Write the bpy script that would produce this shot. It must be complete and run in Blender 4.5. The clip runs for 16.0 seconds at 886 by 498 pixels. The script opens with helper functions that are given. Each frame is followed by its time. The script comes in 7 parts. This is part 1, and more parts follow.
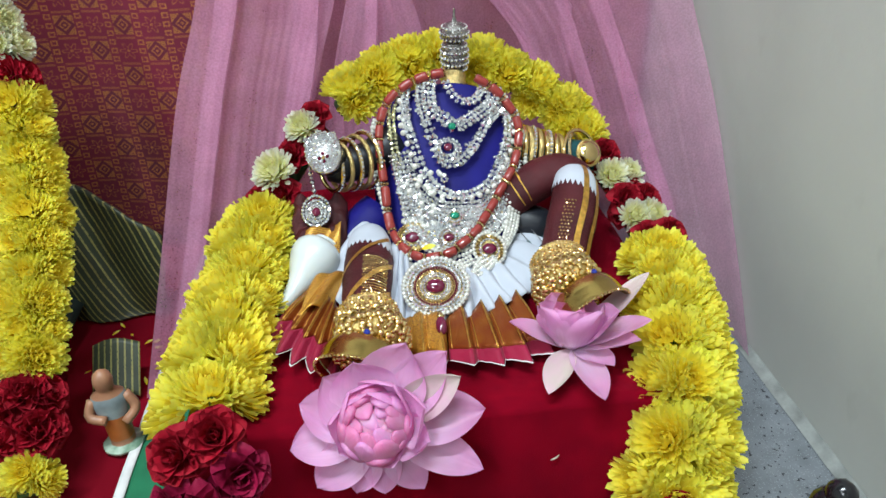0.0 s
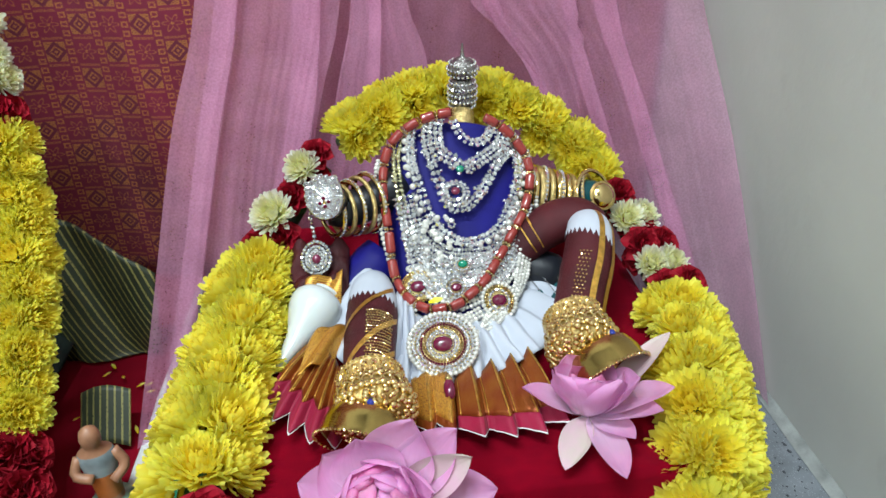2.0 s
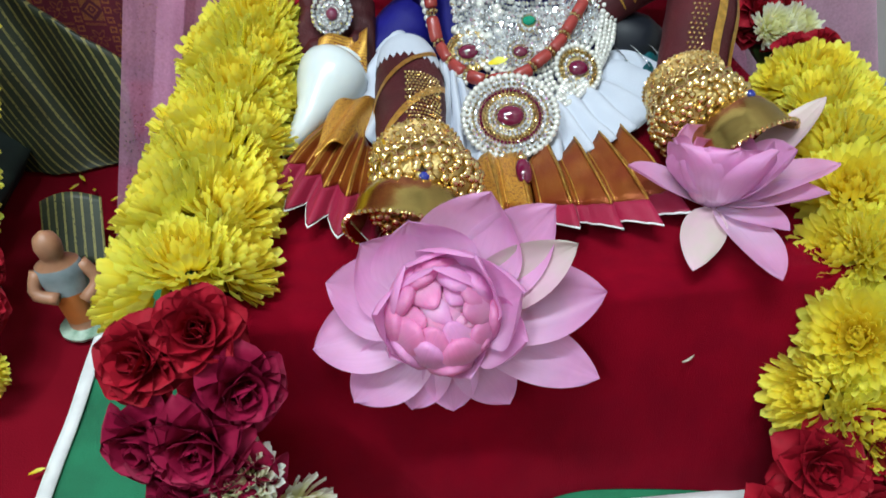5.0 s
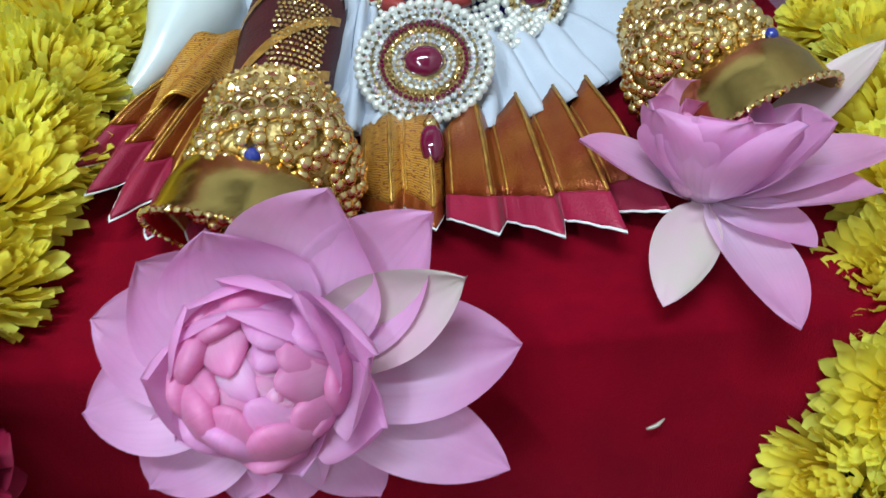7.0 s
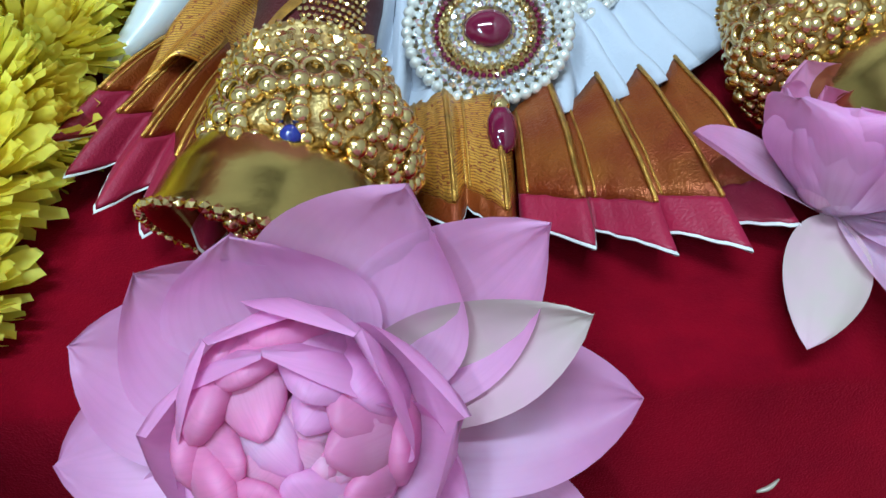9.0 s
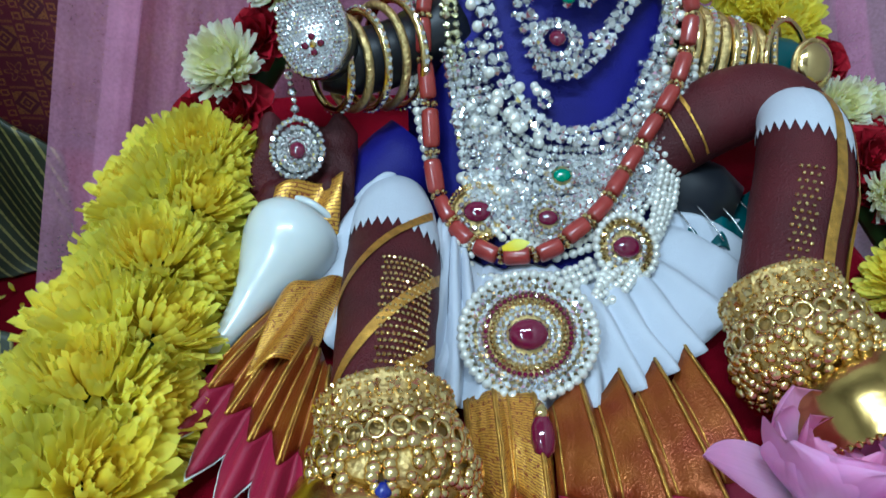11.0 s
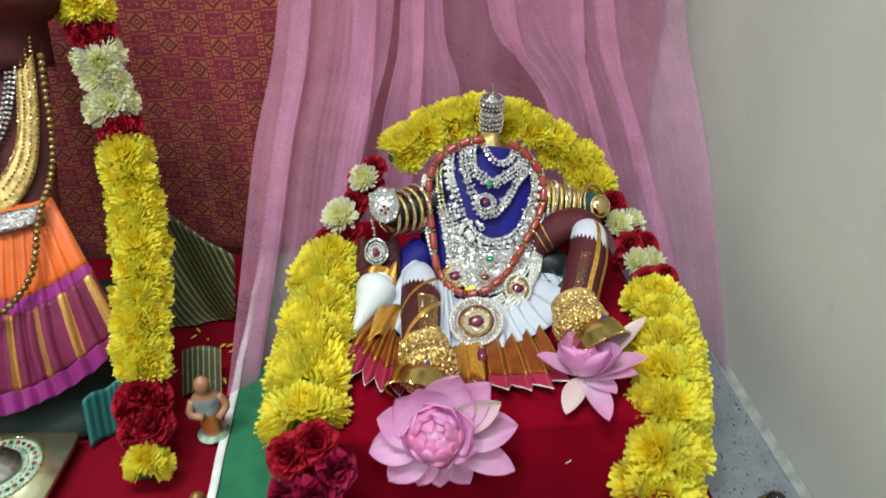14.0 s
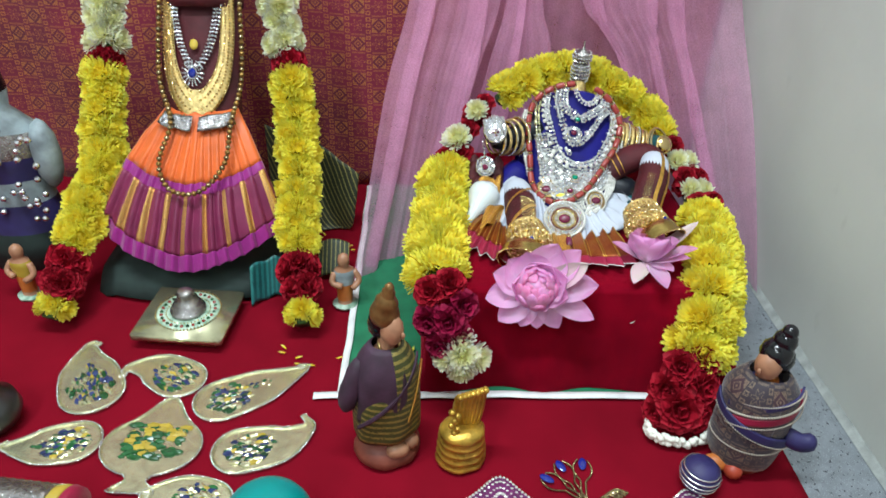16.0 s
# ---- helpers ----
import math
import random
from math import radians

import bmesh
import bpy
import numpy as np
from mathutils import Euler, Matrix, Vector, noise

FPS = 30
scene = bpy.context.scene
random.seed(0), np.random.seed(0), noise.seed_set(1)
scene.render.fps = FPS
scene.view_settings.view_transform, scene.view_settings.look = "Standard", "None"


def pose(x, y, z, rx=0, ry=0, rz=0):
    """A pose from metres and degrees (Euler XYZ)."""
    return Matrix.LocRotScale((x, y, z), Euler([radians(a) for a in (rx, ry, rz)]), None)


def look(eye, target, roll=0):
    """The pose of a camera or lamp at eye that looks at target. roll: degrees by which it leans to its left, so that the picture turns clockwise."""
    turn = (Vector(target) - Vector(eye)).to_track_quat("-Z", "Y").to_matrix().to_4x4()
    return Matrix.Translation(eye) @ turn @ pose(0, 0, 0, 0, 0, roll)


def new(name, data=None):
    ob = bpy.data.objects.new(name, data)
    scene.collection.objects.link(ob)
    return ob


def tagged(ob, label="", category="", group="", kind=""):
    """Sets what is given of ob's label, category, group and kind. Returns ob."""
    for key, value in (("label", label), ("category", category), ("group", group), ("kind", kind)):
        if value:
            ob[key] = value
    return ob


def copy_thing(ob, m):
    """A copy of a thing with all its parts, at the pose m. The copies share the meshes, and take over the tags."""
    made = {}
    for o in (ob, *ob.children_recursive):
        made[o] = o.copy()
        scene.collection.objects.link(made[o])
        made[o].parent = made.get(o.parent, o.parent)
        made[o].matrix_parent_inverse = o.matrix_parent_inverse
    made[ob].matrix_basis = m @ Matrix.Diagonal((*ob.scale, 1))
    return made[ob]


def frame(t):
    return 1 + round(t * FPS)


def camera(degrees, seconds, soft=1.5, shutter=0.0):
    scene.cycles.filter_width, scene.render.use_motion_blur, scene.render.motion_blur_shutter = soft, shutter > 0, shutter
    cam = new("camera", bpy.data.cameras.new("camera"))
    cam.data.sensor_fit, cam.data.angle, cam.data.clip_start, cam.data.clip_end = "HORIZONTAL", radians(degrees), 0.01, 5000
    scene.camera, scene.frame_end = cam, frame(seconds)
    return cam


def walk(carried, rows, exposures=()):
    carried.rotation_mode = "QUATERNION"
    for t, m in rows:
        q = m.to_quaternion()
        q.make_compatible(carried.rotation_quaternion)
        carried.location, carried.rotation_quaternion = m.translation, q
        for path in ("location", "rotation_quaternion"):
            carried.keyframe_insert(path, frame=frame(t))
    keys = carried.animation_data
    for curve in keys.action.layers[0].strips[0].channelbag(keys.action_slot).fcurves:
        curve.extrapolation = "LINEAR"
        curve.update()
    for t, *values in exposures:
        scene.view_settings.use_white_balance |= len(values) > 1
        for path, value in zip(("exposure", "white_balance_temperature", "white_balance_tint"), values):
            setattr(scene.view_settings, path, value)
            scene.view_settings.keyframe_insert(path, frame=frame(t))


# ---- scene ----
cam = camera(64.9, 16.0, soft=1.5, shutter=0.25)
PATH = [
    (0, (-0.074, -0.344, 0.536), (0.088, 1.363, -0.493), -1.9),
    (0.5, (-0.068, -0.343, 0.546), (0.097, 1.362, -0.487), -1.8),
    (1, (-0.065, -0.34, 0.56), (0.124, 1.369, -0.462), -1.5),
    (1.5, (-0.067, -0.318, 0.558), (0.102, 1.392, -0.465), -2.2),
    (2, (-0.075, -0.291, 0.555), (0.09, 1.422, -0.465), -1.6),
    (2.5, (-0.08, -0.259, 0.546), (0.101, 1.444, -0.488), -0.7),
    (3, (-0.084, -0.221, 0.547), (0.076, 1.473, -0.504), -0.8),
    (3.5, (-0.092, -0.191, 0.55), (0.052, 1.511, -0.492), -0.8),
    (4, (-0.107, -0.195, 0.509), (0.056, 1.451, -0.615), -0.5),
    (4.5, (-0.113, -0.203, 0.458), (0.027, 1.356, -0.786), -1.2),
    (4.7, (-0.117, -0.204, 0.439), (0.044, 1.324, -0.842), -1.1),
    (6.8, (-0.049, -0.114, 0.354), (0.018, 1.263, -1.095), -1.9),
    (7, (-0.043, -0.1, 0.352), (0.039, 1.28, -1.093), -1.5),
    (7.5, (-0.034, -0.072, 0.338), (0.047, 1.3, -1.116), -1.5),
    (8, (-0.057, -0.058, 0.322), (-0.02, 1.288, -1.157), -2.5),
    (8.2, (-0.07, -0.057, 0.313), (-0.011, 1.29, -1.164), -0.9),
    (10.3, (-0.067, -0.053, 0.365), (0.102, 1.382, -1.018), 2.9),
    (10.5, (-0.072, -0.05, 0.378), (0.076, 1.42, -0.97), 2.7),
    (11, (-0.084, -0.036, 0.41), (0.018, 1.494, -0.874), 0.9),
    (11.5, (-0.081, -0.043, 0.441), (0.017, 1.516, -0.808), 0.3),
    (12, (-0.084, -0.084, 0.481), (0.026, 1.516, -0.714), 0.1),
    (12.5, (-0.091, -0.151, 0.527), (0.052, 1.48, -0.622), -0.1),
    (13, (-0.092, -0.237, 0.59), (0.1, 1.396, -0.548), 0.2),
    (13.5, (-0.104, -0.325, 0.651), (0.092, 1.35, -0.423), 0.4),
    (14, (-0.128, -0.429, 0.684), (0.034, 1.233, -0.417), -0.2),
    (14.5, (-0.158, -0.523, 0.67), (0.01, 1.101, -0.484), 0.8),
    (15, (-0.186, -0.595, 0.658), (0.003, 0.991, -0.545), 1.5),
    (15.5, (-0.218, -0.662, 0.673), (-0.109, 0.95, -0.506), 1.7),
    (16, (-0.249, -0.689, 0.698), (-0.166, 0.982, -0.399), 2.2),
]
walk(cam, [(t, look(eye, target, roll)) for t, eye, target, roll in PATH],
     [(0.0, 0.05, 6350, 10), (4.0, 0.0, 6300, 10), (7.5, -0.16, 5600, 5), (8.2, -0.12, 5350, 4), (10.5, -0.40, 5400, 2), (11.2, -0.39, 5300, 2), (12.2, -0.26, 6500, 8), (13.0, -0.06, 6900, 10), (14.5, 0.0, 6700, 10), (16.0, 0.12, 6300, 10)])

# ---- world and light ----
world = bpy.data.worlds.new("room_air")
scene.world = world
world.use_nodes = True
world.node_tree.nodes["Background"].inputs[0].default_value = (0.9, 0.95, 1.0, 1)
world.node_tree.nodes["Background"].inputs[1].default_value = 0.25


def unseen_lamp(x, y, z, length, watts, turn=0.0):
    lamp = bpy.data.lights.new("unseen_lamp", "AREA")
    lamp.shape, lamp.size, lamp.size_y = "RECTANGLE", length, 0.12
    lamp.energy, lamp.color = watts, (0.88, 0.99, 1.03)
    ob = new("unseen_lamp", lamp)
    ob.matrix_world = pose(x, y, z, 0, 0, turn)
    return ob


# both overhead area lamps are unseen and added; their places are assumed
unseen_lamp(-0.45, -0.35, 2.2, 1.2, 49)
unseen_lamp(-1.2, -1.6, 2.2, 1.2, 38, 90)

# ---- materials ----


def mat(name, color, rough=0.6, metal=0.0, bump=0.0, bump_scale=400.0, var=0.12, var_scale=30.0, per=0.0, sheen=0.0,
        spec=0.5, hue=None, coat=0.0, sub=0.0):
    m = bpy.data.materials.new(name)
    m.use_nodes = True
    nt = m.node_tree
    n, l = nt.nodes, nt.links
    b = n["Principled BSDF"]
    b.inputs["Roughness"].default_value = rough
    b.inputs["Metallic"].default_value = metal
    b.inputs["Specular IOR Level"].default_value = spec
    b.inputs["Sheen Weight"].default_value = sheen
    b.inputs["Coat Weight"].default_value = coat
    if sub:
        b.inputs["Subsurface Weight"].default_value = sub
        b.inputs["Subsurface Radius"].default_value = (0.01, 0.006, 0.004)
        b.inputs["Subsurface Scale"].default_value = 0.3
    tc = n.new("ShaderNodeTexCoord")
    no = n.new("ShaderNodeTexNoise")
    no.inputs["Scale"].default_value = var_scale
    no.inputs["Detail"].default_value = 6
    l.new(tc.outputs["Object"], no.inputs["Vector"])
    mix = n.new("ShaderNodeMix")
    mix.data_type = "RGBA"
    c2 = hue or [c * (1 - 2.2 * var) for c in color]
    mix.inputs["A"].default_value = (*color, 1)
    mix.inputs["B"].default_value = (*c2, 1)
    ramp = n.new("ShaderNodeMapRange")
    ramp.inputs["From Min"].default_value, ramp.inputs["From Max"].default_value = 0.35, 0.7
    l.new(no.outputs["Fac"], ramp.inputs["Value"])
    l.new(ramp.outputs["Result"], mix.inputs["Factor"])
    out = mix.outputs["Result"]
    if per:
        gi = n.new("ShaderNodeNewGeometry")
        oi = n.new("ShaderNodeObjectInfo")
        add = n.new("ShaderNodeMath")
        add.operation = "ADD"
        l.new(gi.outputs["Random Per Island"], add.inputs[0])
        l.new(oi.outputs["Random"], add.inputs[1])
        mr = n.new("ShaderNodeMapRange")
        mr.inputs["From Max"].default_value = 2.0
        mr.inputs["To Min"].default_value, mr.inputs["To Max"].default_value = 1 - per, 1 + per
        l.new(add.outputs[0], mr.inputs["Value"])
        hs = n.new("ShaderNodeHueSaturation")
        l.new(out, hs.inputs["Color"])
        l.new(mr.outputs["Result"], hs.inputs["Value"])
        out = hs.outputs["Color"]
    l.new(out, b.inputs["Base Color"])
    if bump:
        nb = n.new("ShaderNodeTexNoise")
        nb.inputs["Scale"].default_value = bump_scale
        nb.inputs["Detail"].default_value = 4
        l.new(tc.outputs["Object"], nb.inputs["Vector"])
        bp = n.new("ShaderNodeBump")
        bp.inputs["Strength"].default_value = bump
        bp.inputs["Distance"].default_value = 0.002
        l.new(nb.outputs["Fac"], bp.inputs["Height"])
        l.new(bp.outputs["Normal"], b.inputs["Normal"])
    return m


def node_math(nt, op, a, b=None):
    nd = nt.nodes.new("ShaderNodeMath")
    nd.operation = op
    for i, v in enumerate((a, b)):
        if v is None:
            continue
        if isinstance(v, (int, float)):
            nd.inputs[i].default_value = v
        else:
            nt.links.new(v, nd.inputs[i])
    return nd.outputs[0]


def mix_color(nt, fac, a, b):
    nd = nt.nodes.new("ShaderNodeMix")
    nd.data_type = "RGBA"
    for key, v in (("Factor", fac), ("A", a), ("B", b)):
        if isinstance(v, tuple):
            nd.inputs[key].default_value = (*v, 1)
        elif isinstance(v, (int, float)):
            nd.inputs[key].default_value = v
        else:
            nt.links.new(v, nd.inputs[key])
    return nd.outputs["Result"]


def brocade_material(name, ground, gold, pitch, dark=(0.055, 0.003, 0.012)):
    """Woven columns of cells, a lozenge and a flower by turns, parted by chains of small gold links."""
    m = mat(name, ground, rough=0.6, bump=0.25, bump_scale=900, sheen=0.2, var=0.2, var_scale=7)
    nt = m.node_tree
    n, l = nt.nodes, nt.links
    b = n["Principled BSDF"]
    base = b.inputs["Base Color"].links[0].from_socket
    tc = n.new("ShaderNodeTexCoord")
    sep = n.new("ShaderNodeSeparateXYZ")
    l.new(tc.outputs["UV"], sep.inputs[0])

    def mth(op, a, c=None):
        return node_math(nt, op, a, c)
    u, v = mth("DIVIDE", sep.outputs[0], pitch), mth("DIVIDE", sep.outputs[1], pitch * 0.86)
    fu, fv = mth("FRACT", u), mth("FRACT", v)
    du, dv = mth("ABSOLUTE", mth("SUBTRACT", fu, 0.5)), mth("ABSOLUTE", mth("SUBTRACT", fv, 0.5))
    cell = mth("MULTIPLY", mth("LESS_THAN", du, 0.33), mth("LESS_THAN", dv, 0.37))
    dia = mth("ADD", mth("MULTIPLY", du, 1.1), dv)
    # the lozenge: gold corners, a dark ring, a gold heart
    corner = mth("GREATER_THAN", dia, 0.40)
    ring = mth("MULTIPLY", mth("LESS_THAN", dia, 0.24), mth("GREATER_THAN", dia, 0.16))
    heart = mth("LESS_THAN", dia, 0.07)
    lozenge = mth("MINIMUM", mth("ADD", mth("ADD", corner, ring), heart), 1.0)
    rad = mth("SQRT", mth("ADD", mth("MULTIPLY", du, du), mth("MULTIPLY", dv, dv)))
    ang = mth("ARCTAN2", mth("SUBTRACT", fv, 0.5), mth("SUBTRACT", fu, 0.5))
    pet = mth("MULTIPLY", mth("ADD", mth("COSINE", mth("MULTIPLY", ang, 6)), 2.3), 0.095)
    edge = mth("LESS_THAN", mth("ABSOLUTE", mth("SUBTRACT", rad, pet)), 0.035)
    flower = mth("MAXIMUM", mth("MULTIPLY", edge, 0.75), mth("LESS_THAN", rad, 0.06))
    alt = mth("LESS_THAN", mth("PINGPONG", mth("ADD", mth("FLOOR", u), mth("FLOOR", v)), 1.0), 0.5)
    motif = mth("ADD", mth("MULTIPLY", lozenge, alt), mth("MULTIPLY", flower, mth("SUBTRACT", 1.0, alt)))
    # chains of links between the columns, thin rules between the rows
    fl = mth("ABSOLUTE", mth("SUBTRACT", mth("FRACT", mth("MULTIPLY", v, 3.0)), 0.5))
    link_ = mth("MULTIPLY", mth("MULTIPLY", mth("GREATER_THAN", du, 0.385), mth("LESS_THAN", fl, 0.33)), mth("SUBTRACT", 1.0, mth("MULTIPLY", mth("GREATER_THAN", du, 0.44), mth("LESS_THAN", fl, 0.14))))
    rule = mth("MULTIPLY", mth("GREATER_THAN", dv, 0.455), mth("LESS_THAN", du, 0.33))
    shine = mth("MINIMUM", mth("ADD", mth("ADD", mth("MULTIPLY", cell, motif), link_), mth("MULTIPLY", rule, 0.6)), 1.0)
    dull = mth("MULTIPLY", mth("MULTIPLY", cell, alt), 0.4)
    weave = n.new("ShaderNodeTexNoise")
    weave.inputs["Scale"].default_value = 700
    l.new(tc.outputs["UV"], weave.inputs["Vector"])
    fac = mth("MULTIPLY", shine, mth("MULTIPLY", mth("GREATER_THAN", weave.outputs["Fac"], 0.44), 0.72))
    l.new(mix_color(nt, fac, mix_color(nt, dull, base, dark), gold), b.inputs["Base Color"])
    l.new(mth("MULTIPLY", fac, 0.35), b.inputs["Metallic"])
    return m


def stripe_material(name, a, b_col, pitch, width=0.5, rough=0.5, metal=0.0, axis=0, coord="UV", third=None):
    """Stripes along one axis of the cloth, with an uneven edge."""
    m = mat(name, a, rough=rough, bump=0.2, bump_scale=800)
    nt = m.node_tree
    bs = nt.nodes["Principled BSDF"]
    base = bs.inputs["Base Color"].links[0].from_socket
    tc = nt.nodes.new("ShaderNodeTexCoord")
    sep = nt.nodes.new("ShaderNodeSeparateXYZ")
    nt.links.new(tc.outputs[coord], sep.inputs[0])
    f = node_math(nt, "FRACT", node_math(nt, "DIVIDE", sep.outputs[axis], pitch))
    fac = node_math(nt, "LESS_THAN", f, width)
    no = nt.nodes.new("ShaderNodeTexNoise")
    no.inputs["Scale"].default_value = 500
    nt.links.new(tc.outputs[coord], no.inputs["Vector"])
    fac = node_math(nt, "MULTIPLY", fac, node_math(nt, "GREATER_THAN", no.outputs["Fac"], 0.4))
    nt.links.new(mix_color(nt, fac, base, b_col), bs.inputs["Base Color"])
    if metal:
        nt.links.new(node_math(nt, "MULTIPLY", fac, metal), bs.inputs["Metallic"])
    return m


def veil_material():
    m = mat("pink_net", (0.84, 0.40, 0.62), rough=0.7, sheen=0.3)
    nt = m.node_tree
    n, l = nt.nodes, nt.links
    b = n["Principled BSDF"]
    b.inputs["Alpha"].default_value = 1
    tr = n.new("ShaderNodeBsdfTransparent")
    tl = n.new("ShaderNodeBsdfTranslucent")
    tl.inputs["Color"].default_value = (0.86, 0.46, 0.70, 1)
    cloth = n.new("ShaderNodeMixShader")
    cloth.inputs[0].default_value = 0.4
    l.new(b.outputs[0], cloth.inputs[1])
    l.new(tl.outputs[0], cloth.inputs[2])
    tc = n.new("ShaderNodeTexCoord")
    no = n.new("ShaderNodeTexNoise")
    no.inputs["Scale"].default_value = 420
    no.inputs["Detail"].default_value = 2
    l.new(tc.outputs["Object"], no.inputs["Vector"])
    mr = n.new("ShaderNodeMapRange")
    mr.inputs["From Min"].default_value, mr.inputs["From Max"].default_value = 0.3, 0.7
    mr.inputs["To Min"].default_value, mr.inputs["To Max"].default_value = 0.38, 0.50
    l.new(no.outputs["Fac"], mr.inputs["Value"])
    # woven a little denser here and there
    mp = n.new("ShaderNodeMapping")
    mp.inputs["Scale"].default_value = (9, 1.2, 1)
    l.new(tc.outputs["UV"], mp.inputs["Vector"])
    gather = n.new("ShaderNodeTexNoise")
    gather.inputs["Scale"].default_value = 1.0
    gather.inputs["Detail"].default_value = 2.5
    l.new(mp.outputs[0], gather.inputs["Vector"])
    gr = n.new("ShaderNodeMapRange")
    gr.inputs["From Min"].default_value, gr.inputs["From Max"].default_value = 0.36, 0.68
    gr.inputs["To Min"].default_value, gr.inputs["To Max"].default_value = -0.05, 0.07
    l.new(gather.outputs["Fac"], gr.inputs["Value"])
    sh = n.new("ShaderNodeMixShader")
    l.new(node_math(nt, "ADD", mr.outputs["Result"], gr.outputs["Result"]), sh.inputs[0])
    l.new(tr.outputs[0], sh.inputs[1])
    l.new(cloth.outputs[0], sh.inputs[2])
    l.new(sh.outputs[0], n["Material Output"].inputs["Surface"])
    return m


def granite_material():
    m = mat("speckled_granite", (0.20, 0.22, 0.24), rough=0.3, var=0.12, var_scale=45)
    nt = m.node_tree
    b = nt.nodes["Principled BSDF"]
    base = b.inputs["Base Color"].links[0].from_socket
    tc = nt.nodes.new("ShaderNodeTexCoord")
    vo = nt.nodes.new("ShaderNodeTexVoronoi")
    vo.inputs["Scale"].default_value = 420
    nt.links.new(tc.outputs["Object"], vo.inputs["Vector"])
    no = nt.nodes.new("ShaderNodeTexNoise")
    no.inputs["Scale"].default_value = 210
    nt.links.new(tc.outputs["Object"], no.inputs["Vector"])
    c1 = mix_color(nt, node_math(nt, "LESS_THAN", vo.outputs["Distance"], 0.25), base, (0.27, 0.29, 0.31))
    c2 = mix_color(nt, node_math(nt, "GREATER_THAN", no.outputs["Fac"], 0.655), c1, (0.03, 0.033, 0.04))
    nt.links.new(c2, b.inputs["Base Color"])
    return m


def crown_petal_material(name, tip, heart, per=0.12, rough=0.55, veins=0.35):
    """Petals that turn from the heart's colour to the tip's, by their own place in the flower."""
    m = mat(name, tip, rough=rough, per=per, sub=0.15)
    nt = m.node_tree
    b = nt.nodes["Principled BSDF"]
    base = b.inputs["Base Color"].links[0].from_socket
    tc = nt.nodes.new("ShaderNodeTexCoord")
    sep = nt.nodes.new("ShaderNodeSeparateXYZ")
    nt.links.new(tc.outputs["UV"], sep.inputs[0])
    mr = nt.nodes.new("ShaderNodeMapRange")
    mr.inputs["From Min"].default_value, mr.inputs["From Max"].default_value = 0.15, 0.8
    nt.links.new(sep.outputs[1], mr.inputs["Value"])
    col = mix_color(nt, mr.outputs["Result"], heart, base)
    vein_at = nt.nodes.new("ShaderNodeMapping")
    vein_at.inputs["Scale"].default_value = (26, 1.5, 1)
    nt.links.new(tc.outputs["UV"], vein_at.inputs["Vector"])
    vein = nt.nodes.new("ShaderNodeTexNoise")
    vein.inputs["Scale"].default_value = 1.0
    nt.links.new(vein_at.outputs[0], vein.inputs["Vector"])
    vr = nt.nodes.new("ShaderNodeMapRange")
    vr.inputs["From Min"].default_value, vr.inputs["From Max"].default_value = 0.45, 0.75
    vr.inputs["To Max"].default_value = veins
    nt.links.new(vein.outputs["Fac"], vr.inputs["Value"])
    col = mix_color(nt, vr.outputs["Result"], col, tuple(c * 0.8 for c in tip))
    nt.links.new(col, b.inputs["Base Color"])
    # thin petals let light through
    tr = nt.nodes.new("ShaderNodeBsdfTranslucent")
    nt.links.new(col, tr.inputs["Color"])
    mx = nt.nodes.new("ShaderNodeMixShader")
    mx.inputs[0].default_value = 0.46
    nt.links.new(b.outputs[0], mx.inputs[1])
    nt.links.new(tr.outputs[0], mx.inputs[2])
    nt.links.new(mx.outputs[0], nt.nodes["Material Output"].inputs["Surface"])
    return m


def velvet_material():
    """Deep red pile, brushed this way and that: broad soft patches, fine nap and a rim of sheen."""
    m = mat("crimson_velvet", (0.205, 0.0008, 0.0105), 0.85, spec=0.04, bump=0.5, bump_scale=1500, var=0.20, var_scale=11, sheen=0.35)
    nt = m.node_tree
    b = nt.nodes["Principled BSDF"]
    b.inputs["Sheen Tint"].default_value = (1.0, 0.05, 0.12, 1)
    b.inputs["Sheen Roughness"].default_value = 0.4
    base = b.inputs["Base Color"].links[0].from_socket
    tc = nt.nodes.new("ShaderNodeTexCoord")
    mp = nt.nodes.new("ShaderNodeMapping")
    mp.inputs["Scale"].default_value = (1, 1.6, 0.35)
    nt.links.new(tc.outputs["Object"], mp.inputs["Vector"])
    no = nt.nodes.new("ShaderNodeTexNoise")
    no.inputs["Scale"].default_value = 60
    no.inputs["Detail"].default_value = 5
    nt.links.new(mp.outputs[0], no.inputs["Vector"])
    mr = nt.nodes.new("ShaderNodeMapRange")
    mr.inputs["From Min"].default_value, mr.inputs["From Max"].default_value = 0.42, 0.72
    mr.inputs["To Max"].default_value = 0.55
    nt.links.new(no.outputs["Fac"], mr.inputs["Value"])
    nt.links.new(mix_color(nt, mr.outputs["Result"], base, (0.12, 0.0004, 0.008)), b.inputs["Base Color"])
    return m


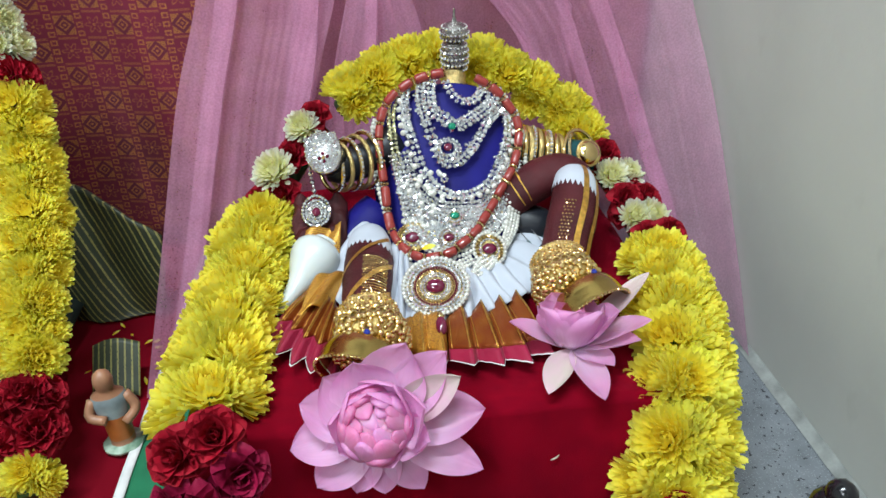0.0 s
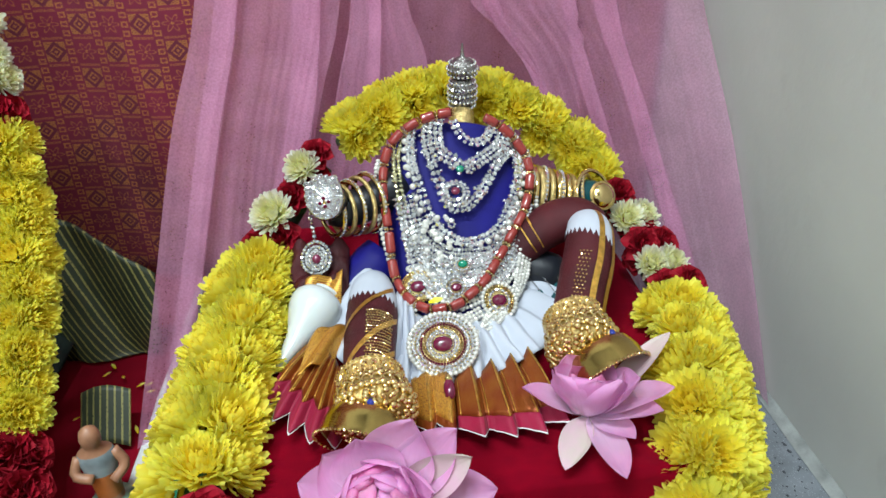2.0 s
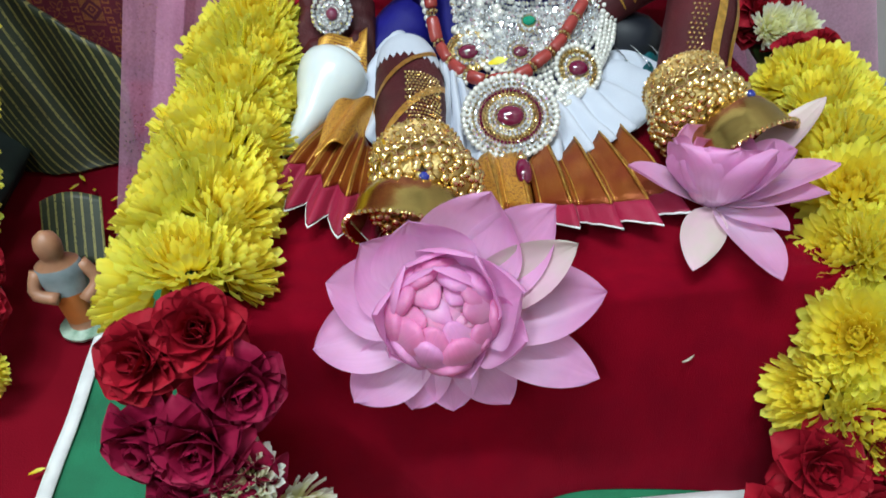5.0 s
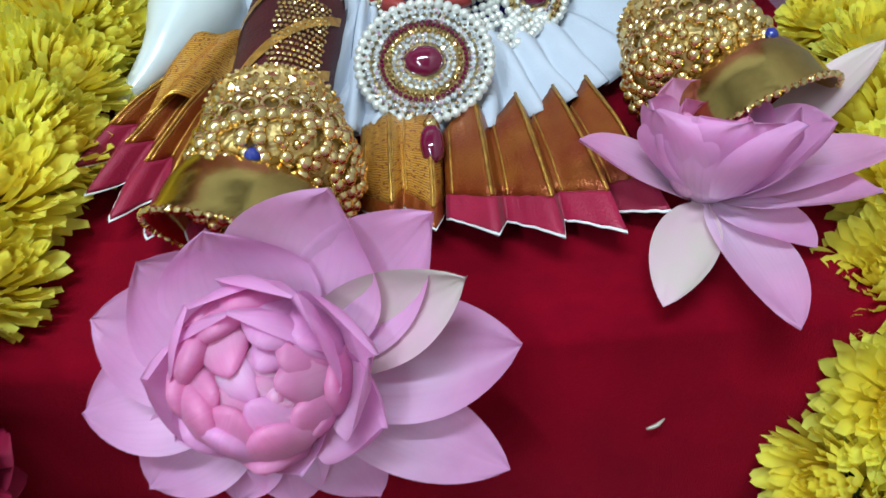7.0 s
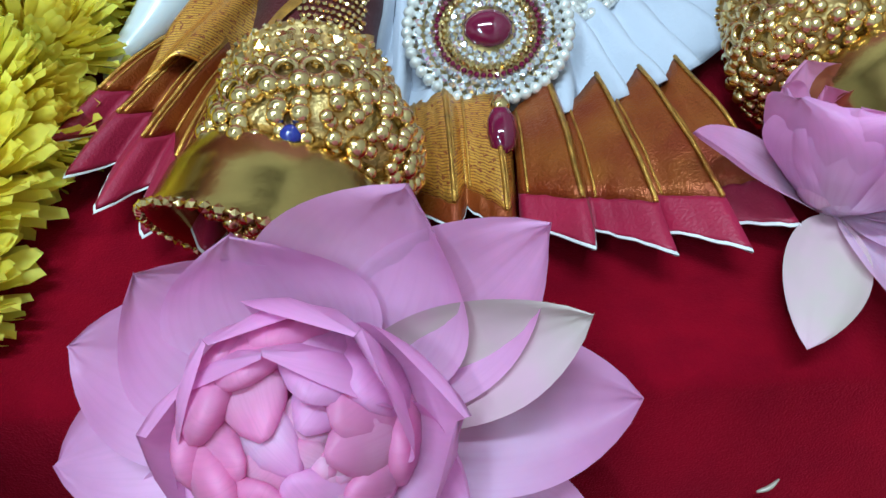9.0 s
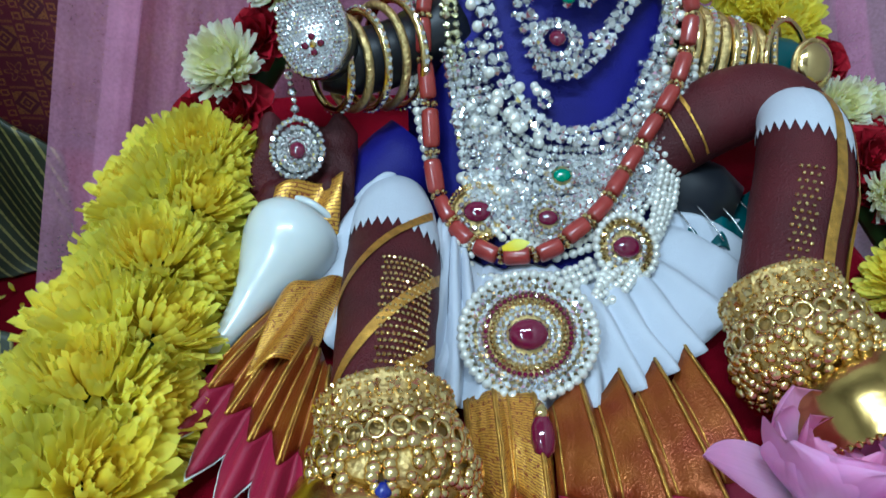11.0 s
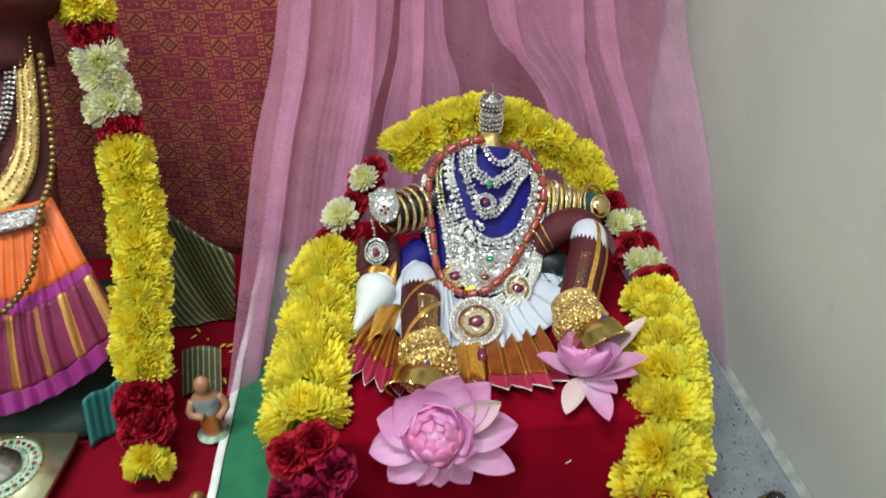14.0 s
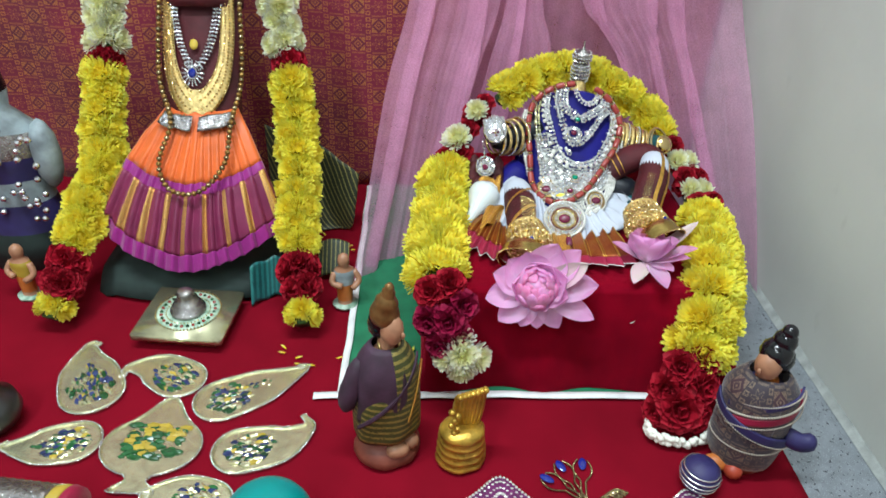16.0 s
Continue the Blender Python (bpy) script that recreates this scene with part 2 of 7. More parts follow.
def plaster_material():
    """Matt paint with broad unevenness and a few dark scuffs."""
    m = mat("painted_plaster", (0.51, 0.525, 0.48), 0.85, bump=0.35, bump_scale=60, var=0.07, var_scale=3.5)
    nt = m.node_tree
    b = nt.nodes["Principled BSDF"]
    base = b.inputs["Base Color"].links[0].from_socket
    tc = nt.nodes.new("ShaderNodeTexCoord")
    mp = nt.nodes.new("ShaderNodeMapping")
    mp.inputs["Scale"].default_value = (1, 9, 5)
    mp.inputs["Rotation"].default_value = (0.5, 0, 0)
    nt.links.new(tc.outputs["Object"], mp.inputs["Vector"])
    no = nt.nodes.new("ShaderNodeTexNoise")
    no.inputs["Scale"].default_value = 2.2
    no.inputs["Detail"].default_value = 3
    nt.links.new(mp.outputs[0], no.inputs["Vector"])
    mr = nt.nodes.new("ShaderNodeMapRange")
    mr.inputs["From Min"].default_value, mr.inputs["From Max"].default_value = 0.66, 0.76
    mr.inputs["To Max"].default_value = 0.35
    nt.links.new(no.outputs["Fac"], mr.inputs["Value"])
    nt.links.new(mix_color(nt, mr.outputs["Result"], base, (0.34, 0.34, 0.31)), b.inputs["Base Color"])
    return m


M = dict(
    plaster=plaster_material(),
    plaster_edge=mat("cement_fillet", (0.34, 0.36, 0.34), 0.9, bump=0.4, bump_scale=200, var=0.2, var_scale=40),
    granite=granite_material(),
    red_floor=mat("red_felt", (0.19, 0.0028, 0.012), 0.9, spec=0.06, bump=0.3, bump_scale=900, var=0.12, var_scale=9),
    green=mat("green_cloth", (0.01, 0.16, 0.07), 0.85, bump=0.3, bump_scale=700, var=0.15),
    white_tape=mat("white_tape", (0.75, 0.75, 0.74), 0.7, var=0.1, var_scale=40),
    velvet=velvet_material(),
    brocade=brocade_material("crimson_gold_brocade", (0.19, 0.0035, 0.030), (0.50, 0.19, 0.040), 0.040),
    veil=veil_material(),
    blue=mat("blue_velvet", (0.008, 0.006, 0.17), 0.6, spec=0.25, bump=0.2, bump_scale=900, var=0.15),
    teal=mat("teal_satin", (0.0, 0.075, 0.085), 0.4, var=0.2),
    dark=mat("black_satin", (0.01, 0.012, 0.018), 0.4, var=0.2),
    white_cloth=mat("white_cotton", (0.50, 0.53, 0.60), 0.85, bump=0.15, bump_scale=700, var=0.04),
    maroon=mat("maroon_silk", (0.080, 0.008, 0.012), 0.55, bump=0.5, bump_scale=900, var=0.25, var_scale=22, spec=0.3),
    copper_silk=mat("copper_silk", (0.22, 0.036, 0.008), 0.3, metal=0.5, bump=0.3, bump_scale=1000, var=0.2, var_scale=45, hue=(0.32, 0.10, 0.012)),
    magenta=mat("magenta_silk", (0.30, 0.003, 0.038), 0.5, bump=0.2, bump_scale=1000, sheen=0.05),
    purple=mat("purple_silk", (0.30, 0.010, 0.20), 0.45, bump=0.15, bump_scale=1000, sheen=0.2),
    zari=mat("gold_thread", (0.75, 0.42, 0.08), 0.32, metal=0.85, bump=0.4, bump_scale=1500, var=0.2, var_scale=200),
    zari_cloth=stripe_material("gold_woven_silk", (0.26, 0.06, 0.010), (0.70, 0.40, 0.06), 0.0016, 0.72, rough=0.35, metal=0.7, axis=1),
    gold=mat("gold_plate", (0.88, 0.66, 0.30), 0.14, metal=1.0, bump=0.08, bump_scale=500, var=0.12, var_scale=60),
    gold_cup=mat("burnished_gold", (0.62, 0.43, 0.14), 0.2, metal=1.0, bump=0.12, bump_scale=120, var=0.2, var_scale=40),
    gold_dark=mat("shaded_gold", (0.34, 0.20, 0.06), 0.4, metal=0.9, bump=0.6, bump_scale=500, var=0.2, var_scale=150),
    gold_dull=mat("embossed_gold", (0.80, 0.60, 0.25), 0.33, metal=0.95, bump=0.9, bump_scale=500, var=0.2, var_scale=150),
    crystal=mat("white_rhinestone", (0.96, 0.97, 1.0), 0.05, metal=0.88, var=0.04, per=0.40, coat=0.6),
    silver=mat("silver", (0.75, 0.75, 0.78), 0.2, metal=0.95, bump=0.3, bump_scale=500, var=0.1, var_scale=80),
    silver_dark=mat("antique_silver", (0.42, 0.40, 0.38), 0.25, metal=0.9, bump=0.8, bump_scale=420, var=0.3, var_scale=150),
    pearl=mat("pearl", (0.78, 0.77, 0.71), 0.16, metal=0.40, var=0.05, coat=0.5, per=0.08),
    coral=mat("coral_bead", (0.30, 0.035, 0.028), 0.25, var=0.12, var_scale=120, coat=0.4),
    ruby=mat("ruby_glass", (0.13, 0.001, 0.03), 0.08, coat=0.8, var=0.1),
    emerald=mat("emerald_glass", (0.0, 0.22, 0.12), 0.08, coat=0.8, var=0.1),
    sapphire=mat("sapphire_glass", (0.01, 0.02, 0.22), 0.08, coat=0.8, var=0.1),
    shell=mat("white_shell", (0.60, 0.64, 0.64), 0.25, var=0.03, coat=0.4, sub=0.1),
    yellow=crown_petal_material("yellow_petals", (1.0, 0.97, 0.16), (0.97, 0.76, 0.006), per=0.10, veins=0.0),
    cream=crown_petal_material("cream_petals", (0.97, 0.97, 0.86), (0.88, 0.86, 0.30), veins=0.0),
    rose=mat("rose_petals", (0.36, 0.004, 0.018), 0.7, per=0.25, var=0.2, var_scale=60, spec=0.2),
    rose_pink=mat("crimson_rose_petals", (0.30, 0.005, 0.045), 0.65, per=0.2, var=0.2, var_scale=60, spec=0.2),
    lotus=crown_petal_material("lotus_petals", (0.90, 0.43, 0.76), (0.95, 0.74, 0.92), per=0.10, rough=0.45),
    lotus_in=crown_petal_material("inner_lotus_petals", (0.90, 0.34, 0.62), (0.95, 0.68, 0.84), per=0.14, rough=0.45),
    lotus_green=mat("faded_lotus_petal", (0.50, 0.42, 0.37), 0.55, var=0.2, var_scale=40, hue=(0.60, 0.36, 0.46)),
    jasmine=mat("jasmine_bud", (0.86, 0.85, 0.74), 0.6, var=0.1, per=0.1),
    leaf=mat("green_leaf", (0.03, 0.10, 0.02), 0.5, var=0.2),
    skin=mat("painted_clay", (0.42, 0.20, 0.11), 0.45, var=0.15, var_scale=60),
    olive_stripe=stripe_material("olive_striped_cloth", (0.032, 0.042, 0.022), (0.25, 0.23, 0.07), 0.011, 0.28),
    teal_stripe=stripe_material("teal_striped_cloth", (0.01, 0.09, 0.09), (0.02, 0.17, 0.16), 0.007, 0.5),
    purple_stripe=stripe_material("purple_gold_silk", (0.20, 0.018, 0.07), (0.72, 0.42, 0.12), 0.036, 0.24, metal=0.8),
    orange=mat("orange_silk", (0.70, 0.12, 0.01), 0.5, bump=0.15, bump_scale=900, sheen=0.2),
    cushion=mat("dark_green_cushion", (0.015, 0.03, 0.025), 0.85, var=0.2),
    enamel=mat("pale_gold_plate", (0.72, 0.69, 0.45), 0.27, metal=0.85, bump=0.3, bump_scale=60, var=0.14, var_scale=60),
    mint=mat("mint_enamel", (0.50, 0.62, 0.50), 0.3, var=0.2, var_scale=90, hue=(0.12, 0.25, 0.16)),
    stone_mix_g=mat("green_stone", (0.015, 0.085, 0.025), 0.2, coat=0.3, per=0.6),
    stone_mix_b=mat("blue_stone", (0.02, 0.03, 0.10), 0.2, coat=0.3, per=0.6),
    stone_mix_y=mat("amber_stone", (0.42, 0.30, 0.04), 0.15, coat=0.5, per=0.3),
    motif_felt=mat("purple_felt", (0.14, 0.010, 0.10), 0.8, var=0.2, var_scale=80),
    gilt=mat("gilt_paint", (0.70, 0.42, 0.06), 0.32, metal=0.6, bump=0.4, bump_scale=300, var=0.25, var_scale=60),
    teal_pot=mat("teal_lacquer", (0.0, 0.22, 0.21), 0.35, var=0.12, var_scale=20),
    steel=mat("dark_steel", (0.12, 0.12, 0.12), 0.3, metal=0.9, var=0.2),
    hair=mat("black_lacquer", (0.008, 0.008, 0.01), 0.15, var=0.2),
    navy=mat("navy_silk", (0.025, 0.02, 0.10), 0.55, bump=0.2, bump_scale=900, var=0.2),
    plum=mat("plum_cloth", (0.055, 0.022, 0.045), 0.7, var=0.25, var_scale=40, bump=0.2),
    olive_gold=stripe_material("olive_gold_cloth", (0.05, 0.055, 0.012), (0.26, 0.20, 0.05), 0.009, 0.4, metal=0.3, axis=2, coord="Object"),
    grey_brocade=brocade_material("grey_gold_brocade", (0.030, 0.018, 0.028), (0.22, 0.155, 0.10), 0.034),
    cream_thread=mat("cream_thread", (0.52, 0.46, 0.38), 0.5, metal=0.3, var=0.2),
    gilt_brown=mat("bronze_paint", (0.26, 0.13, 0.04), 0.35, metal=0.5, var=0.25, var_scale=80),
    red_clay=mat("red_clay", (0.40, 0.05, 0.02), 0.5, var=0.2),
    bronze_bead=mat("dark_gold_beads", (0.30, 0.23, 0.12), 0.25, metal=0.85, var=0.2, per=0.6),
    terracotta=mat("terracotta", (0.20, 0.05, 0.03), 0.5, var=0.2),
    orange_clay=mat("orange_clay", (0.55, 0.16, 0.03), 0.5, var=0.15),
    blue_grey=mat("blue_white_clay", (0.30, 0.36, 0.38), 0.5, var=0.3, var_scale=30),
)

# ---- building helpers ----


def link(name, verts, faces, material, parent=None, label="", smooth=True, uvs=None, slots=None):
    me = bpy.data.meshes.new(name)
    me.from_pydata([tuple(v) for v in verts], [], [tuple(f) for f in faces])
    for m_ in (material if isinstance(material, (list, tuple)) else [material]):
        me.materials.append(m_)
    if slots is not None:
        me.polygons.foreach_set("material_index", slots)
    me.polygons.foreach_set("use_smooth", [smooth] * len(me.polygons))
    if uvs is not None:
        layer = me.uv_layers.new(name="UVMap")
        flat = np.array([uvs[lp.vertex_index] for lp in me.loops], dtype=float).ravel()
        layer.data.foreach_set("uv", flat)
    me.update()
    ob = new(name, me)
    if parent is not None:
        ob.parent = parent
    if label:
        ob["label"] = label
    return ob


def part(name, bm, material, parent, label="", smooth=True):
    me = bpy.data.meshes.new(name)
    bmesh.ops.recalc_face_normals(bm, faces=bm.faces)
    bm.to_mesh(me)
    bm.free()
    me.materials.append(material)
    me.polygons.foreach_set("use_smooth", [smooth] * len(me.polygons))
    ob = new(name, me)
    ob.parent = parent
    if label:
        ob["label"] = label
    return ob


def thing(name, label, category, m=None, group="", kind=""):
    ob = new(name)
    ob.empty_display_size = 0.02
    if m is not None:
        ob.matrix_world = m
    return tagged(ob, label, category, group, kind)


def sheet(nu, nv, f, thick=0.0):
    """A grid of nu x nv cells from f(u, v); with a thickness it is closed, its back below it."""
    verts, uvs = [], []
    for j in range(nv + 1):
        for i in range(nu + 1):
            verts.append(Vector(f(i / nu, j / nv)))
            uvs.append((i / nu, j / nv))
    faces = [(j * (nu + 1) + i, j * (nu + 1) + i + 1, (j + 1) * (nu + 1) + i + 1, (j + 1) * (nu + 1) + i) for j in range(nv) for i in range(nu)]
    if thick:
        k = len(verts)
        nor = [Vector() for _ in verts]
        for q in faces:
            c = (verts[q[1]] - verts[q[0]]).cross(verts[q[3]] - verts[q[0]])
            for i in q:
                nor[i] += c
        verts += [v - n_.normalized() * thick for v, n_ in zip(verts[:k], nor)]
        uvs += uvs
        back = [tuple(k + i for i in reversed(q)) for q in faces]
        rim = [i for i in range(nu + 1)] + [j * (nu + 1) + nu for j in range(1, nv + 1)] + [nv * (nu + 1) + i for i in range(nu - 1, -1, -1)] + [j * (nu + 1) for j in range(nv - 1, 0, -1)]
        side = [(b_, a_, a_ + k, b_ + k) for a_, b_ in zip(rim, rim[1:] + rim[:1])]
        faces = faces + back + side
    return verts, faces, uvs


def spline(pts, n):
    """n points evenly along a smooth curve through pts."""
    p = [np.array(q, float) for q in pts]
    p = [2 * p[0] - p[1]] + p + [2 * p[-1] - p[-2]]
    fine = []
    for a, b, c, d in zip(p, p[1:], p[2:], p[3:]):
        for s in np.linspace(0, 1, 24, endpoint=False):
            fine.append(0.5 * (2 * b + (c - a) * s + (2 * a - 5 * b + 4 * c - d) * s * s + (3 * b - a - 3 * c + d) * s ** 3))
    fine.append(p[-2])
    fine = np.array(fine)
    dist = np.r_[0, np.cumsum(np.linalg.norm(np.diff(fine, axis=0), axis=1))]
    at = np.linspace(0, dist[-1], n)
    return [Vector([np.interp(s, dist, fine[:, k]) for k in range(fine.shape[1])]) for s in at]


def length_of(pts):
    return sum((Vector(b) - Vector(a)).length for a, b in zip(pts, pts[1:]))


def frames_along(pts, up=(0, -0.4, 1)):
    out = []
    for i, p in enumerate(pts):
        t = (pts[min(i + 1, len(pts) - 1)] - pts[max(i - 1, 0)]).normalized()
        side = t.cross(Vector(up))
        side = side.normalized() if side.length > 1e-6 else Vector((1, 0, 0))
        out.append((p, t, side, side.cross(t).normalized()))
    return out


def tube(pts, radii, seg=14, caps=True, flat=1.0):
    """A round tube along pts; flat squeezes it along its upper side."""
    verts, faces = [], []
    fr = frames_along(pts)
    for (p, t, s, u), r in zip(fr, radii):
        for k in range(seg):
            a = 2 * math.pi * k / seg
            verts.append(p + s * (r * math.cos(a)) + u * (r * flat * math.sin(a)))
    for i in range(len(pts) - 1):
        for k in range(seg):
            k2 = (k + 1) % seg
            faces.append((i * seg + k, i * seg + k2, (i + 1) * seg + k2, (i + 1) * seg + k))
    if caps:
        faces += [tuple(range(seg - 1, -1, -1)), tuple((len(pts) - 1) * seg + k for k in range(seg))]
    return verts, faces


def lathe(profile, seg=24):
    """Rings of (radius, z), closed at both ends."""
    verts, faces = [], []
    for r, z in profile:
        for k in range(seg):
            a = 2 * math.pi * k / seg
            verts.append(Vector((r * math.cos(a), r * math.sin(a), z)))
    for i in range(len(profile) - 1):
        for k in range(seg):
            k2 = (k + 1) % seg
            faces.append((i * seg + k, i * seg + k2, (i + 1) * seg + k2, (i + 1) * seg + k))
    faces += [tuple(range(seg - 1, -1, -1)), tuple((len(profile) - 1) * seg + k for k in range(seg))]
    return verts, faces


def moved(vf, m):
    return [m @ Vector(v) for v in vf[0]], vf[1]


def joined(*shapes):
    verts, faces = [], []
    for vs, fs in shapes:
        k = len(verts)
        verts += list(vs)
        faces += [tuple(i + k for i in f) for f in fs]
    return verts, faces


def ico(sub):
    bm = bmesh.new()
    bmesh.ops.create_icosphere(bm, subdivisions=sub, radius=1)
    v = np.array([q.co for q in bm.verts])
    f = [tuple(x.index for x in q.verts) for q in bm.faces]
    bm.free()
    return v, f


ICO1, ICO2 = ico(1), ico(2)


def beads(spots, template=None, squash=None):
    """Many small round pieces in one mesh; spots are (place, radius)."""
    tv, tf = template or ICO2
    verts, faces = [], []
    for p, r in spots:
        k = len(verts)
        turn = np.array(Euler((random.random() * 6, random.random() * 6, random.random() * 6)).to_matrix())
        q = (tv @ turn.T) * r
        if squash:
            q = q * np.array(squash)
        verts += [tuple(x) for x in q + np.array(p)]
        faces += [tuple(i + k for i in f) for f in tf]
    return verts, faces


def ring_spots(center, axis, radius, n, r, phase=0.0, arc=(0, 2 * math.pi), squash=1.0):
    z = Vector(axis).normalized()
    x = z.orthogonal().normalized() if abs(z.x) > 0.9 else (Vector((1, 0, 0)) - z * z.x).normalized()
    y = z.cross(x)
    return [(Vector(center) + (x * math.cos(a) + y * squash * math.sin(a)) * radius, r) for a in (phase + arc[0] + (arc[1] - arc[0]) * k / n for k in range(n))]


def ring_tube(center, axis, radius, r, seg=28, side=8, squash=1.0):
    pts = [p for p, _ in ring_spots(center, axis, radius, seg, r, squash=squash)]
    z = Vector(axis).normalized()
    verts, faces = [], []
    for p in pts:
        o = (p - Vector(center)).normalized()
        for k in range(side):
            a = 2 * math.pi * k / side
            verts.append(p + o * r * math.cos(a) + z * r * math.sin(a))
    for i in range(seg):
        j = (i + 1) % seg
        for k in range(side):
            k2 = (k + 1) % side
            faces.append((i * side + k, i * side + k2, j * side + k2, j * side + k))
    return verts, faces


def facing(p, normal, turn=0.0):
    """A pose at p whose z axis is the normal, and whose y axis points up the slope as far as it can."""
    z = Vector(normal).normalized()
    y = Vector((0, 0.6, 0.8)) - z * z.dot(Vector((0, 0.6, 0.8)))
    y.normalize()
    x = y.cross(z)
    m = Matrix((x, y, z)).transposed().to_4x4()
    return Matrix.Translation(p) @ m @ pose(0, 0, 0, 0, 0, turn)

# ---- the setting ----
def slab(name, x0, x1, y0, y1, z0, z1, material, label, category):
    bm = bmesh.new()
    bmesh.ops.create_cube(bm, size=1)
    for v in bm.verts:
        v.co = Vector((x0 + (v.co.x + 0.5) * (x1 - x0), y0 + (v.co.y + 0.5) * (y1 - y0), z0 + (v.co.z + 0.5) * (z1 - z0)))
    return tagged(part(name, bm, material, None, smooth=False), label, category, kind="structure")


WALL_X, WALL_Y = 0.342, 0.70
slab("floor", -2.2, WALL_X, -2.4, WALL_Y, -0.06, -0.004, M["granite"], "grey granite floor with black speckles", "floor")
slab("wall_right", WALL_X, WALL_X + 0.12, -2.4, WALL_Y + 0.12, -0.06, 2.4, M["plaster"], "pale grey-green painted plaster wall with scuffs", "wall")
slab("wall_back", -2.2, WALL_X, WALL_Y, WALL_Y + 0.12, -0.06, 2.4, M["plaster"], "pale plaster wall behind the hanging cloth", "wall")
slab("wall_left", -2.32, -2.2, -2.4, WALL_Y + 0.12, -0.06, 2.4, M["plaster"], "pale painted plaster wall", "wall")
slab("wall_front", -2.32, WALL_X + 0.12, -2.52, -2.4, -0.06, 2.4, M["plaster"], "pale painted plaster wall", "wall")
slab("ceiling", -2.32, WALL_X + 0.12, -2.52, WALL_Y + 0.12, 2.4, 2.5, M["plaster"], "pale painted ceiling", "ceiling")

# cement fillet where wall and granite meet
vs, fs, uv = sheet(60, 3, lambda u, v: (WALL_X - 0.009 * v - 0.002 * noise.noise((u * 40, v, 0)), -2.3 + u * 2.98, 0.010 * (1 - v) ** 1.3 - 0.003))
tagged(link("trim", vs, [tuple(reversed(f)) for f in fs], M["plaster_edge"]), "rough cement fillet along the wall's foot", "trim", kind="structure")

# felt on the floor, the green cloth with its tape
vs, fs, uv = sheet(120, 120, lambda u, v: (-1.9 + u * 2.131 + 0.002 * noise.noise((3, v * 14, 0)), -1.3 + v * 1.96, -0.0008 + 0.0009 * noise.noise((u * 26, v * 26, 2)) + 0.0006 * noise.noise((u * 7, v * 40, 5))), 0.0018)
red = link("floor_cloth", vs, fs, M["red_floor"], uvs=uv)
tagged(red, "bright red felt cloth spread on the granite floor", "floor cloth", kind="structure")


def green_edge(v):
    return -0.346 + 0.004 * min(1, v * 2.2)


vs, fs, uv = sheet(40, 40, lambda u, v: (green_edge(v) * (1 - u) + 0.16 * u, 0.0 + v * 0.62, 0.003 + 0.0008 * noise.noise((u * 9, v * 9, 1))), 0.002)
green = link("green_mat", vs, fs, M["green"], uvs=uv)
tagged(green, "dark green cloth mat with a white taped edge", "mat")
vs, fs, uv = sheet(60, 2, lambda u, v: (-0.384 + u * 0.52, -0.007 + 0.012 * v + 0.0025 * noise.noise((u * 7, 0, 0)) + 0.003 * math.sin(u * 3), 0.0055 + 0.0012 * noise.noise((u * 11, v, 3))), 0.0015)
link("front_tape", vs, fs, M["white_tape"], green, "creased white tape")
vs, fs, uv = sheet(2, 60, lambda u, v: (green_edge(v) - 0.006 + 0.010 * u + 0.002 * noise.noise((0, v * 8, 0)), 0.006 + v * 0.6, 0.0058 + 0.001 * noise.noise((u, v * 13, 3))), 0.0015)
link("side_tape", vs, fs, M["white_tape"], green, "white tape")

# ---- hanging cloths ----
W, H = 1.75, 1.0


def backcloth(u, v):
    x = -1.42 + u * W
    fold = 0.010 * math.sin(x * 23) + 0.008 * math.sin(x * 9 + 1.3) + 0.006 * noise.noise((x * 6, v * 3, 0))
    return (x, 0.668 + fold - 0.03 * (1 - v) ** 3, -0.001 + v * H)


vs, fs, uv = sheet(180, 30, backcloth, 0.0015)
tagged(link("hanging_brocade", vs, fs, M["brocade"], uvs=[(a * W, b * H) for a, b in uv]), "crimson brocade cloth woven with gold squares, hung on the wall", "wall cloth")


def net(label, curves, seed, ripple=0.004):
    """A gathered net through its fold lines, each given at the floor, low, high and at the hook; where a line turns back the net lies double."""
    lines = [spline(c, 41) for c in curves]
    rows = [spline([tuple(ln[j]) for ln in lines], 24 * (len(lines) - 1) + 1) for j in range(41)]

    def f(u, v):
        j = v * 40
        k = min(39, int(j))
        i = int(round(u * (len(rows[0]) - 1)))
        p = rows[k][i].lerp(rows[k + 1][i], j - k)
        w = noise.noise((u * len(lines) * 2.2, v * 1.6, seed)) + 0.5 * noise.noise((u * len(lines) * 6, v * 1.2, seed + 5))
        return p + Vector((0.3, -1, 0)) * (ripple * w * (1.2 - 0.5 * v)) + Vector((0.5, 0.2, 0)) * 0.004 * noise.noise((v * 5, seed, u * 3))
    a, b, c = sheet(len(rows[0]) - 1, 70, f)
    return tagged(link("net_curtain", a, b, M["veil"], uvs=c), label, "curtain")


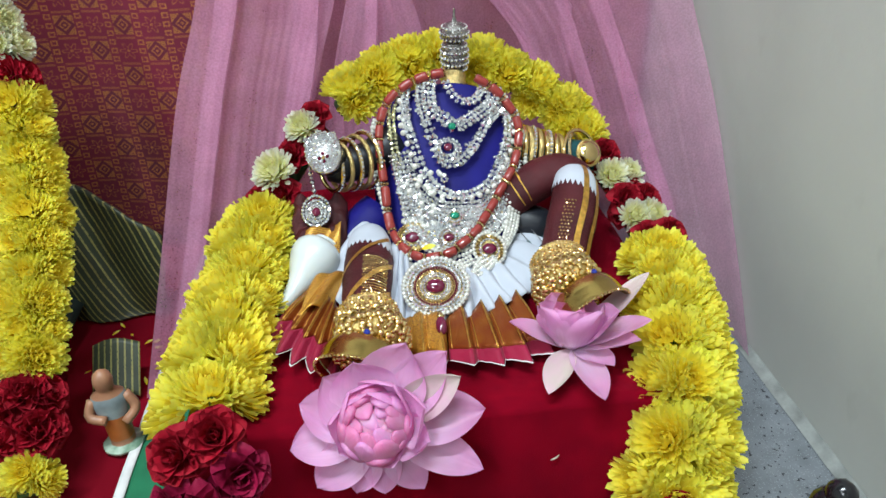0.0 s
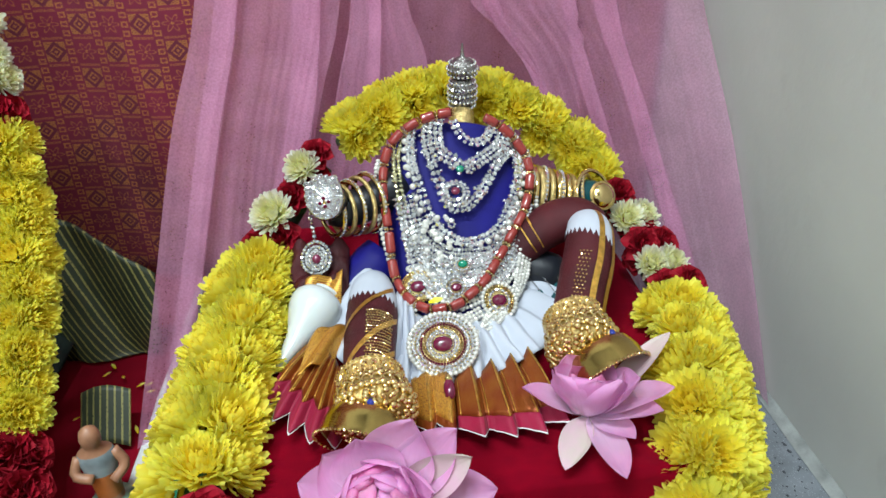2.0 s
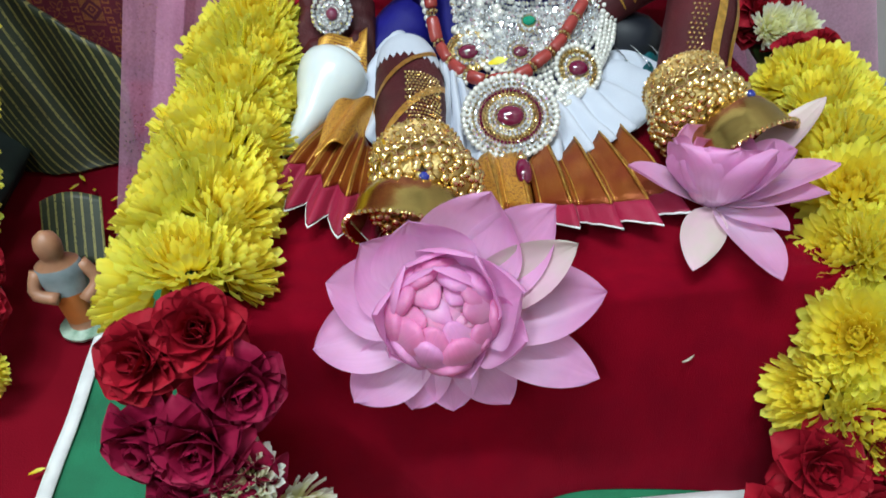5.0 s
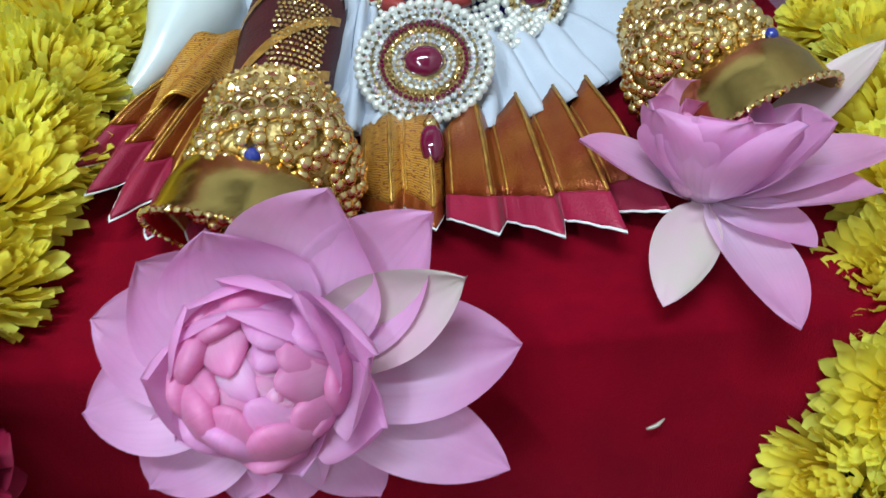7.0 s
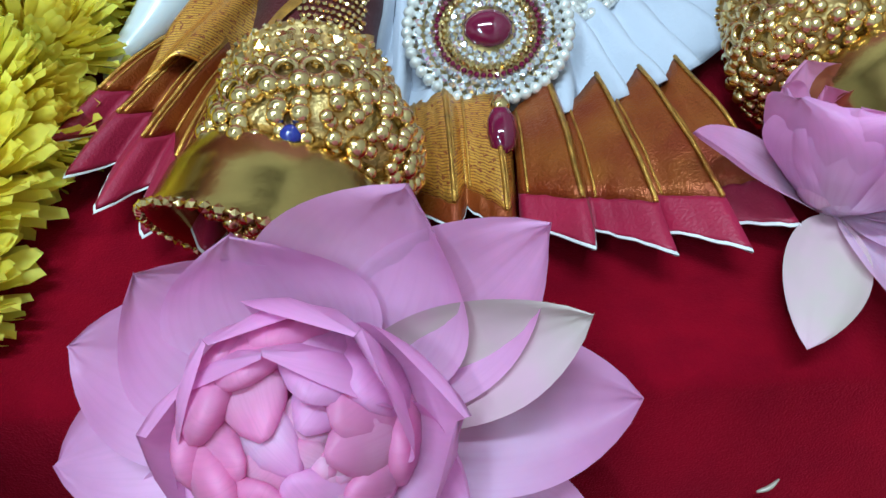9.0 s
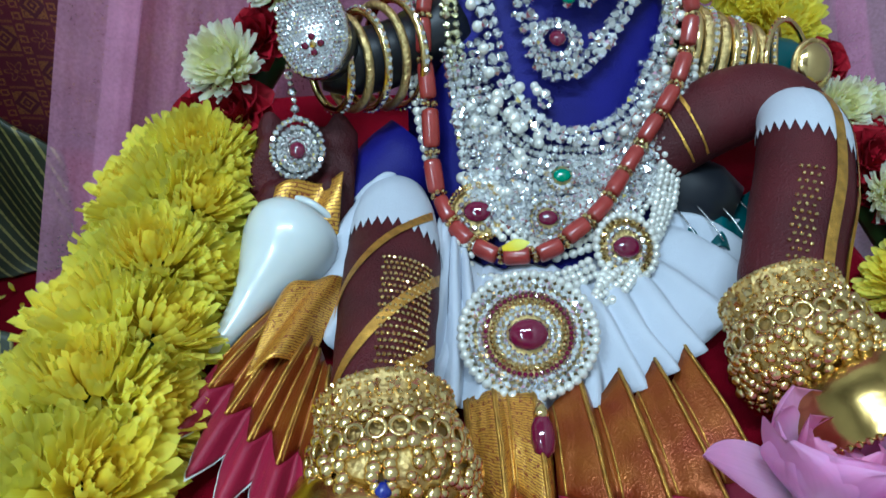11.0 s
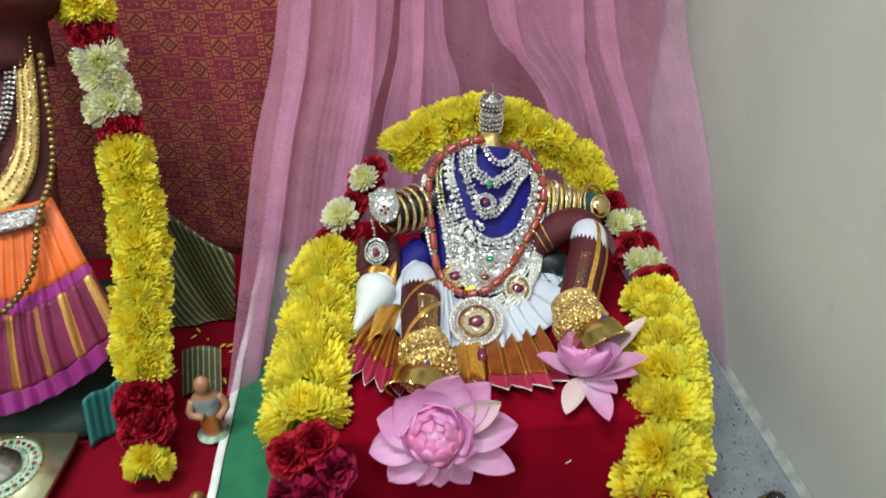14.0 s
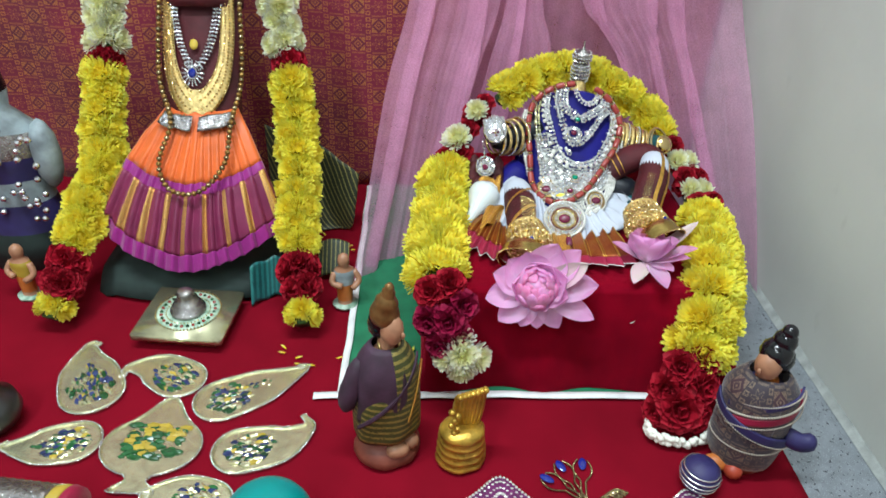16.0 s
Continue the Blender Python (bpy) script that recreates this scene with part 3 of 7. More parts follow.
net("sheer pink net curtain in folds, its hem on the mat",
    [[(-0.352, 0.27, 0.004), (-0.300, 0.450, 0.270), (-0.252, 0.536, 0.449), (-0.175, 0.61, 0.92)], [(-0.312, 0.300, 0.004), (-0.250, 0.462, 0.270), (-0.208, 0.534, 0.448), (-0.140, 0.60, 0.92)],
     [(-0.336, 0.320, 0.004), (-0.276, 0.478, 0.267), (-0.236, 0.548, 0.447), (-0.165, 0.61, 0.92)], [(-0.270, 0.345, 0.004), (-0.196, 0.482, 0.259), (-0.164, 0.543, 0.445), (-0.110, 0.60, 0.92)],
     [(-0.235, 0.385, 0.004), (-0.152, 0.490, 0.253), (-0.121, 0.548, 0.443), (-0.080, 0.60, 0.92)], [(-0.270, 0.410, 0.004), (-0.186, 0.506, 0.249), (-0.154, 0.562, 0.443), (-0.105, 0.61, 0.92)],
     [(-0.215, 0.440, 0.004), (-0.142, 0.520, 0.277), (-0.098, 0.559, 0.441), (-0.065, 0.605, 0.92)]], 3.1)
net("thinner pink net behind the garland's arch",
    [[(-0.190, 0.500, 0.004), (-0.120, 0.540, 0.285), (-0.088, 0.574, 0.440), (-0.070, 0.61, 0.92)], [(-0.105, 0.505, 0.004), (-0.066, 0.536, 0.306), (-0.055, 0.564, 0.439), (-0.045, 0.605, 0.92)],
     [(-0.118, 0.520, 0.004), (-0.078, 0.550, 0.303), (-0.073, 0.575, 0.438), (-0.060, 0.61, 0.92)], [(-0.010, 0.525, 0.004), (-0.004, 0.555, 0.300), (-0.031, 0.571, 0.436), (-0.030, 0.61, 0.92)]], 12.3)
net("single layer of pink net hung close to the brocade",
    [[(-0.215, 0.600, 0.004), (-0.190, 0.605, 0.270), (-0.165, 0.612, 0.445), (-0.130, 0.625, 0.92)], [(-0.080, 0.585, 0.004), (-0.070, 0.595, 0.270), (-0.062, 0.605, 0.445), (-0.050, 0.62, 0.92)],
     [(0.060, 0.600, 0.004), (0.055, 0.605, 0.270), (0.045, 0.612, 0.445), (0.030, 0.625, 0.92)], [(0.220, 0.585, 0.004), (0.200, 0.598, 0.270), (0.180, 0.608, 0.445), (0.120, 0.62, 0.92)]], 17.5)
net("sheer pink net curtain falling against the painted wall",
    [[(0.190, 0.515, 0.004), (0.116, 0.553, 0.310), (0.033, 0.572, 0.435), (0.010, 0.61, 0.92)], [(0.236, 0.470, 0.004), (0.150, 0.532, 0.262), (0.070, 0.562, 0.435), (0.030, 0.605, 0.92)],
     [(0.212, 0.480, 0.004), (0.122, 0.545, 0.290), (0.046, 0.574, 0.437), (0.016, 0.61, 0.92)], [(0.266, 0.425, 0.004), (0.187, 0.507, 0.244), (0.122, 0.555, 0.436), (0.070, 0.605, 0.92)],
     [(0.292, 0.380, 0.004), (0.203, 0.500, 0.262), (0.165, 0.546, 0.437), (0.110, 0.60, 0.92)], [(0.276, 0.390, 0.004), (0.188, 0.515, 0.260), (0.148, 0.562, 0.437), (0.095, 0.61, 0.92)],
     [(0.324, 0.335, 0.004), (0.259, 0.484, 0.245), (0.207, 0.545, 0.437), (0.140, 0.60, 0.92)], [(0.300, 0.345, 0.004), (0.235, 0.500, 0.262), (0.184, 0.560, 0.438), (0.120, 0.61, 0.92)],
     [(0.330, 0.300, 0.004), (0.296, 0.450, 0.240), (0.262, 0.545, 0.438), (0.170, 0.605, 0.92)], [(0.334, 0.240, 0.004), (0.333, 0.400, 0.225), (0.306, 0.534, 0.438), (0.200, 0.61, 0.92)]], 7.7)

# ---- the velvet seat ----
SEAT_Z = 0.155


def seat(u, v):
    """Round the seat: v goes from the floor in front, over the top, to the back."""
    x = -0.232 + u * 0.422
    fold = 0.010 * noise.noise((x * 14, 0, 1)) + 0.006 * math.sin(x * 42 + 1)
    if v < 0.4:
        s = v / 0.4
        y = 0.012 + 0.030 * s ** 1.5 + fold * (1 - s) ** 1.0
        z = 0.004 + (SEAT_Z - 0.012) * s
    elif v < 0.5:
        a = (v - 0.4) / 0.1 * math.pi / 2
        y, z = 0.042 + 0.012 * (1 - math.cos(a)), SEAT_Z - 0.008 + 0.008 * math.sin(a)
    else:
        s = (v - 0.5) / 0.5
        y, z = 0.054 + s * 0.40, SEAT_Z + 0.003 * noise.noise((x * 12, s * 6, 0))
    edge = min(1.0, min(u, 1 - u) / 0.05)
    return (x, y, max(0.004, z - (1 - edge) ** 2 * 0.02))


seat_ob = thing("velvet_seat", "low seat draped in crimson velvet with soft folds", "draped seat")
vs, fs, uv = sheet(90, 60, seat)
link("velvet_cover", vs, fs, M["velvet"], seat_ob)
for side, out in ((0, -1), (90, 1)):
    rim = [vs[j * 91 + side] for j in range(61)]
    foot = [Vector((p.x + out * 0.012 * (0.3 + 6 * (SEAT_Z - p.z) if p.z > 0.1 else 1), p.y, 0.004)) for p in rim]
    quads = [(j, 61 + j, 62 + j, j + 1) for j in range(60)]
    link("side_drape", rim + foot, quads if out < 0 else [tuple(reversed(q)) for q in quads], M["velvet"], seat_ob)

# ---- the idol ----
CHEST_Y = [-0.05, 0.10, 0.18, 0.21, 0.235, 0.275, 0.307, 0.322, 0.36, 0.40, 0.5]
CHEST_Z = [0.163, 0.163, 0.165, 0.172, 0.18, 0.21, 0.252, 0.270, 0.318, 0.345, 0.36]


def chest(x, y, lift=0.0):
    """A place on the idol's leaning front, lifted off it by so much."""
    y = y if y < 0.33 else 0.33 + (y - 0.33) * 0.62
    z = float(np.interp(y, CHEST_Y, CHEST_Z)) - 5 * x * x
    return Vector((x, y, z)) + Vector((x * 3, -0.6, 0.8)).normalized() * lift


def torso(u, v):
    x, y = -0.082 + 0.164 * u, 0.175 + 0.235 * v
    p = chest(x, y, -0.004)
    wide = 0.050 + 0.026 * min(1, max(0, (y - 0.20) / 0.08))
    ex = max(0.0, abs(x) / wide - 0.8) * 5
    ey = max(0.0, (y - 0.372) / 0.035)
    p.z -= 0.055 * min(1.0, ex) ** 2 + 0.12 * min(1.0, ey) ** 2
    p.z = max(p.z, SEAT_Z - 0.005)
    return p


body = sheet(44, 44, torso)
low = [Vector((v.x, v.y, SEAT_Z - 0.01)) for v in body[0]]
shapes = [(body[0], body[1]), (low, [tuple(reversed(f)) for f in body[1]])]
n_blue = len(body[1]) * 2
arms = [tube(spline([(-0.055, 0.345, 0.255), (-0.095, 0.325, 0.245), (-0.128, 0.318, 0.245)], 8), [0.021, 0.020, 0.019, 0.018, 0.018, 0.018, 0.018, 0.014]),
        tube(spline([(0.06, 0.352, 0.235), (0.105, 0.350, 0.228), (0.16, 0.345, 0.220)], 8), [0.022, 0.021, 0.021, 0.020, 0.020, 0.020, 0.02, 0.015]),
        tube(spline([(0.0135, 0.385, 0.28), (0.015, 0.402, 0.31)], 4), [0.015, 0.014, 0.013, 0.012])]
arms.append(tube(spline([(-0.075, 0.315, 0.195), (-0.095, 0.30, 0.178), (-0.115, 0.27, 0.168)], 6), [0.022, 0.025, 0.026, 0.025, 0.022, 0.015]))
arms.append(tube(spline([(0.03, 0.29, 0.185), (0.07, 0.285, 0.18), (0.10, 0.27, 0.175)], 6), [0.022, 0.023, 0.023, 0.023, 0.022, 0.015]))
vs, fs = joined(*shapes, *arms)
per_arm = [len(a[1]) for a in arms]
slots = [0] * n_blue + [2] * per_arm[0] + [1] * per_arm[1] + [3] * per_arm[2] + [0] * per_arm[3] + [2] * per_arm[4]
idol = link("seated_idol", vs, fs, [M["blue"], M["teal"], M["dark"], M["gold_dull"]], slots=slots)
tagged(idol, "small headless seated idol dressed in blue velvet", "idol")

# finial of jewelled silver above the idol's neck
fin = thing("jewelled_finial", "jewelled antique-silver finial with a spike above the idol", "finial", pose(0.0165, 0.408, 0.290, 4, 0, 0) @ Matrix.Diagonal((0.88, 0.88, 0.94, 1)))
vs, fs = lathe([(0.0135, 0.0), (0.015, 0.004), (0.0125, 0.009), (0.0145, 0.013), (0.013, 0.018), (0.012, 0.02)])
link("collar", vs, fs, M["gold_dull"], fin, "worn brass collar")
vs, fs = lathe([(0.012, 0.02), (0.0155, 0.026), (0.0165, 0.036), (0.0165, 0.046), (0.014, 0.053), (0.011, 0.057)])
link("drum", vs, fs, M["silver_dark"], fin)
vs, fs = lathe([(0.011, 0.057), (0.0165, 0.060), (0.0175, 0.067), (0.015, 0.073), (0.008, 0.077), (0.003, 0.079), (0.0018, 0.085), (0.0012, 0.092), (0.0003, 0.094)])
link("cap", vs, fs, M["silver_dark"], fin)
sp = []
for z, r, n_ in ((0.025, 0.0155, 20), (0.032, 0.0168, 22), (0.039, 0.0170, 22), (0.046, 0.0168, 22), (0.052, 0.0148, 20), (0.061, 0.0168, 20), (0.067, 0.0178, 22), (0.073, 0.0152, 18)):
    sp += ring_spots((0, 0, z), (0, 0, 1), r, n_, 0.0019 if z < 0.055 else 0.0016, phase=z * 40)
vs, fs = beads(sp, ICO1)
tagged(link("stone_strand", vs, fs, M["crystal"], fin, smooth=False), kind="stuff")

# ---- jewellery on the idol ----


def on_chest(pts, n, lift=0.004):
    return [chest(p[0], p[1], lift) for p in spline(pts, n)]


def strand_spots(pts, r, rows=1, gap=None, lift=0.004, step=1.6):
    """Beads along a curve on the chest, in rows side by side."""
    gap = gap or r * 1.7
    rough = on_chest(pts, 40, lift)
    n = max(4, int(length_of(rough) / (r * step)))
    line = on_chest(pts, n, lift)
    out = []
    for p, t, s, u in frames_along(line, up=(0, -0.6, 0.8)):
        for k in range(rows):
            o = (k - (rows - 1) / 2) * gap
            out.append((p + s * o + u * random.uniform(0, 0.4) * r, r * random.choice((0.8, 0.95, 1.0, 1.08, 1.18))))
    return out


def necklace(label, layers, group="necklaces on the idol"):
    ob = thing("necklace", label, "necklace", group=group)
    for name, spots, material, facets in layers:
        if facets:
            # small stones crowd round the large ones
            spots = spots + [(Vector(p) + Vector((random.uniform(-1, 1), random.uniform(-1, 1), random.uniform(-0.2, 0.4))) * r * 1.15, r * random.uniform(0.40, 0.6)) for p, r in spots]
        a, b = beads(spots, ICO1 if facets else ICO2)
        tagged(link(name, a, b, material, ob, smooth=not facets), kind="stuff")
    return ob


def stone(name, x, y, r, material, parent, lift=0.006, squash=(1, 1, 0.5), turn=0.0):
    m = facing(chest(x, y, lift), (x * 3, -0.6, 0.8), turn)
    tv, tf = ICO2
    return link(name, [m @ Vector((v[0] * r * squash[0], v[1] * r * squash[1], v[2] * r * squash[2])) for v in tv], tf, material, parent)


def halo(x, y, r, n, br, lift=0.005, squash=1.0, arc=(0, 2 * math.pi), phase=0.0):
    c = chest(x, y, lift)
    return ring_spots(c, (x * 3, -0.6, 0.8), r, n, br, arc=arc, squash=squash, phase=phase)


N1 = [(0.000, 0.369), (0.005, 0.357), (0.013, 0.349), (0.022, 0.349), (0.031, 0.356), (0.038, 0.369)]
N2A = [(-0.015, 0.374), (-0.018, 0.360), (-0.016, 0.341), (-0.003, 0.330), (0.004, 0.325), (0.019, 0.329), (0.034, 0.341), (0.045, 0.354), (0.050, 0.370)]
N2B = [(-0.024, 0.374), (-0.027, 0.358), (-0.024, 0.336), (-0.019, 0.320), (-0.012, 0.304), (0.004, 0.301), (0.018, 0.309), (0.031, 0.322), (0.053, 0.350)]
N3 = [(-0.040, 0.374), (-0.043, 0.358), (-0.042, 0.336), (-0.037, 0.321), (-0.030, 0.301), (-0.019, 0.289), (0.002, 0.281), (0.028, 0.287), (0.045, 0.303), (0.060, 0.328), (0.061, 0.352), (0.056, 0.368)]
N4 = [(-0.052, 0.371), (-0.057, 0.356), (-0.057, 0.336), (-0.056, 0.322), (-0.052, 0.306), (-0.045, 0.29)]
N5 = [(0.0, 0.376), (-0.035, 0.374), (-0.058, 0.367), (-0.067, 0.352), (-0.070, 0.333), (-0.070, 0.318), (-0.068, 0.302), (-0.067, 0.282), (-0.063, 0.267), (-0.055, 0.251), (-0.038, 0.236),
      (-0.017, 0.232), (-0.002, 0.239), (0.015, 0.251), (0.034, 0.275), (0.050, 0.293), (0.062, 0.309), (0.070, 0.331), (0.067, 0.350), (0.050, 0.366), (0.028, 0.374)]
N6 = [(-0.073, 0.362), (-0.078, 0.342), (-0.079, 0.325), (-0.074, 0.305), (-0.069, 0.285)]

necklace("short choker of white rhinestones at the idol's neck", [("stone_strand", strand_spots(N1, 0.0029, 2, lift=0.006), M["crystal"], True)])

nk = necklace("double rhinestone necklace with emerald and ruby pendant",
              [("stone_strand", strand_spots(N2A, 0.0029, 3, lift=0.007), M["crystal"], True), ("drop_strand", strand_spots(N2B, 0.0031, 2, lift=0.005), M["crystal"], True),
               ("stone_setting", halo(-0.004, 0.310, 0.0085, 14, 0.0026, 0.008) + halo(-0.004, 0.310, 0.0125, 18, 0.0025, 0.006) + halo(-0.010, 0.292, 0.003, 7, 0.0016, 0.005), M["crystal"], True)])
stone("emerald", 0.002, 0.3235, 0.0042, M["emerald"], nk, 0.011)
stone("ruby", -0.004, 0.310, 0.0046, M["ruby"], nk, 0.011)
stone("drop_stone", -0.010, 0.294, 0.0030, M["crystal"], nk, 0.007)

sp = strand_spots(N3, 0.0031, 2, lift=0.004)
inner = []
for p, r in strand_spots(N3, 0.003, 1, lift=0.003, step=3.2):
    inner.append((p + Vector((-0.006 if p.x < 0 else 0.006, -0.002, -0.002)), 0.0032))
necklace("long rhinestone necklace of pearl clusters", [("stone_strand", sp, M["crystal"], True), ("pearl_strand", inner, M["pearl"], False)])

necklace("necklace chain of small gold leaves", [("leaf_chain", strand_spots(N4, 0.0024, 2, gap=0.005, lift=0.004, step=1.6) + strand_spots([(-p[0] + 0.004, p[1]) for p in N4], 0.0022, 2, lift=0.003), M["enamel"], True)])
necklace("pearl string beside the coral beads", [("pearl_strand", strand_spots(N6, 0.0027, 2, lift=0.002) + strand_spots([(-p[0], p[1]) for p in N6], 0.0026, 1, lift=0.002), M["pearl"], False)])

# dense rows of stones and pearls that fill the front
for k, (lab, m_, facets) in enumerate((("broad collar of silver stones across the chest", M["crystal"], True), ("rows of white stones across the chest", M["crystal"], True),
                                       ("silver stone necklace with clustered flowers", M["crystal"], True), ("rhinestone necklace resting on the pearls", M["crystal"], True),
                                       ("long row of seed pearls", M["pearl"], False))):
    s = k / 4
    d = 0.008 + 0.040 * s
    pts = [(-0.052 + 0.006 * s, 0.318 - 0.026 * s), (-0.044 + 0.004 * s, 0.295 - 0.030 * s), (-0.022, 0.276 - 0.034 * s), (0.0, 0.270 - 0.030 * s), (0.028, 0.274 - 0.020 * s), (0.047, 0.292 - 0.014 * s), (0.060, 0.312 - 0.010 * s)]
    necklace(lab, [("stone_strand" if facets else "pearl_strand", strand_spots(pts, 0.0025, 5, gap=0.0046, lift=0.004 + 0.0015 * (k % 2)), m_, facets)])
extra = [(chest(random.uniform(-0.054, -0.012), random.uniform(0.258, 0.298), 0.006), random.uniform(0.0024, 0.0036)) for _ in range(40)]
necklace("cluster of loose-strung large pearls", [("pearl_strand", extra, M["pearl"], False)])

# coral beads with brass caps
co = thing("coral_necklace", "long necklace of red coral barrel beads with brass spacers", "necklace", group="necklaces on the idol")
line = on_chest(N5, 75, 0.008)
L = length_of(line)
n_c = 27
line = on_chest(N5, n_c * 2 + 1, 0.011)
barrel = lathe([(0.0028, -0.0066), (0.0043, -0.0060), (0.0046, -0.0045), (0.0047, 0.0), (0.0046, 0.0045), (0.0043, 0.0060), (0.0028, 0.0066)], 14)
barrel_me = None
cap_spots = []
for i in range(n_c):
    p, a, b = line[2 * i + 1], line[2 * i], line[2 * i + 2]
    d = (b - a).normalized()
    m = Matrix.Translation(p) @ d.to_track_quat("Z", "Y").to_matrix().to_4x4()
    if barrel_me is None:
        ob = link("coral_bead", *barrel, M["coral"], co)
        barrel_me = ob.data
    else:
        ob = new("coral_bead", barrel_me)
        ob.parent = co
    ob.matrix_local = m @ Matrix.Diagonal((random.uniform(0.92, 1.08), random.uniform(0.92, 1.08), (b - a).length / 0.0165, 1))
    cap_spots += ring_spots(a, d, 0.0034, 7, 0.0015)
a, b = beads(cap_spots, ICO1)
tagged(link("brass_beading", a, b, M["gold"], co, "small brass spacer beads", smooth=False), kind="stuff")


def medallion(label, x, y, r, core, core_mat, rings, lift=0.005, ring_gold=False, squash=1.0):
    """A set stone with rings of small stones; rings are (radius, count, bead radius, material)."""
    ob = thing("pendant", label, "pendant", group="pendants on the idol")
    m = facing(chest(x, y, lift - 0.002), (x * 3, -0.6, 0.8))
    vs_, fs_ = moved(lathe([(r * 0.98, 0), (r, 0.0012), (r * 0.96, 0.0024), (core * 1.2, 0.0032), (0.0005, 0.0034)], 32), m @ Matrix.Diagonal((1, squash, 1, 1)))
    link("plate", vs_, fs_, M["gold_dull"], ob, "gold backing plate")
    for rr, n_, br, mm in rings:
        v_, f_ = beads(ring_spots(chest(x, y, lift + 0.002), (x * 3, -0.6, 0.8), rr, n_, br, squash=squash), ICO1 if mm is not M["pearl"] else ICO2)
        tagged(link("stone_ring", v_, f_, mm, ob, smooth=mm is M["pearl"]), kind="stuff")
    tv, tf = ICO2
    m2 = facing(chest(x, y, lift + 0.003), (x * 3, -0.6, 0.8))
    link("centre_stone", [m2 @ Vector((v[0] * core * 1.25, v[1] * core, v[2] * core * 0.55)) for v in tv], tf, core_mat, ob)
    return ob


big = medallion("large round pendant of gold, pearls and a ruby", -0.030, 0.188, 0.029, 0.0072, M["ruby"],
                [(0.0104, 22, 0.0016, M["crystal"]), (0.0132, 30, 0.0015, M["crystal"]), (0.0158, 40, 0.0013, M["gold"]), (0.0184, 48, 0.0012, M["ruby"]), (0.0212, 44, 0.0019, M["crystal"]), (0.0250, 44, 0.0021, M["crystal"]), (0.0288, 44, 0.0023, M["pearl"])], lift=0.033, squash=0.92)
medallion("pendant with a ruby in a yellow-gold ring", -0.046, 0.257, 0.0145, 0.006, M["ruby"], [(0.009, 14, 0.0021, M["crystal"]), (0.0135, 40, 0.0012, M["gold"]), (0.0155, 44, 0.0012, M["gold"])], lift=0.007)
medallion("small pendant with a dark garnet among rhinestones", -0.012, 0.247, 0.010, 0.0042, M["ruby"], [(0.0068, 14, 0.0019, M["crystal"]), (0.0105, 20, 0.0021, M["crystal"])], lift=0.007)
medallion("oval pendant with a ruby in pearls and gold", 0.024, 0.234, 0.0145, 0.006, M["ruby"], [(0.0092, 18, 0.0019, M["crystal"]), (0.0125, 26, 0.0016, M["gold"]), (0.0155, 26, 0.0022, M["pearl"])], lift=0.013, squash=1.1)
medallion("small round emerald set in rhinestones", -0.004, 0.264, 0.007, 0.0038, M["emerald"], [(0.0062, 12, 0.0019, M["crystal"])], lift=0.009)
sp = []
for k in range(4):
    sp += strand_spots([(0.000 + 0.002 * k, 0.200 + 0.003 * k), (0.016, 0.207 + 0.006 * k), (0.032 + 0.002 * k, 0.228 + 0.003 * k), (0.045 + 0.003 * k, 0.258), (0.056 + 0.003 * k, 0.290)], 0.0023, 1, lift=0.010)
sp += strand_spots([(-0.053, 0.245), (-0.056, 0.222), (-0.050, 0.205)], 0.0024, 3, lift=0.012) + strand_spots([(-0.052, 0.226), (-0.03, 0.217), (-0.008, 0.216), (0.006, 0.222)], 0.0022, 3, lift=0.010)
necklace("strings of seed pearls that carry the large pendant", [("pearl_strand", sp, M["pearl"], False)])
bead_ob = thing("bead_drop", "dark red glass drop bead on a gold cap", "bead", pose(-0.033, 0.124, 0.180) @ Matrix.Diagonal((0.95, 0.72, 0.72, 1)))
vs, fs = moved(lathe([(0.0012, -0.013), (0.0042, -0.010), (0.0052, -0.003), (0.0048, 0.004), (0.003, 0.009), (0.001, 0.012)], 16), facing((0, 0, 0), (0, 0.9, 0.45)))
link("drop", vs, fs, M["ruby"], bead_ob)
vs, fs = moved(lathe([(0.003, 0.008), (0.0036, 0.011), (0.002, 0.015), (0.0008, 0.018)], 12), facing((0, 0, 0), (0, 0.9, 0.45)))
link("cap", vs, fs, M["gold"], bead_ob)

# ---- dress of the idol ----
def pleats(u, n):
    """A saw between 0 and 1: long out, short back, as pressed pleats lie."""
    s = (u * n) % 1.0
    return s / 0.75 if s < 0.75 else (1 - s) / 0.25


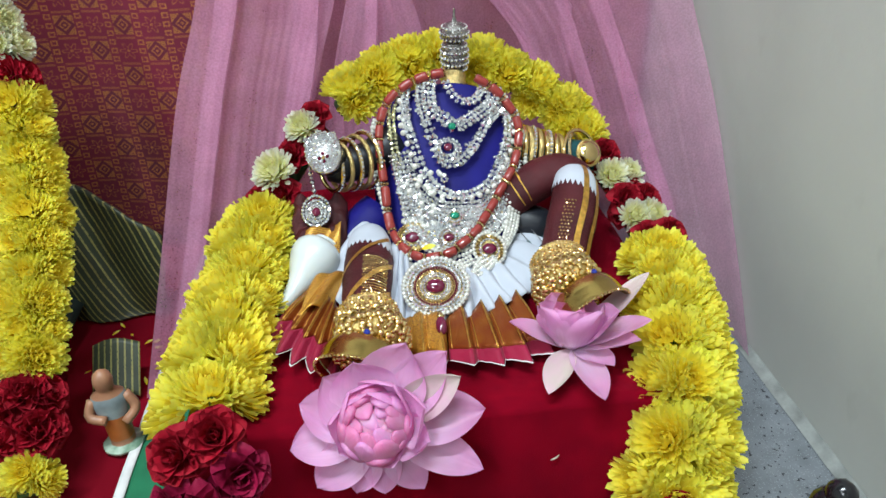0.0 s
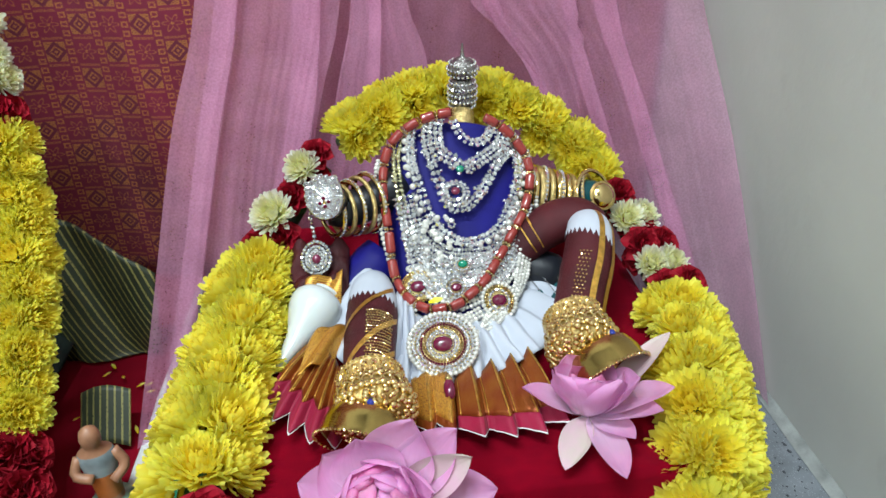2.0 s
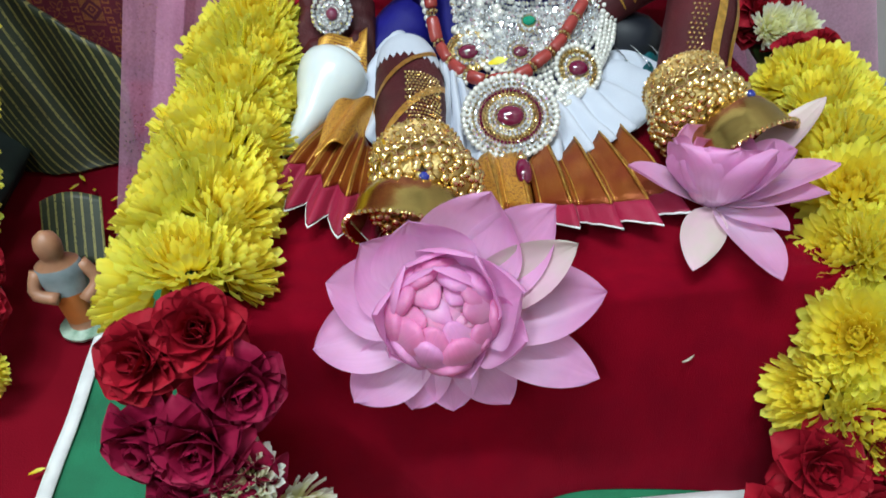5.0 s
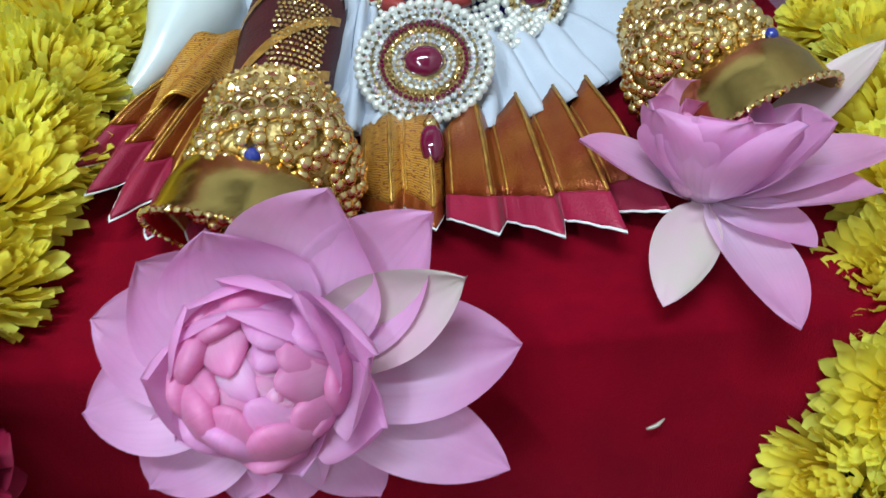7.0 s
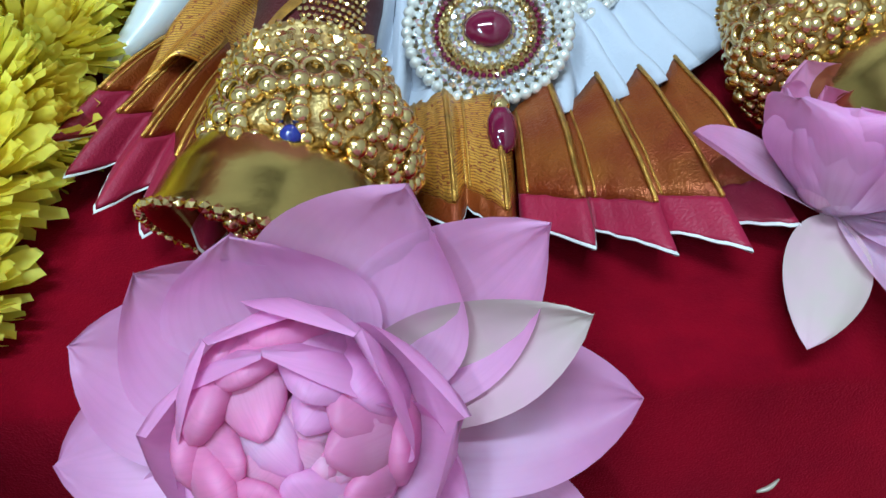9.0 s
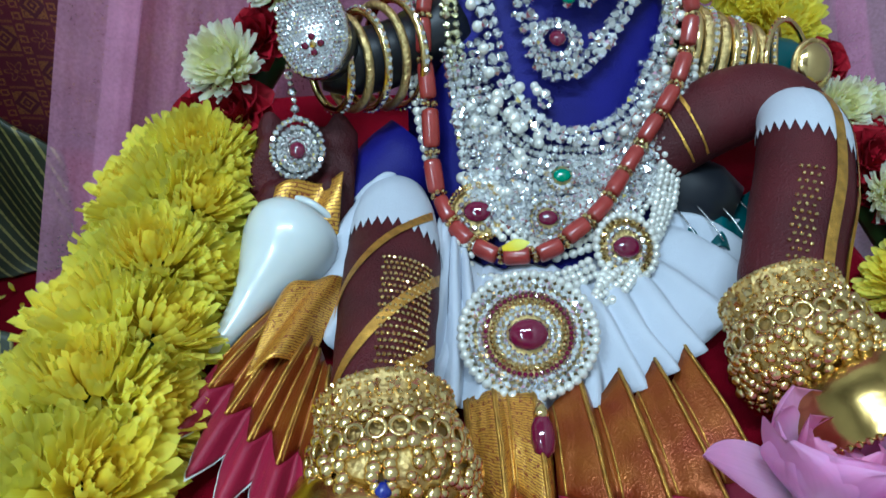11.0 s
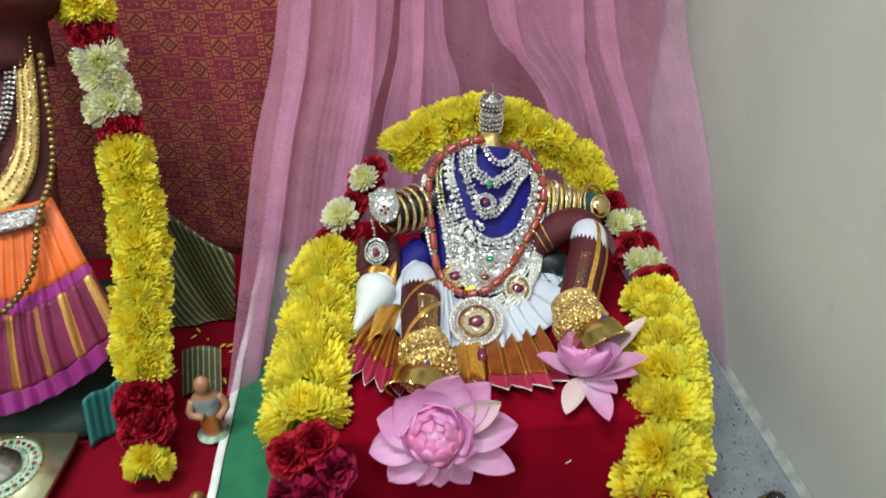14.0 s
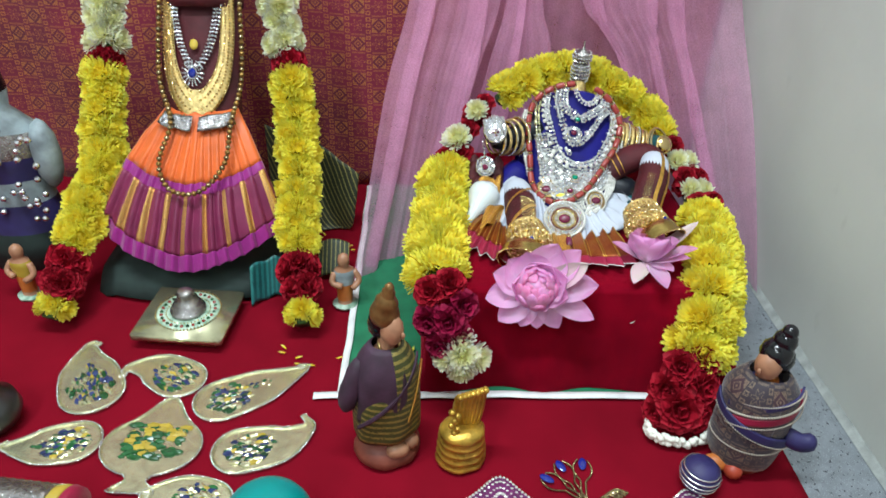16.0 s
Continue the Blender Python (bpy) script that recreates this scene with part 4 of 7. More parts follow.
def fan(name, label, inner, outer, n, depth, rows, peak=0.0):
    """A pressed fan of cloth from an inner line to an outer one, its folds running out to points; rows are (from, to, material, part name)."""
    ob = thing(name, label, "pleated cloth")
    a, b = spline(inner, 200), spline(outer, 200)

    def f(u, v):
        i = u * 199
        k, t_ = min(198, int(i)), i - min(198, int(i))
        p, q = a[k].lerp(a[k + 1], t_), b[k].lerp(b[k + 1], t_)
        w = pleats(u, n)
        top = p + (p - q) * (peak * w)
        r = top.lerp(q, v * (0.78 + 0.27 * w))
        r.z += depth * w * (0.45 + 0.55 * v) + 0.003 * math.sin(v * 3.1) + 0.0012 * noise.noise((u * 30, v * 4, n))
        return r
    for v0, v1, mm, nm in rows:
        vs_, fs_, uv_ = sheet(n * 12, 10, lambda u, v: f(u, v0 + (v1 - v0) * v), 0.0008)
        link(nm, vs_, fs_, mm, ob, uvs=[(x * n * 0.022, (v0 + (v1 - v0) * y) * 0.07) for x, y in uv_])
    # gold threads woven along the folds
    for k in range(n):
        for off, rad in ((0.735, 0.0008), (0.80, 0.0005), (0.10, 0.0005)):
            pts = [f((k + off) / n, t_) + Vector((0, 0, 0.0011)) for t_ in np.linspace(rows[0][0], rows[0][1], 12)]
            vs_, fs_ = tube(pts, [rad] * 12, 5)
            link("gold_thread", vs_, fs_, M["zari"], ob)
    return ob


FANROWS = [(0.0, 0.78, M["copper_silk"], "silk_panel"), (0.78, 0.985, M["magenta"], "magenta_border"), (0.985, 1.0, M["white_tape"], "white_selvage")]
fan("sari_pleats", "copper silk pleats with a magenta border over the velvet", [(-0.027, 0.141, 0.172), (-0.004, 0.143, 0.171), (0.016, 0.148, 0.170), (0.032, 0.154, 0.169), (0.046, 0.162, 0.167)],
    [(-0.030, 0.080, 0.163), (-0.004, 0.076, 0.162), (0.021, 0.075, 0.161), (0.042, 0.080, 0.159), (0.058, 0.092, 0.157)], 4, 0.013, FANROWS, 0.16)
GOLDROWS = [(0.0, 0.85, M["zari_cloth"], "gold_panel"), (0.85, 0.985, M["copper_silk"], "copper_border"), (0.985, 1.0, M["white_tape"], "white_selvage")]
fan("sari_pleats", "gold-woven silk fold between the anklet and the copper pleats", [(-0.062, 0.148, 0.171), (-0.046, 0.148, 0.174), (-0.029, 0.145, 0.173)],
    [(-0.062, 0.090, 0.162), (-0.046, 0.088, 0.164), (-0.031, 0.084, 0.163)], 2, 0.008, GOLDROWS, 0.0)
SIDEROWS = [(0.0, 0.66, M["copper_silk"], "silk_panel"), (0.66, 0.985, M["magenta"], "magenta_border"), (0.985, 1.0, M["white_tape"], "white_selvage")]
fan("sari_pleats", "copper silk pleats with a magenta border beside the conch", [(-0.150, 0.208, 0.170), (-0.138, 0.196, 0.172), (-0.128, 0.182, 0.173), (-0.117, 0.160, 0.174)],
    [(-0.188, 0.150, 0.160), (-0.172, 0.122, 0.160), (-0.150, 0.098, 0.160), (-0.118, 0.082, 0.161)], 5, 0.010, SIDEROWS)
# gold-bordered fold beside the conch
vs, fs, uv = sheet(24, 16, lambda u, v: (-0.143 + 0.028 * u - 0.012 * v, 0.206 - 0.045 * v + 0.012 * u, 0.180 - 0.006 * v + 0.006 * math.sin(u * 3.0 + 0.4) + 0.002 * math.sin(u * 9 + v * 4)), 0.001)
ob = thing("silk_fold", "gold-bordered copper silk fold beside the conch", "cloth")
link("gold_border", vs, fs, M["zari_cloth"], ob, uvs=[(x * 0.05, y * 0.06) for x, y in uv])


def skirt_fan(label, inner, outer, n, depth):
    """Soft cotton gathers: rounded folds of uneven width that part and run together."""
    ob = thing("white_skirt", label, "skirt")
    a, b = spline(inner, 200), spline(outer, 200)

    def f(u, v):
        k = min(198, int(u * 199))
        p, q = a[k].lerp(a[k + 1], u * 199 - k), b[k].lerp(b[k + 1], u * 199 - k)
        x = u * n + 0.9 * noise.noise((u * n * 0.45, v * 0.9, n)) + 0.35 * v
        w = 0.5 + 0.5 * math.sin(2 * math.pi * x)
        w = w ** 1.6 + 0.25 * (0.5 + 0.5 * math.sin(2 * math.pi * x * 2.0 + 3 * v))
        r = p.lerp(q, v * (0.93 + 0.08 * w))
        r.z += depth * w * (0.25 + 0.75 * v) + 0.006 * math.sin(v * math.pi) + 0.004 * noise.noise((u * 5, v * 3, 4))
        return r
    vs_, fs_, uv_ = sheet(n * 16, 24, f, 0.0008)
    link("gathered_cloth", vs_, fs_, M["white_cloth"], ob, uvs=uv_)
    return ob


skirt_fan("white cotton skirt gathered over the idol's lap", [(-0.054, 0.236, 0.172), (-0.025, 0.226, 0.174), (0.005, 0.228, 0.174), (0.030, 0.247, 0.174), (0.048, 0.272, 0.176)],
          [(-0.082, 0.150, 0.161), (-0.044, 0.141, 0.163), (0.006, 0.146, 0.164), (0.062, 0.182, 0.162), (0.112, 0.258, 0.164)], 10, 0.009)
skirt_fan("white cotton folds beside the maroon wrap", [(-0.090, 0.285, 0.194), (-0.085, 0.270, 0.190), (-0.078, 0.255, 0.184)],
          [(-0.132, 0.262, 0.170), (-0.126, 0.205, 0.165), (-0.114, 0.150, 0.164)], 3, 0.009)
skirt_fan("white cotton folds between wrap and pendant", [(-0.066, 0.262, 0.184), (-0.060, 0.250, 0.182), (-0.054, 0.240, 0.178)],
          [(-0.084, 0.152, 0.166), (-0.070, 0.146, 0.165), (-0.052, 0.146, 0.164)], 2, 0.008)


def wrapped_limb(label, pts, radii, white_from, white_to, stripes, motif, motif_at, slant=0.0):
    """A rolled silk wrap with a white band, gold stripes and a gold motif. Places on it are (along, angle in degrees)."""
    ob = thing("silk_wrap", label, "wrapped cloth", group="silk wraps of the idol")
    n = 40
    line = spline(pts, n)
    rad = [float(np.interp(i / (n - 1), np.linspace(0, 1, len(radii)), radii)) for i in range(n)]
    fr = frames_along(line)

    def at(s, ang, lift=0.0):
        i = s * (n - 1)
        k = min(n - 2, int(i))
        p, t, sd, up = fr[k]
        q = fr[k + 1][0]
        r = rad[k] + (rad[k + 1] - rad[k]) * (i - k) + lift
        a = math.radians(ang)
        return p.lerp(q, i - k) + sd * (math.cos(a) * r) + up * (math.sin(a) * r * 0.86)
    vs_, fs_ = tube(line, [r * (1 + 0.04 * noise.noise((i * 0.3, 0, 7))) for i, r in enumerate(rad)], 36, flat=0.86)
    link("silk_roll", vs_, fs_, M["maroon"], ob)
    if white_to > white_from:
        def band(u, v):
            jag = 0.045 * (1 - abs((u * 19) % 1 - 0.5) * 2) + slant * (u - 0.5)
            s = white_from + (white_to - white_from + jag * v) * v
            return at(min(0.999, s), -30 + 240 * u, 0.0006)
        vs_, fs_, uv_ = sheet(152, 8, band)
        link("white_band", vs_, fs_, M["white_cloth"], ob, "white band with a toothed edge")
    for s0, a0, s1, a1, w in stripes:
        def rib(u, v):
            s = s0 + (s1 - s0) * u
            if abs(a1 - a0) < 20:
                return at(min(0.999, s), a0 + (a1 - a0) * u + (v - 0.5) * 14, 0.0012)
            return at(min(0.999, max(0, s + (v - 0.5) * w)), a0 + (a1 - a0) * u, 0.0011)
        vs_, fs_, uv_ = sheet(30, 2, rib)
        link("gold_stripe", vs_, fs_, M["zari"], ob)
    spots = []
    for i in range(motif[0]):
        for j in range(motif[1]):
            if (i + j) % 2 == 0:
                s = motif_at[0] + (motif_at[1] - motif_at[0]) * i / motif[0]
                a = motif_at[2] + (motif_at[3] - motif_at[2]) * j / motif[1]
                spots.append((at(s, a, 0.0006), 0.0011))
    v_, f_ = beads(spots, ICO1)
    tagged(link("gold_motif", v_, f_, M["gold"], ob, "dotted gold lattice", smooth=False), kind="stuff")
    return ob


wrapped_limb("rolled maroon silk wrap with slanting gold stripes", [(-0.088, 0.290, 0.172), (-0.090, 0.270, 0.184), (-0.091, 0.225, 0.186), (-0.094, 0.180, 0.186), (-0.096, 0.140, 0.182), (-0.096, 0.110, 0.182)], [0.014, 0.021, 0.0235, 0.0225, 0.021, 0.018],
             0.02, 0.33, [(0.62, 10, 0.26, 150, 0.035), (0.88, 10, 0.50, 160, 0.04), (0.99, 15, 0.72, 160, 0.035)], (26, 22), (0.50, 0.98, 84, 146), 0.14)
wrapped_limb("maroon silk sleeve lying across the idol's side", [(0.036, 0.286, 0.186), (0.070, 0.290, 0.216), (0.102, 0.296, 0.230), (0.120, 0.286, 0.230), (0.126, 0.262, 0.220)], [0.018, 0.020, 0.022, 0.021, 0.016], 0, 0, [(0.30, 20, 0.34, 160, 0.008), (0.36, 20, 0.40, 160, 0.008)], (1, 1), (0.15, 0.2, 60, 70))
wrapped_limb("rolled maroon silk wrap with a white toothed band", [(0.119, 0.290, 0.226), (0.117, 0.264, 0.232), (0.107, 0.230, 0.220), (0.092, 0.196, 0.203), (0.080, 0.165, 0.188)], [0.016, 0.022, 0.0235, 0.0225, 0.0215],
             0.10, 0.30, [(0.06, 112, 0.95, 108, 0.03), (0.06, 150, 0.95, 146, 0.03)], (14, 7), (0.48, 0.86, 66, 92), 0.14)

# maroon and gold end of cloth under the drop ornament
vs, fs, uv = sheet(30, 24, lambda u, v: (-0.165 + 0.055 * u - 0.004 * v, 0.300 - 0.055 * v + 0.002 * math.sin(u * 9 + v * 2), 0.220 - 0.040 * v - 0.05 * max(0, abs(u - 0.5) - 0.3) + 0.002 * math.sin(u * 8 + v * 3) + 0.012 * noise.noise((u * 4, v * 4, 0))), 0.001)
ob = thing("folded_cloth", "folded maroon and copper silk end under the hand", "cloth")
link("maroon_fold", vs, fs, M["maroon"], ob)
vs, fs, uv = sheet(30, 16, lambda u, v: (-0.150 + 0.034 * u - 0.004 * v, 0.262 - 0.030 * v + 0.010 * u, 0.204 - 0.020 * v + 0.003 * math.sin(u * 7 + v * 3)), 0.001)
link("gold_border", vs, fs, M["zari_cloth"], ob, uvs=[(x * 0.05, y * 0.03) for x, y in uv])
vs, fs, uv = sheet(20, 20, lambda u, v: (0.055 + 0.055 * u, 0.275 - 0.035 * v, 0.182 + 0.003 * math.sin(u * 20 + v * 4) - 0.01 * v), 0.001)
dark_ = thing("dark_cloth", "dark teal satin cloth with silver threads beside the skirt", "cloth")
link("satin", vs, fs, M["teal"], dark_)
for k in range(4):
    pts = [Vector((0.058 + 0.013 * k + 0.012 * t_, 0.270 - 0.030 * t_, 0.1865 - 0.008 * t_ + 0.002 * math.sin(t_ * 3))) for t_ in np.linspace(0, 1, 8)]
    link("silver_thread", *tube(pts, [0.0005] * 8, 5), M["silver"], dark_)

# ---- hands' ornaments ----
def bangle(label, c, axis, r, thick, material, studs=0, stud_mat=None):
    ob = thing("bangle", label, "bangle", group="bangles on the idol's arms")
    vs_, fs_ = ring_tube(c, axis, r, thick)
    link("hoop", vs_, fs_, material, ob)
    if studs:
        v_, f_ = beads(ring_spots(c, axis, r + thick * 0.6, studs, thick * 0.75), ICO1)
        tagged(link("stud_row", v_, f_, stud_mat or M["crystal"], ob, smooth=False), kind="stuff")
    return ob


axl = Vector((-0.035, -0.012, -0.002))
for k in range(5):
    c = Vector((-0.088, 0.328, 0.246)) + axl * (k / 4)
    bangle("gold bangle set with white stones" if k % 2 == 0 else "dark gold bangle with fine ridges", c, (-0.80, -0.52, 0.14), 0.0285 - 0.0014 * k, 0.0024, M["gold"] if k % 2 == 0 else M["gold_dull"], 40 if k % 2 == 0 else 0)
axr = Vector((0.046, -0.004, -0.009))
for k in range(9):
    c = Vector((0.072, 0.350, 0.234)) + axr * (k / 8)
    bangle("gold bangle with fine ridges" if k % 3 else "gold bangle set with white stones", c, axr + Vector((0, 0.003 * (k % 3), 0)), 0.0290 - 0.0006 * k, 0.0031, M["gold"] if k % 2 else M["gold_dull"], 0 if k % 3 else 40)
bangle("wide plain gold bangle hanging off the wrist", (0.146, 0.338, 0.226), (0.62, -0.62, 0.48), 0.031, 0.0019, M["gold"], 44, M["gold"])
bangle("stone-set gold bangle at the wrist", (0.142, 0.343, 0.224), (0.8, -0.4, 0.3), 0.026, 0.0018, M["gold_dull"], 40)
ob = thing("gold_clasp", "polished gold ring ornament on the wrist", "ornament", facing((0.146, 0.322, 0.238), (0.3, -0.8, 0.5)))
vs, fs = lathe([(0.012, 0.0), (0.0135, 0.003), (0.012, 0.006), (0.006, 0.009), (0.0005, 0.010)], 20)
link("dome", vs, fs, M["gold"], ob)
vs, fs = ring_tube((0, 0, 0.003), (0, 0, 1), 0.0135, 0.0016)
link("rim", vs, fs, M["gold_dull"], ob)

hand = thing("jewelled_plate", "silver oval plate crusted with white stones and a ruby lozenge", "ornament", facing((-0.127, 0.300, 0.268), (-0.15, -0.75, 0.62), 8))
def palm(a):
    """The plate's edge: round below, four scallops above."""
    c, s_ = math.cos(a), math.sin(a)
    return (0.0185 * c, 0.022 * s_) if s_ < 0 else (0.0185 * c * (1 - 0.10 * s_), 0.017 * s_ ** 0.45 + 0.0045 * abs(math.sin(2 * math.pi * (c + 1))) * s_ ** 0.3)


outline = [palm(a) for a in np.linspace(0, 2 * math.pi, 40, endpoint=False)]
vs = [Vector((x, y, 0)) for x, y in outline] + [Vector((x * 0.94, y * 0.94, 0.005)) for x, y in outline] + [Vector((0, 0, 0.0065)), Vector((0, 0, 0))]
fs = [(i, (i + 1) % 40, 40 + (i + 1) % 40, 40 + i) for i in range(40)] + [(40 + i, 40 + (i + 1) % 40, 80) for i in range(40)] + [((i + 1) % 40, i, 81) for i in range(40)]
link("plate", vs, fs, M["silver"], hand)
sp = []
for i in range(-8, 9):
    for j in range(-12, 13):
        x, y = i * 0.0021 + (0.001 if j % 2 else 0), j * 0.0021
        if ((x / 0.0178) ** 2 + (y / 0.0212) ** 2 < 1 or (0 <= y < 0.0175 and abs(x) < 0.0165)) and abs(x) + abs(y + 0.006) > 0.0068:
            sp.append(((x, y, 0.0058), 0.0012))
v_, f_ = beads(sp, ICO1)
tagged(link("stone_strand", v_, f_, M["crystal"], hand, smooth=False), kind="stuff")
for x, y, mm in ((0, -0.002, M["ruby"]), (0, -0.010, M["ruby"]), (0.004, -0.006, M["ruby"]), (-0.004, -0.006, M["ruby"]), (0, -0.006, M["gold"])):
    vs, fs = moved((ICO1[0] * 0.0021, ICO1[1]), Matrix.Translation((x, y, 0.0066)))
    link("red_stone" if mm is M["ruby"] else "gold_stud", vs, fs, mm, hand, smooth=False)
vs, fs = moved(lathe([(0.014, -0.03), (0.018, -0.02), (0.019, -0.008), (0.016, -0.001)], 20), Matrix.Identity(4))
link("black_mount", vs, fs, M["dark"], hand, "black cloth mount")

drop = thing("drop_ornament", "round rhinestone drop ornament with a ruby heart on a chain", "ornament", facing((-0.140, 0.282, 0.213), (-0.1, -0.7, 0.7), 4))
sp = []
for rr, n_, br in ((0.0062, 14, 0.0017), (0.0098, 22, 0.0019), (0.0135, 28, 0.0020)):
    sp += [((p[0], p[1] * (1.08 + (0.16 if p[1] > 0 else 0)), 0.002), r) for p, r in ring_spots((0, 0, 0), (0, 0, 1), rr, n_, br)]
v_, f_ = beads(sp, ICO1)
tagged(link("stone_strand", v_, f_, M["crystal"], drop, smooth=False), kind="stuff")
vs, fs = lathe([(0.0130, -0.001), (0.0136, 0.0005), (0.011, 0.0015), (0.0005, 0.002)], 28)
link("plate", vs, fs, M["silver_dark"], drop)
vs, fs = moved((ICO2[0] * np.array((0.0045, 0.005, 0.003)), ICO2[1]), Matrix.Translation((0, 0, 0.002)))
link("ruby", vs, fs, M["ruby"], drop)
v_, f_ = beads([((0.0005 * math.sin(k), 0.018 + 0.0042 * k, 0.001 + 0.0012 * k), 0.0026 if k % 2 else 0.0018) for k in range(7)], ICO1)
tagged(link("chain", v_, f_, M["silver"], drop, smooth=False), kind="stuff")
v_, f_ = beads([((0, -0.019 - 0.004 * k, 0), (0.0018, 0.0028, 0.0034, 0.002)[k]) for k in range(4)], ICO1)
link("pearl_drop", v_, f_, M["crystal"], drop, smooth=False)

# ---- anklets ----
def anklet(label, foot, axis, r, cup_axis, cup_at):
    """An embossed band, a thick cuff of bead clusters, and a smooth cup with a beaded rim that lies over the toes."""
    m = Matrix.Translation(foot) @ Vector(axis).normalized().to_track_quat("Z", "Y").to_matrix().to_4x4()
    ob = thing("anklet", label, "anklet", m, group="gold anklets")
    rn_ = random.Random(label)
    band = [(r * 0.90, -0.008), (r * 1.06, -0.008), (r * 1.09, -0.0065), (r * 1.05, -0.005), (r * 1.06, 0.000), (r * 1.05, 0.005), (r * 1.09, 0.0065), (r * 1.06, 0.008), (r * 0.90, 0.008)]
    link("ornate_band", *lathe(band, 48), M["gold_dull"], ob, "embossed gold band")
    sp_ = ring_spots((0, 0, -0.0065), (0, 0, 1), r * 1.09, 46, 0.0013) + ring_spots((0, 0, 0.0065), (0, 0, 1), r * 1.09, 46, 0.0013)
    for k in range(22):
        a = 2 * math.pi * k / 22
        for dz, da, br in ((0, 0, 0.0027), (0.0026, 0.07, 0.0015), (-0.0026, 0.07, 0.0015), (0.0026, -0.07, 0.0015), (-0.0026, -0.07, 0.0015)):
            sp_.append((Vector((r * 1.05 * math.cos(a + da), r * 1.05 * math.sin(a + da), dz)), br))
    v_, f_ = beads(sp_, ICO1)
    tagged(link("embossing", v_, f_, M["gold"], ob, smooth=False), kind="stuff")
    link("cuff", *lathe([(r * 0.90, 0.008), (r * 1.02, 0.009), (r * 1.12, 0.014), (r * 1.16, 0.022), (r * 1.16, 0.030), (r * 1.02, 0.036), (r * 0.5, 0.040), (r * 0.1, 0.041)], 40), M["gold_dull"], ob, "embossed gold cuff under the beads")
    # a row of flowers of beads, a row of rings, a row of barrels and a loose fringe
    sp_ = []
    for k in range(24):
        a = 2 * math.pi * k / 24
        c = Vector((r * 1.15 * math.cos(a), r * 1.15 * math.sin(a), 0.0125))
        sp_.append((c, 0.0030))
        t_ = Vector((-math.sin(a), math.cos(a), 0))
        sp_ += [(c + t_ * 0.0031 + Vector((0, 0, dz)), 0.0015) for dz in (-0.002, 0.002)]
        sp_.append((Vector((r * 1.25 * math.cos(a), r * 1.25 * math.sin(a), 0.0245)), 0.0032))
        sp_.append((Vector((r * 1.25 * math.cos(a + 0.13), r * 1.25 * math.sin(a + 0.13), 0.0255)), 0.0023))
        for j in range(3):
            q = a + rn_.uniform(-0.08, 0.08)
            rr = r * (1.22 - 0.02 * j) + rn_.uniform(-0.001, 0.0014)
            sp_.append((Vector((rr * math.cos(q), rr * math.sin(q), 0.0285 + 0.0034 * j + rn_.uniform(-0.001, 0.001))), rn_.uniform(0.0018, 0.0030)))
    for rr, z_, n_ in ((1.10, 0.0360, 28), (0.96, 0.0380, 24), (0.80, 0.0400, 20), (0.62, 0.0412, 15)):
        sp_ += [(p + Vector((rn_.uniform(-0.001, 0.001), rn_.uniform(-0.001, 0.001), rn_.uniform(-0.0012, 0.0012))), rn_.uniform(0.0019, 0.0032)) for p, _ in ring_spots((0, 0, z_), (0, 0, 1), r * rr, n_, 1)]
    v_, f_ = beads([(p, q * 1.04) for p, q in sp_], ICO2)
    tagged(link("bead_fringe", v_, f_, M["gold"], ob), kind="stuff")
    for k in range(24):
        a = 2 * math.pi * (k + 0.5) / 24
        out = Vector((math.cos(a), math.sin(a), 0))
        link("ring_loop", *ring_tube(out * r * 1.22 + Vector((0, 0, 0.0185)), (out.x, out.y, 0.15), 0.0033, 0.0011, 14, 6), M["gold"], ob)
    # the cup
    tilt = m.inverted() @ Matrix.Translation(cup_at) @ Vector(cup_axis).normalized().to_track_quat("Z", "Y").to_matrix().to_4x4()
    link("domed_cup", *moved(lathe([(r * 0.10, -0.0075), (r * 0.60, -0.0068), (r * 1.00, -0.0040), (r * 1.20, 0.002), (r * 1.33, 0.011), (r * 1.38, 0.020), (r * 1.44, 0.0235), (r * 1.44, 0.0246), (r * 1.35, 0.0235), (r * 1.20, 0.008), (r * 0.6, -0.003), (r * 0.1, -0.005)], 48), tilt), M["gold_cup"], ob, "polished gold cup")
    v_, f_ = beads([(tilt @ p, q) for p, q in ring_spots((0, 0, 0.0242), (0, 0, 1), r * 1.45, 60, 0.0016) + ring_spots((0, 0, 0.003), (0, 0, 1), r * 1.16, 44, 0.0013)], ICO1)
    tagged(link("rim_beading", v_, f_, M["gold"], ob, smooth=False), kind="stuff")
    v_, f_ = beads([(tilt @ Vector((0.006, r * 1.05, -0.001)), 0.0032)], ICO2)
    link("blue_stone", v_, f_, M["sapphire"], ob)
    return ob


anklet("gold anklet of beaded bands with a flared cup", (-0.094, 0.126, 0.188), (0.08, -0.90, -0.10), 0.0245, (-0.30, -0.84, -0.44), (-0.096, 0.097, 0.185))
anklet("gold anklet of beaded bands above the drooping lotus", (0.080, 0.172, 0.196), (0.02, -0.90, -0.16), 0.0235, (0.34, -0.84, -0.42), (0.089, 0.139, 0.191))

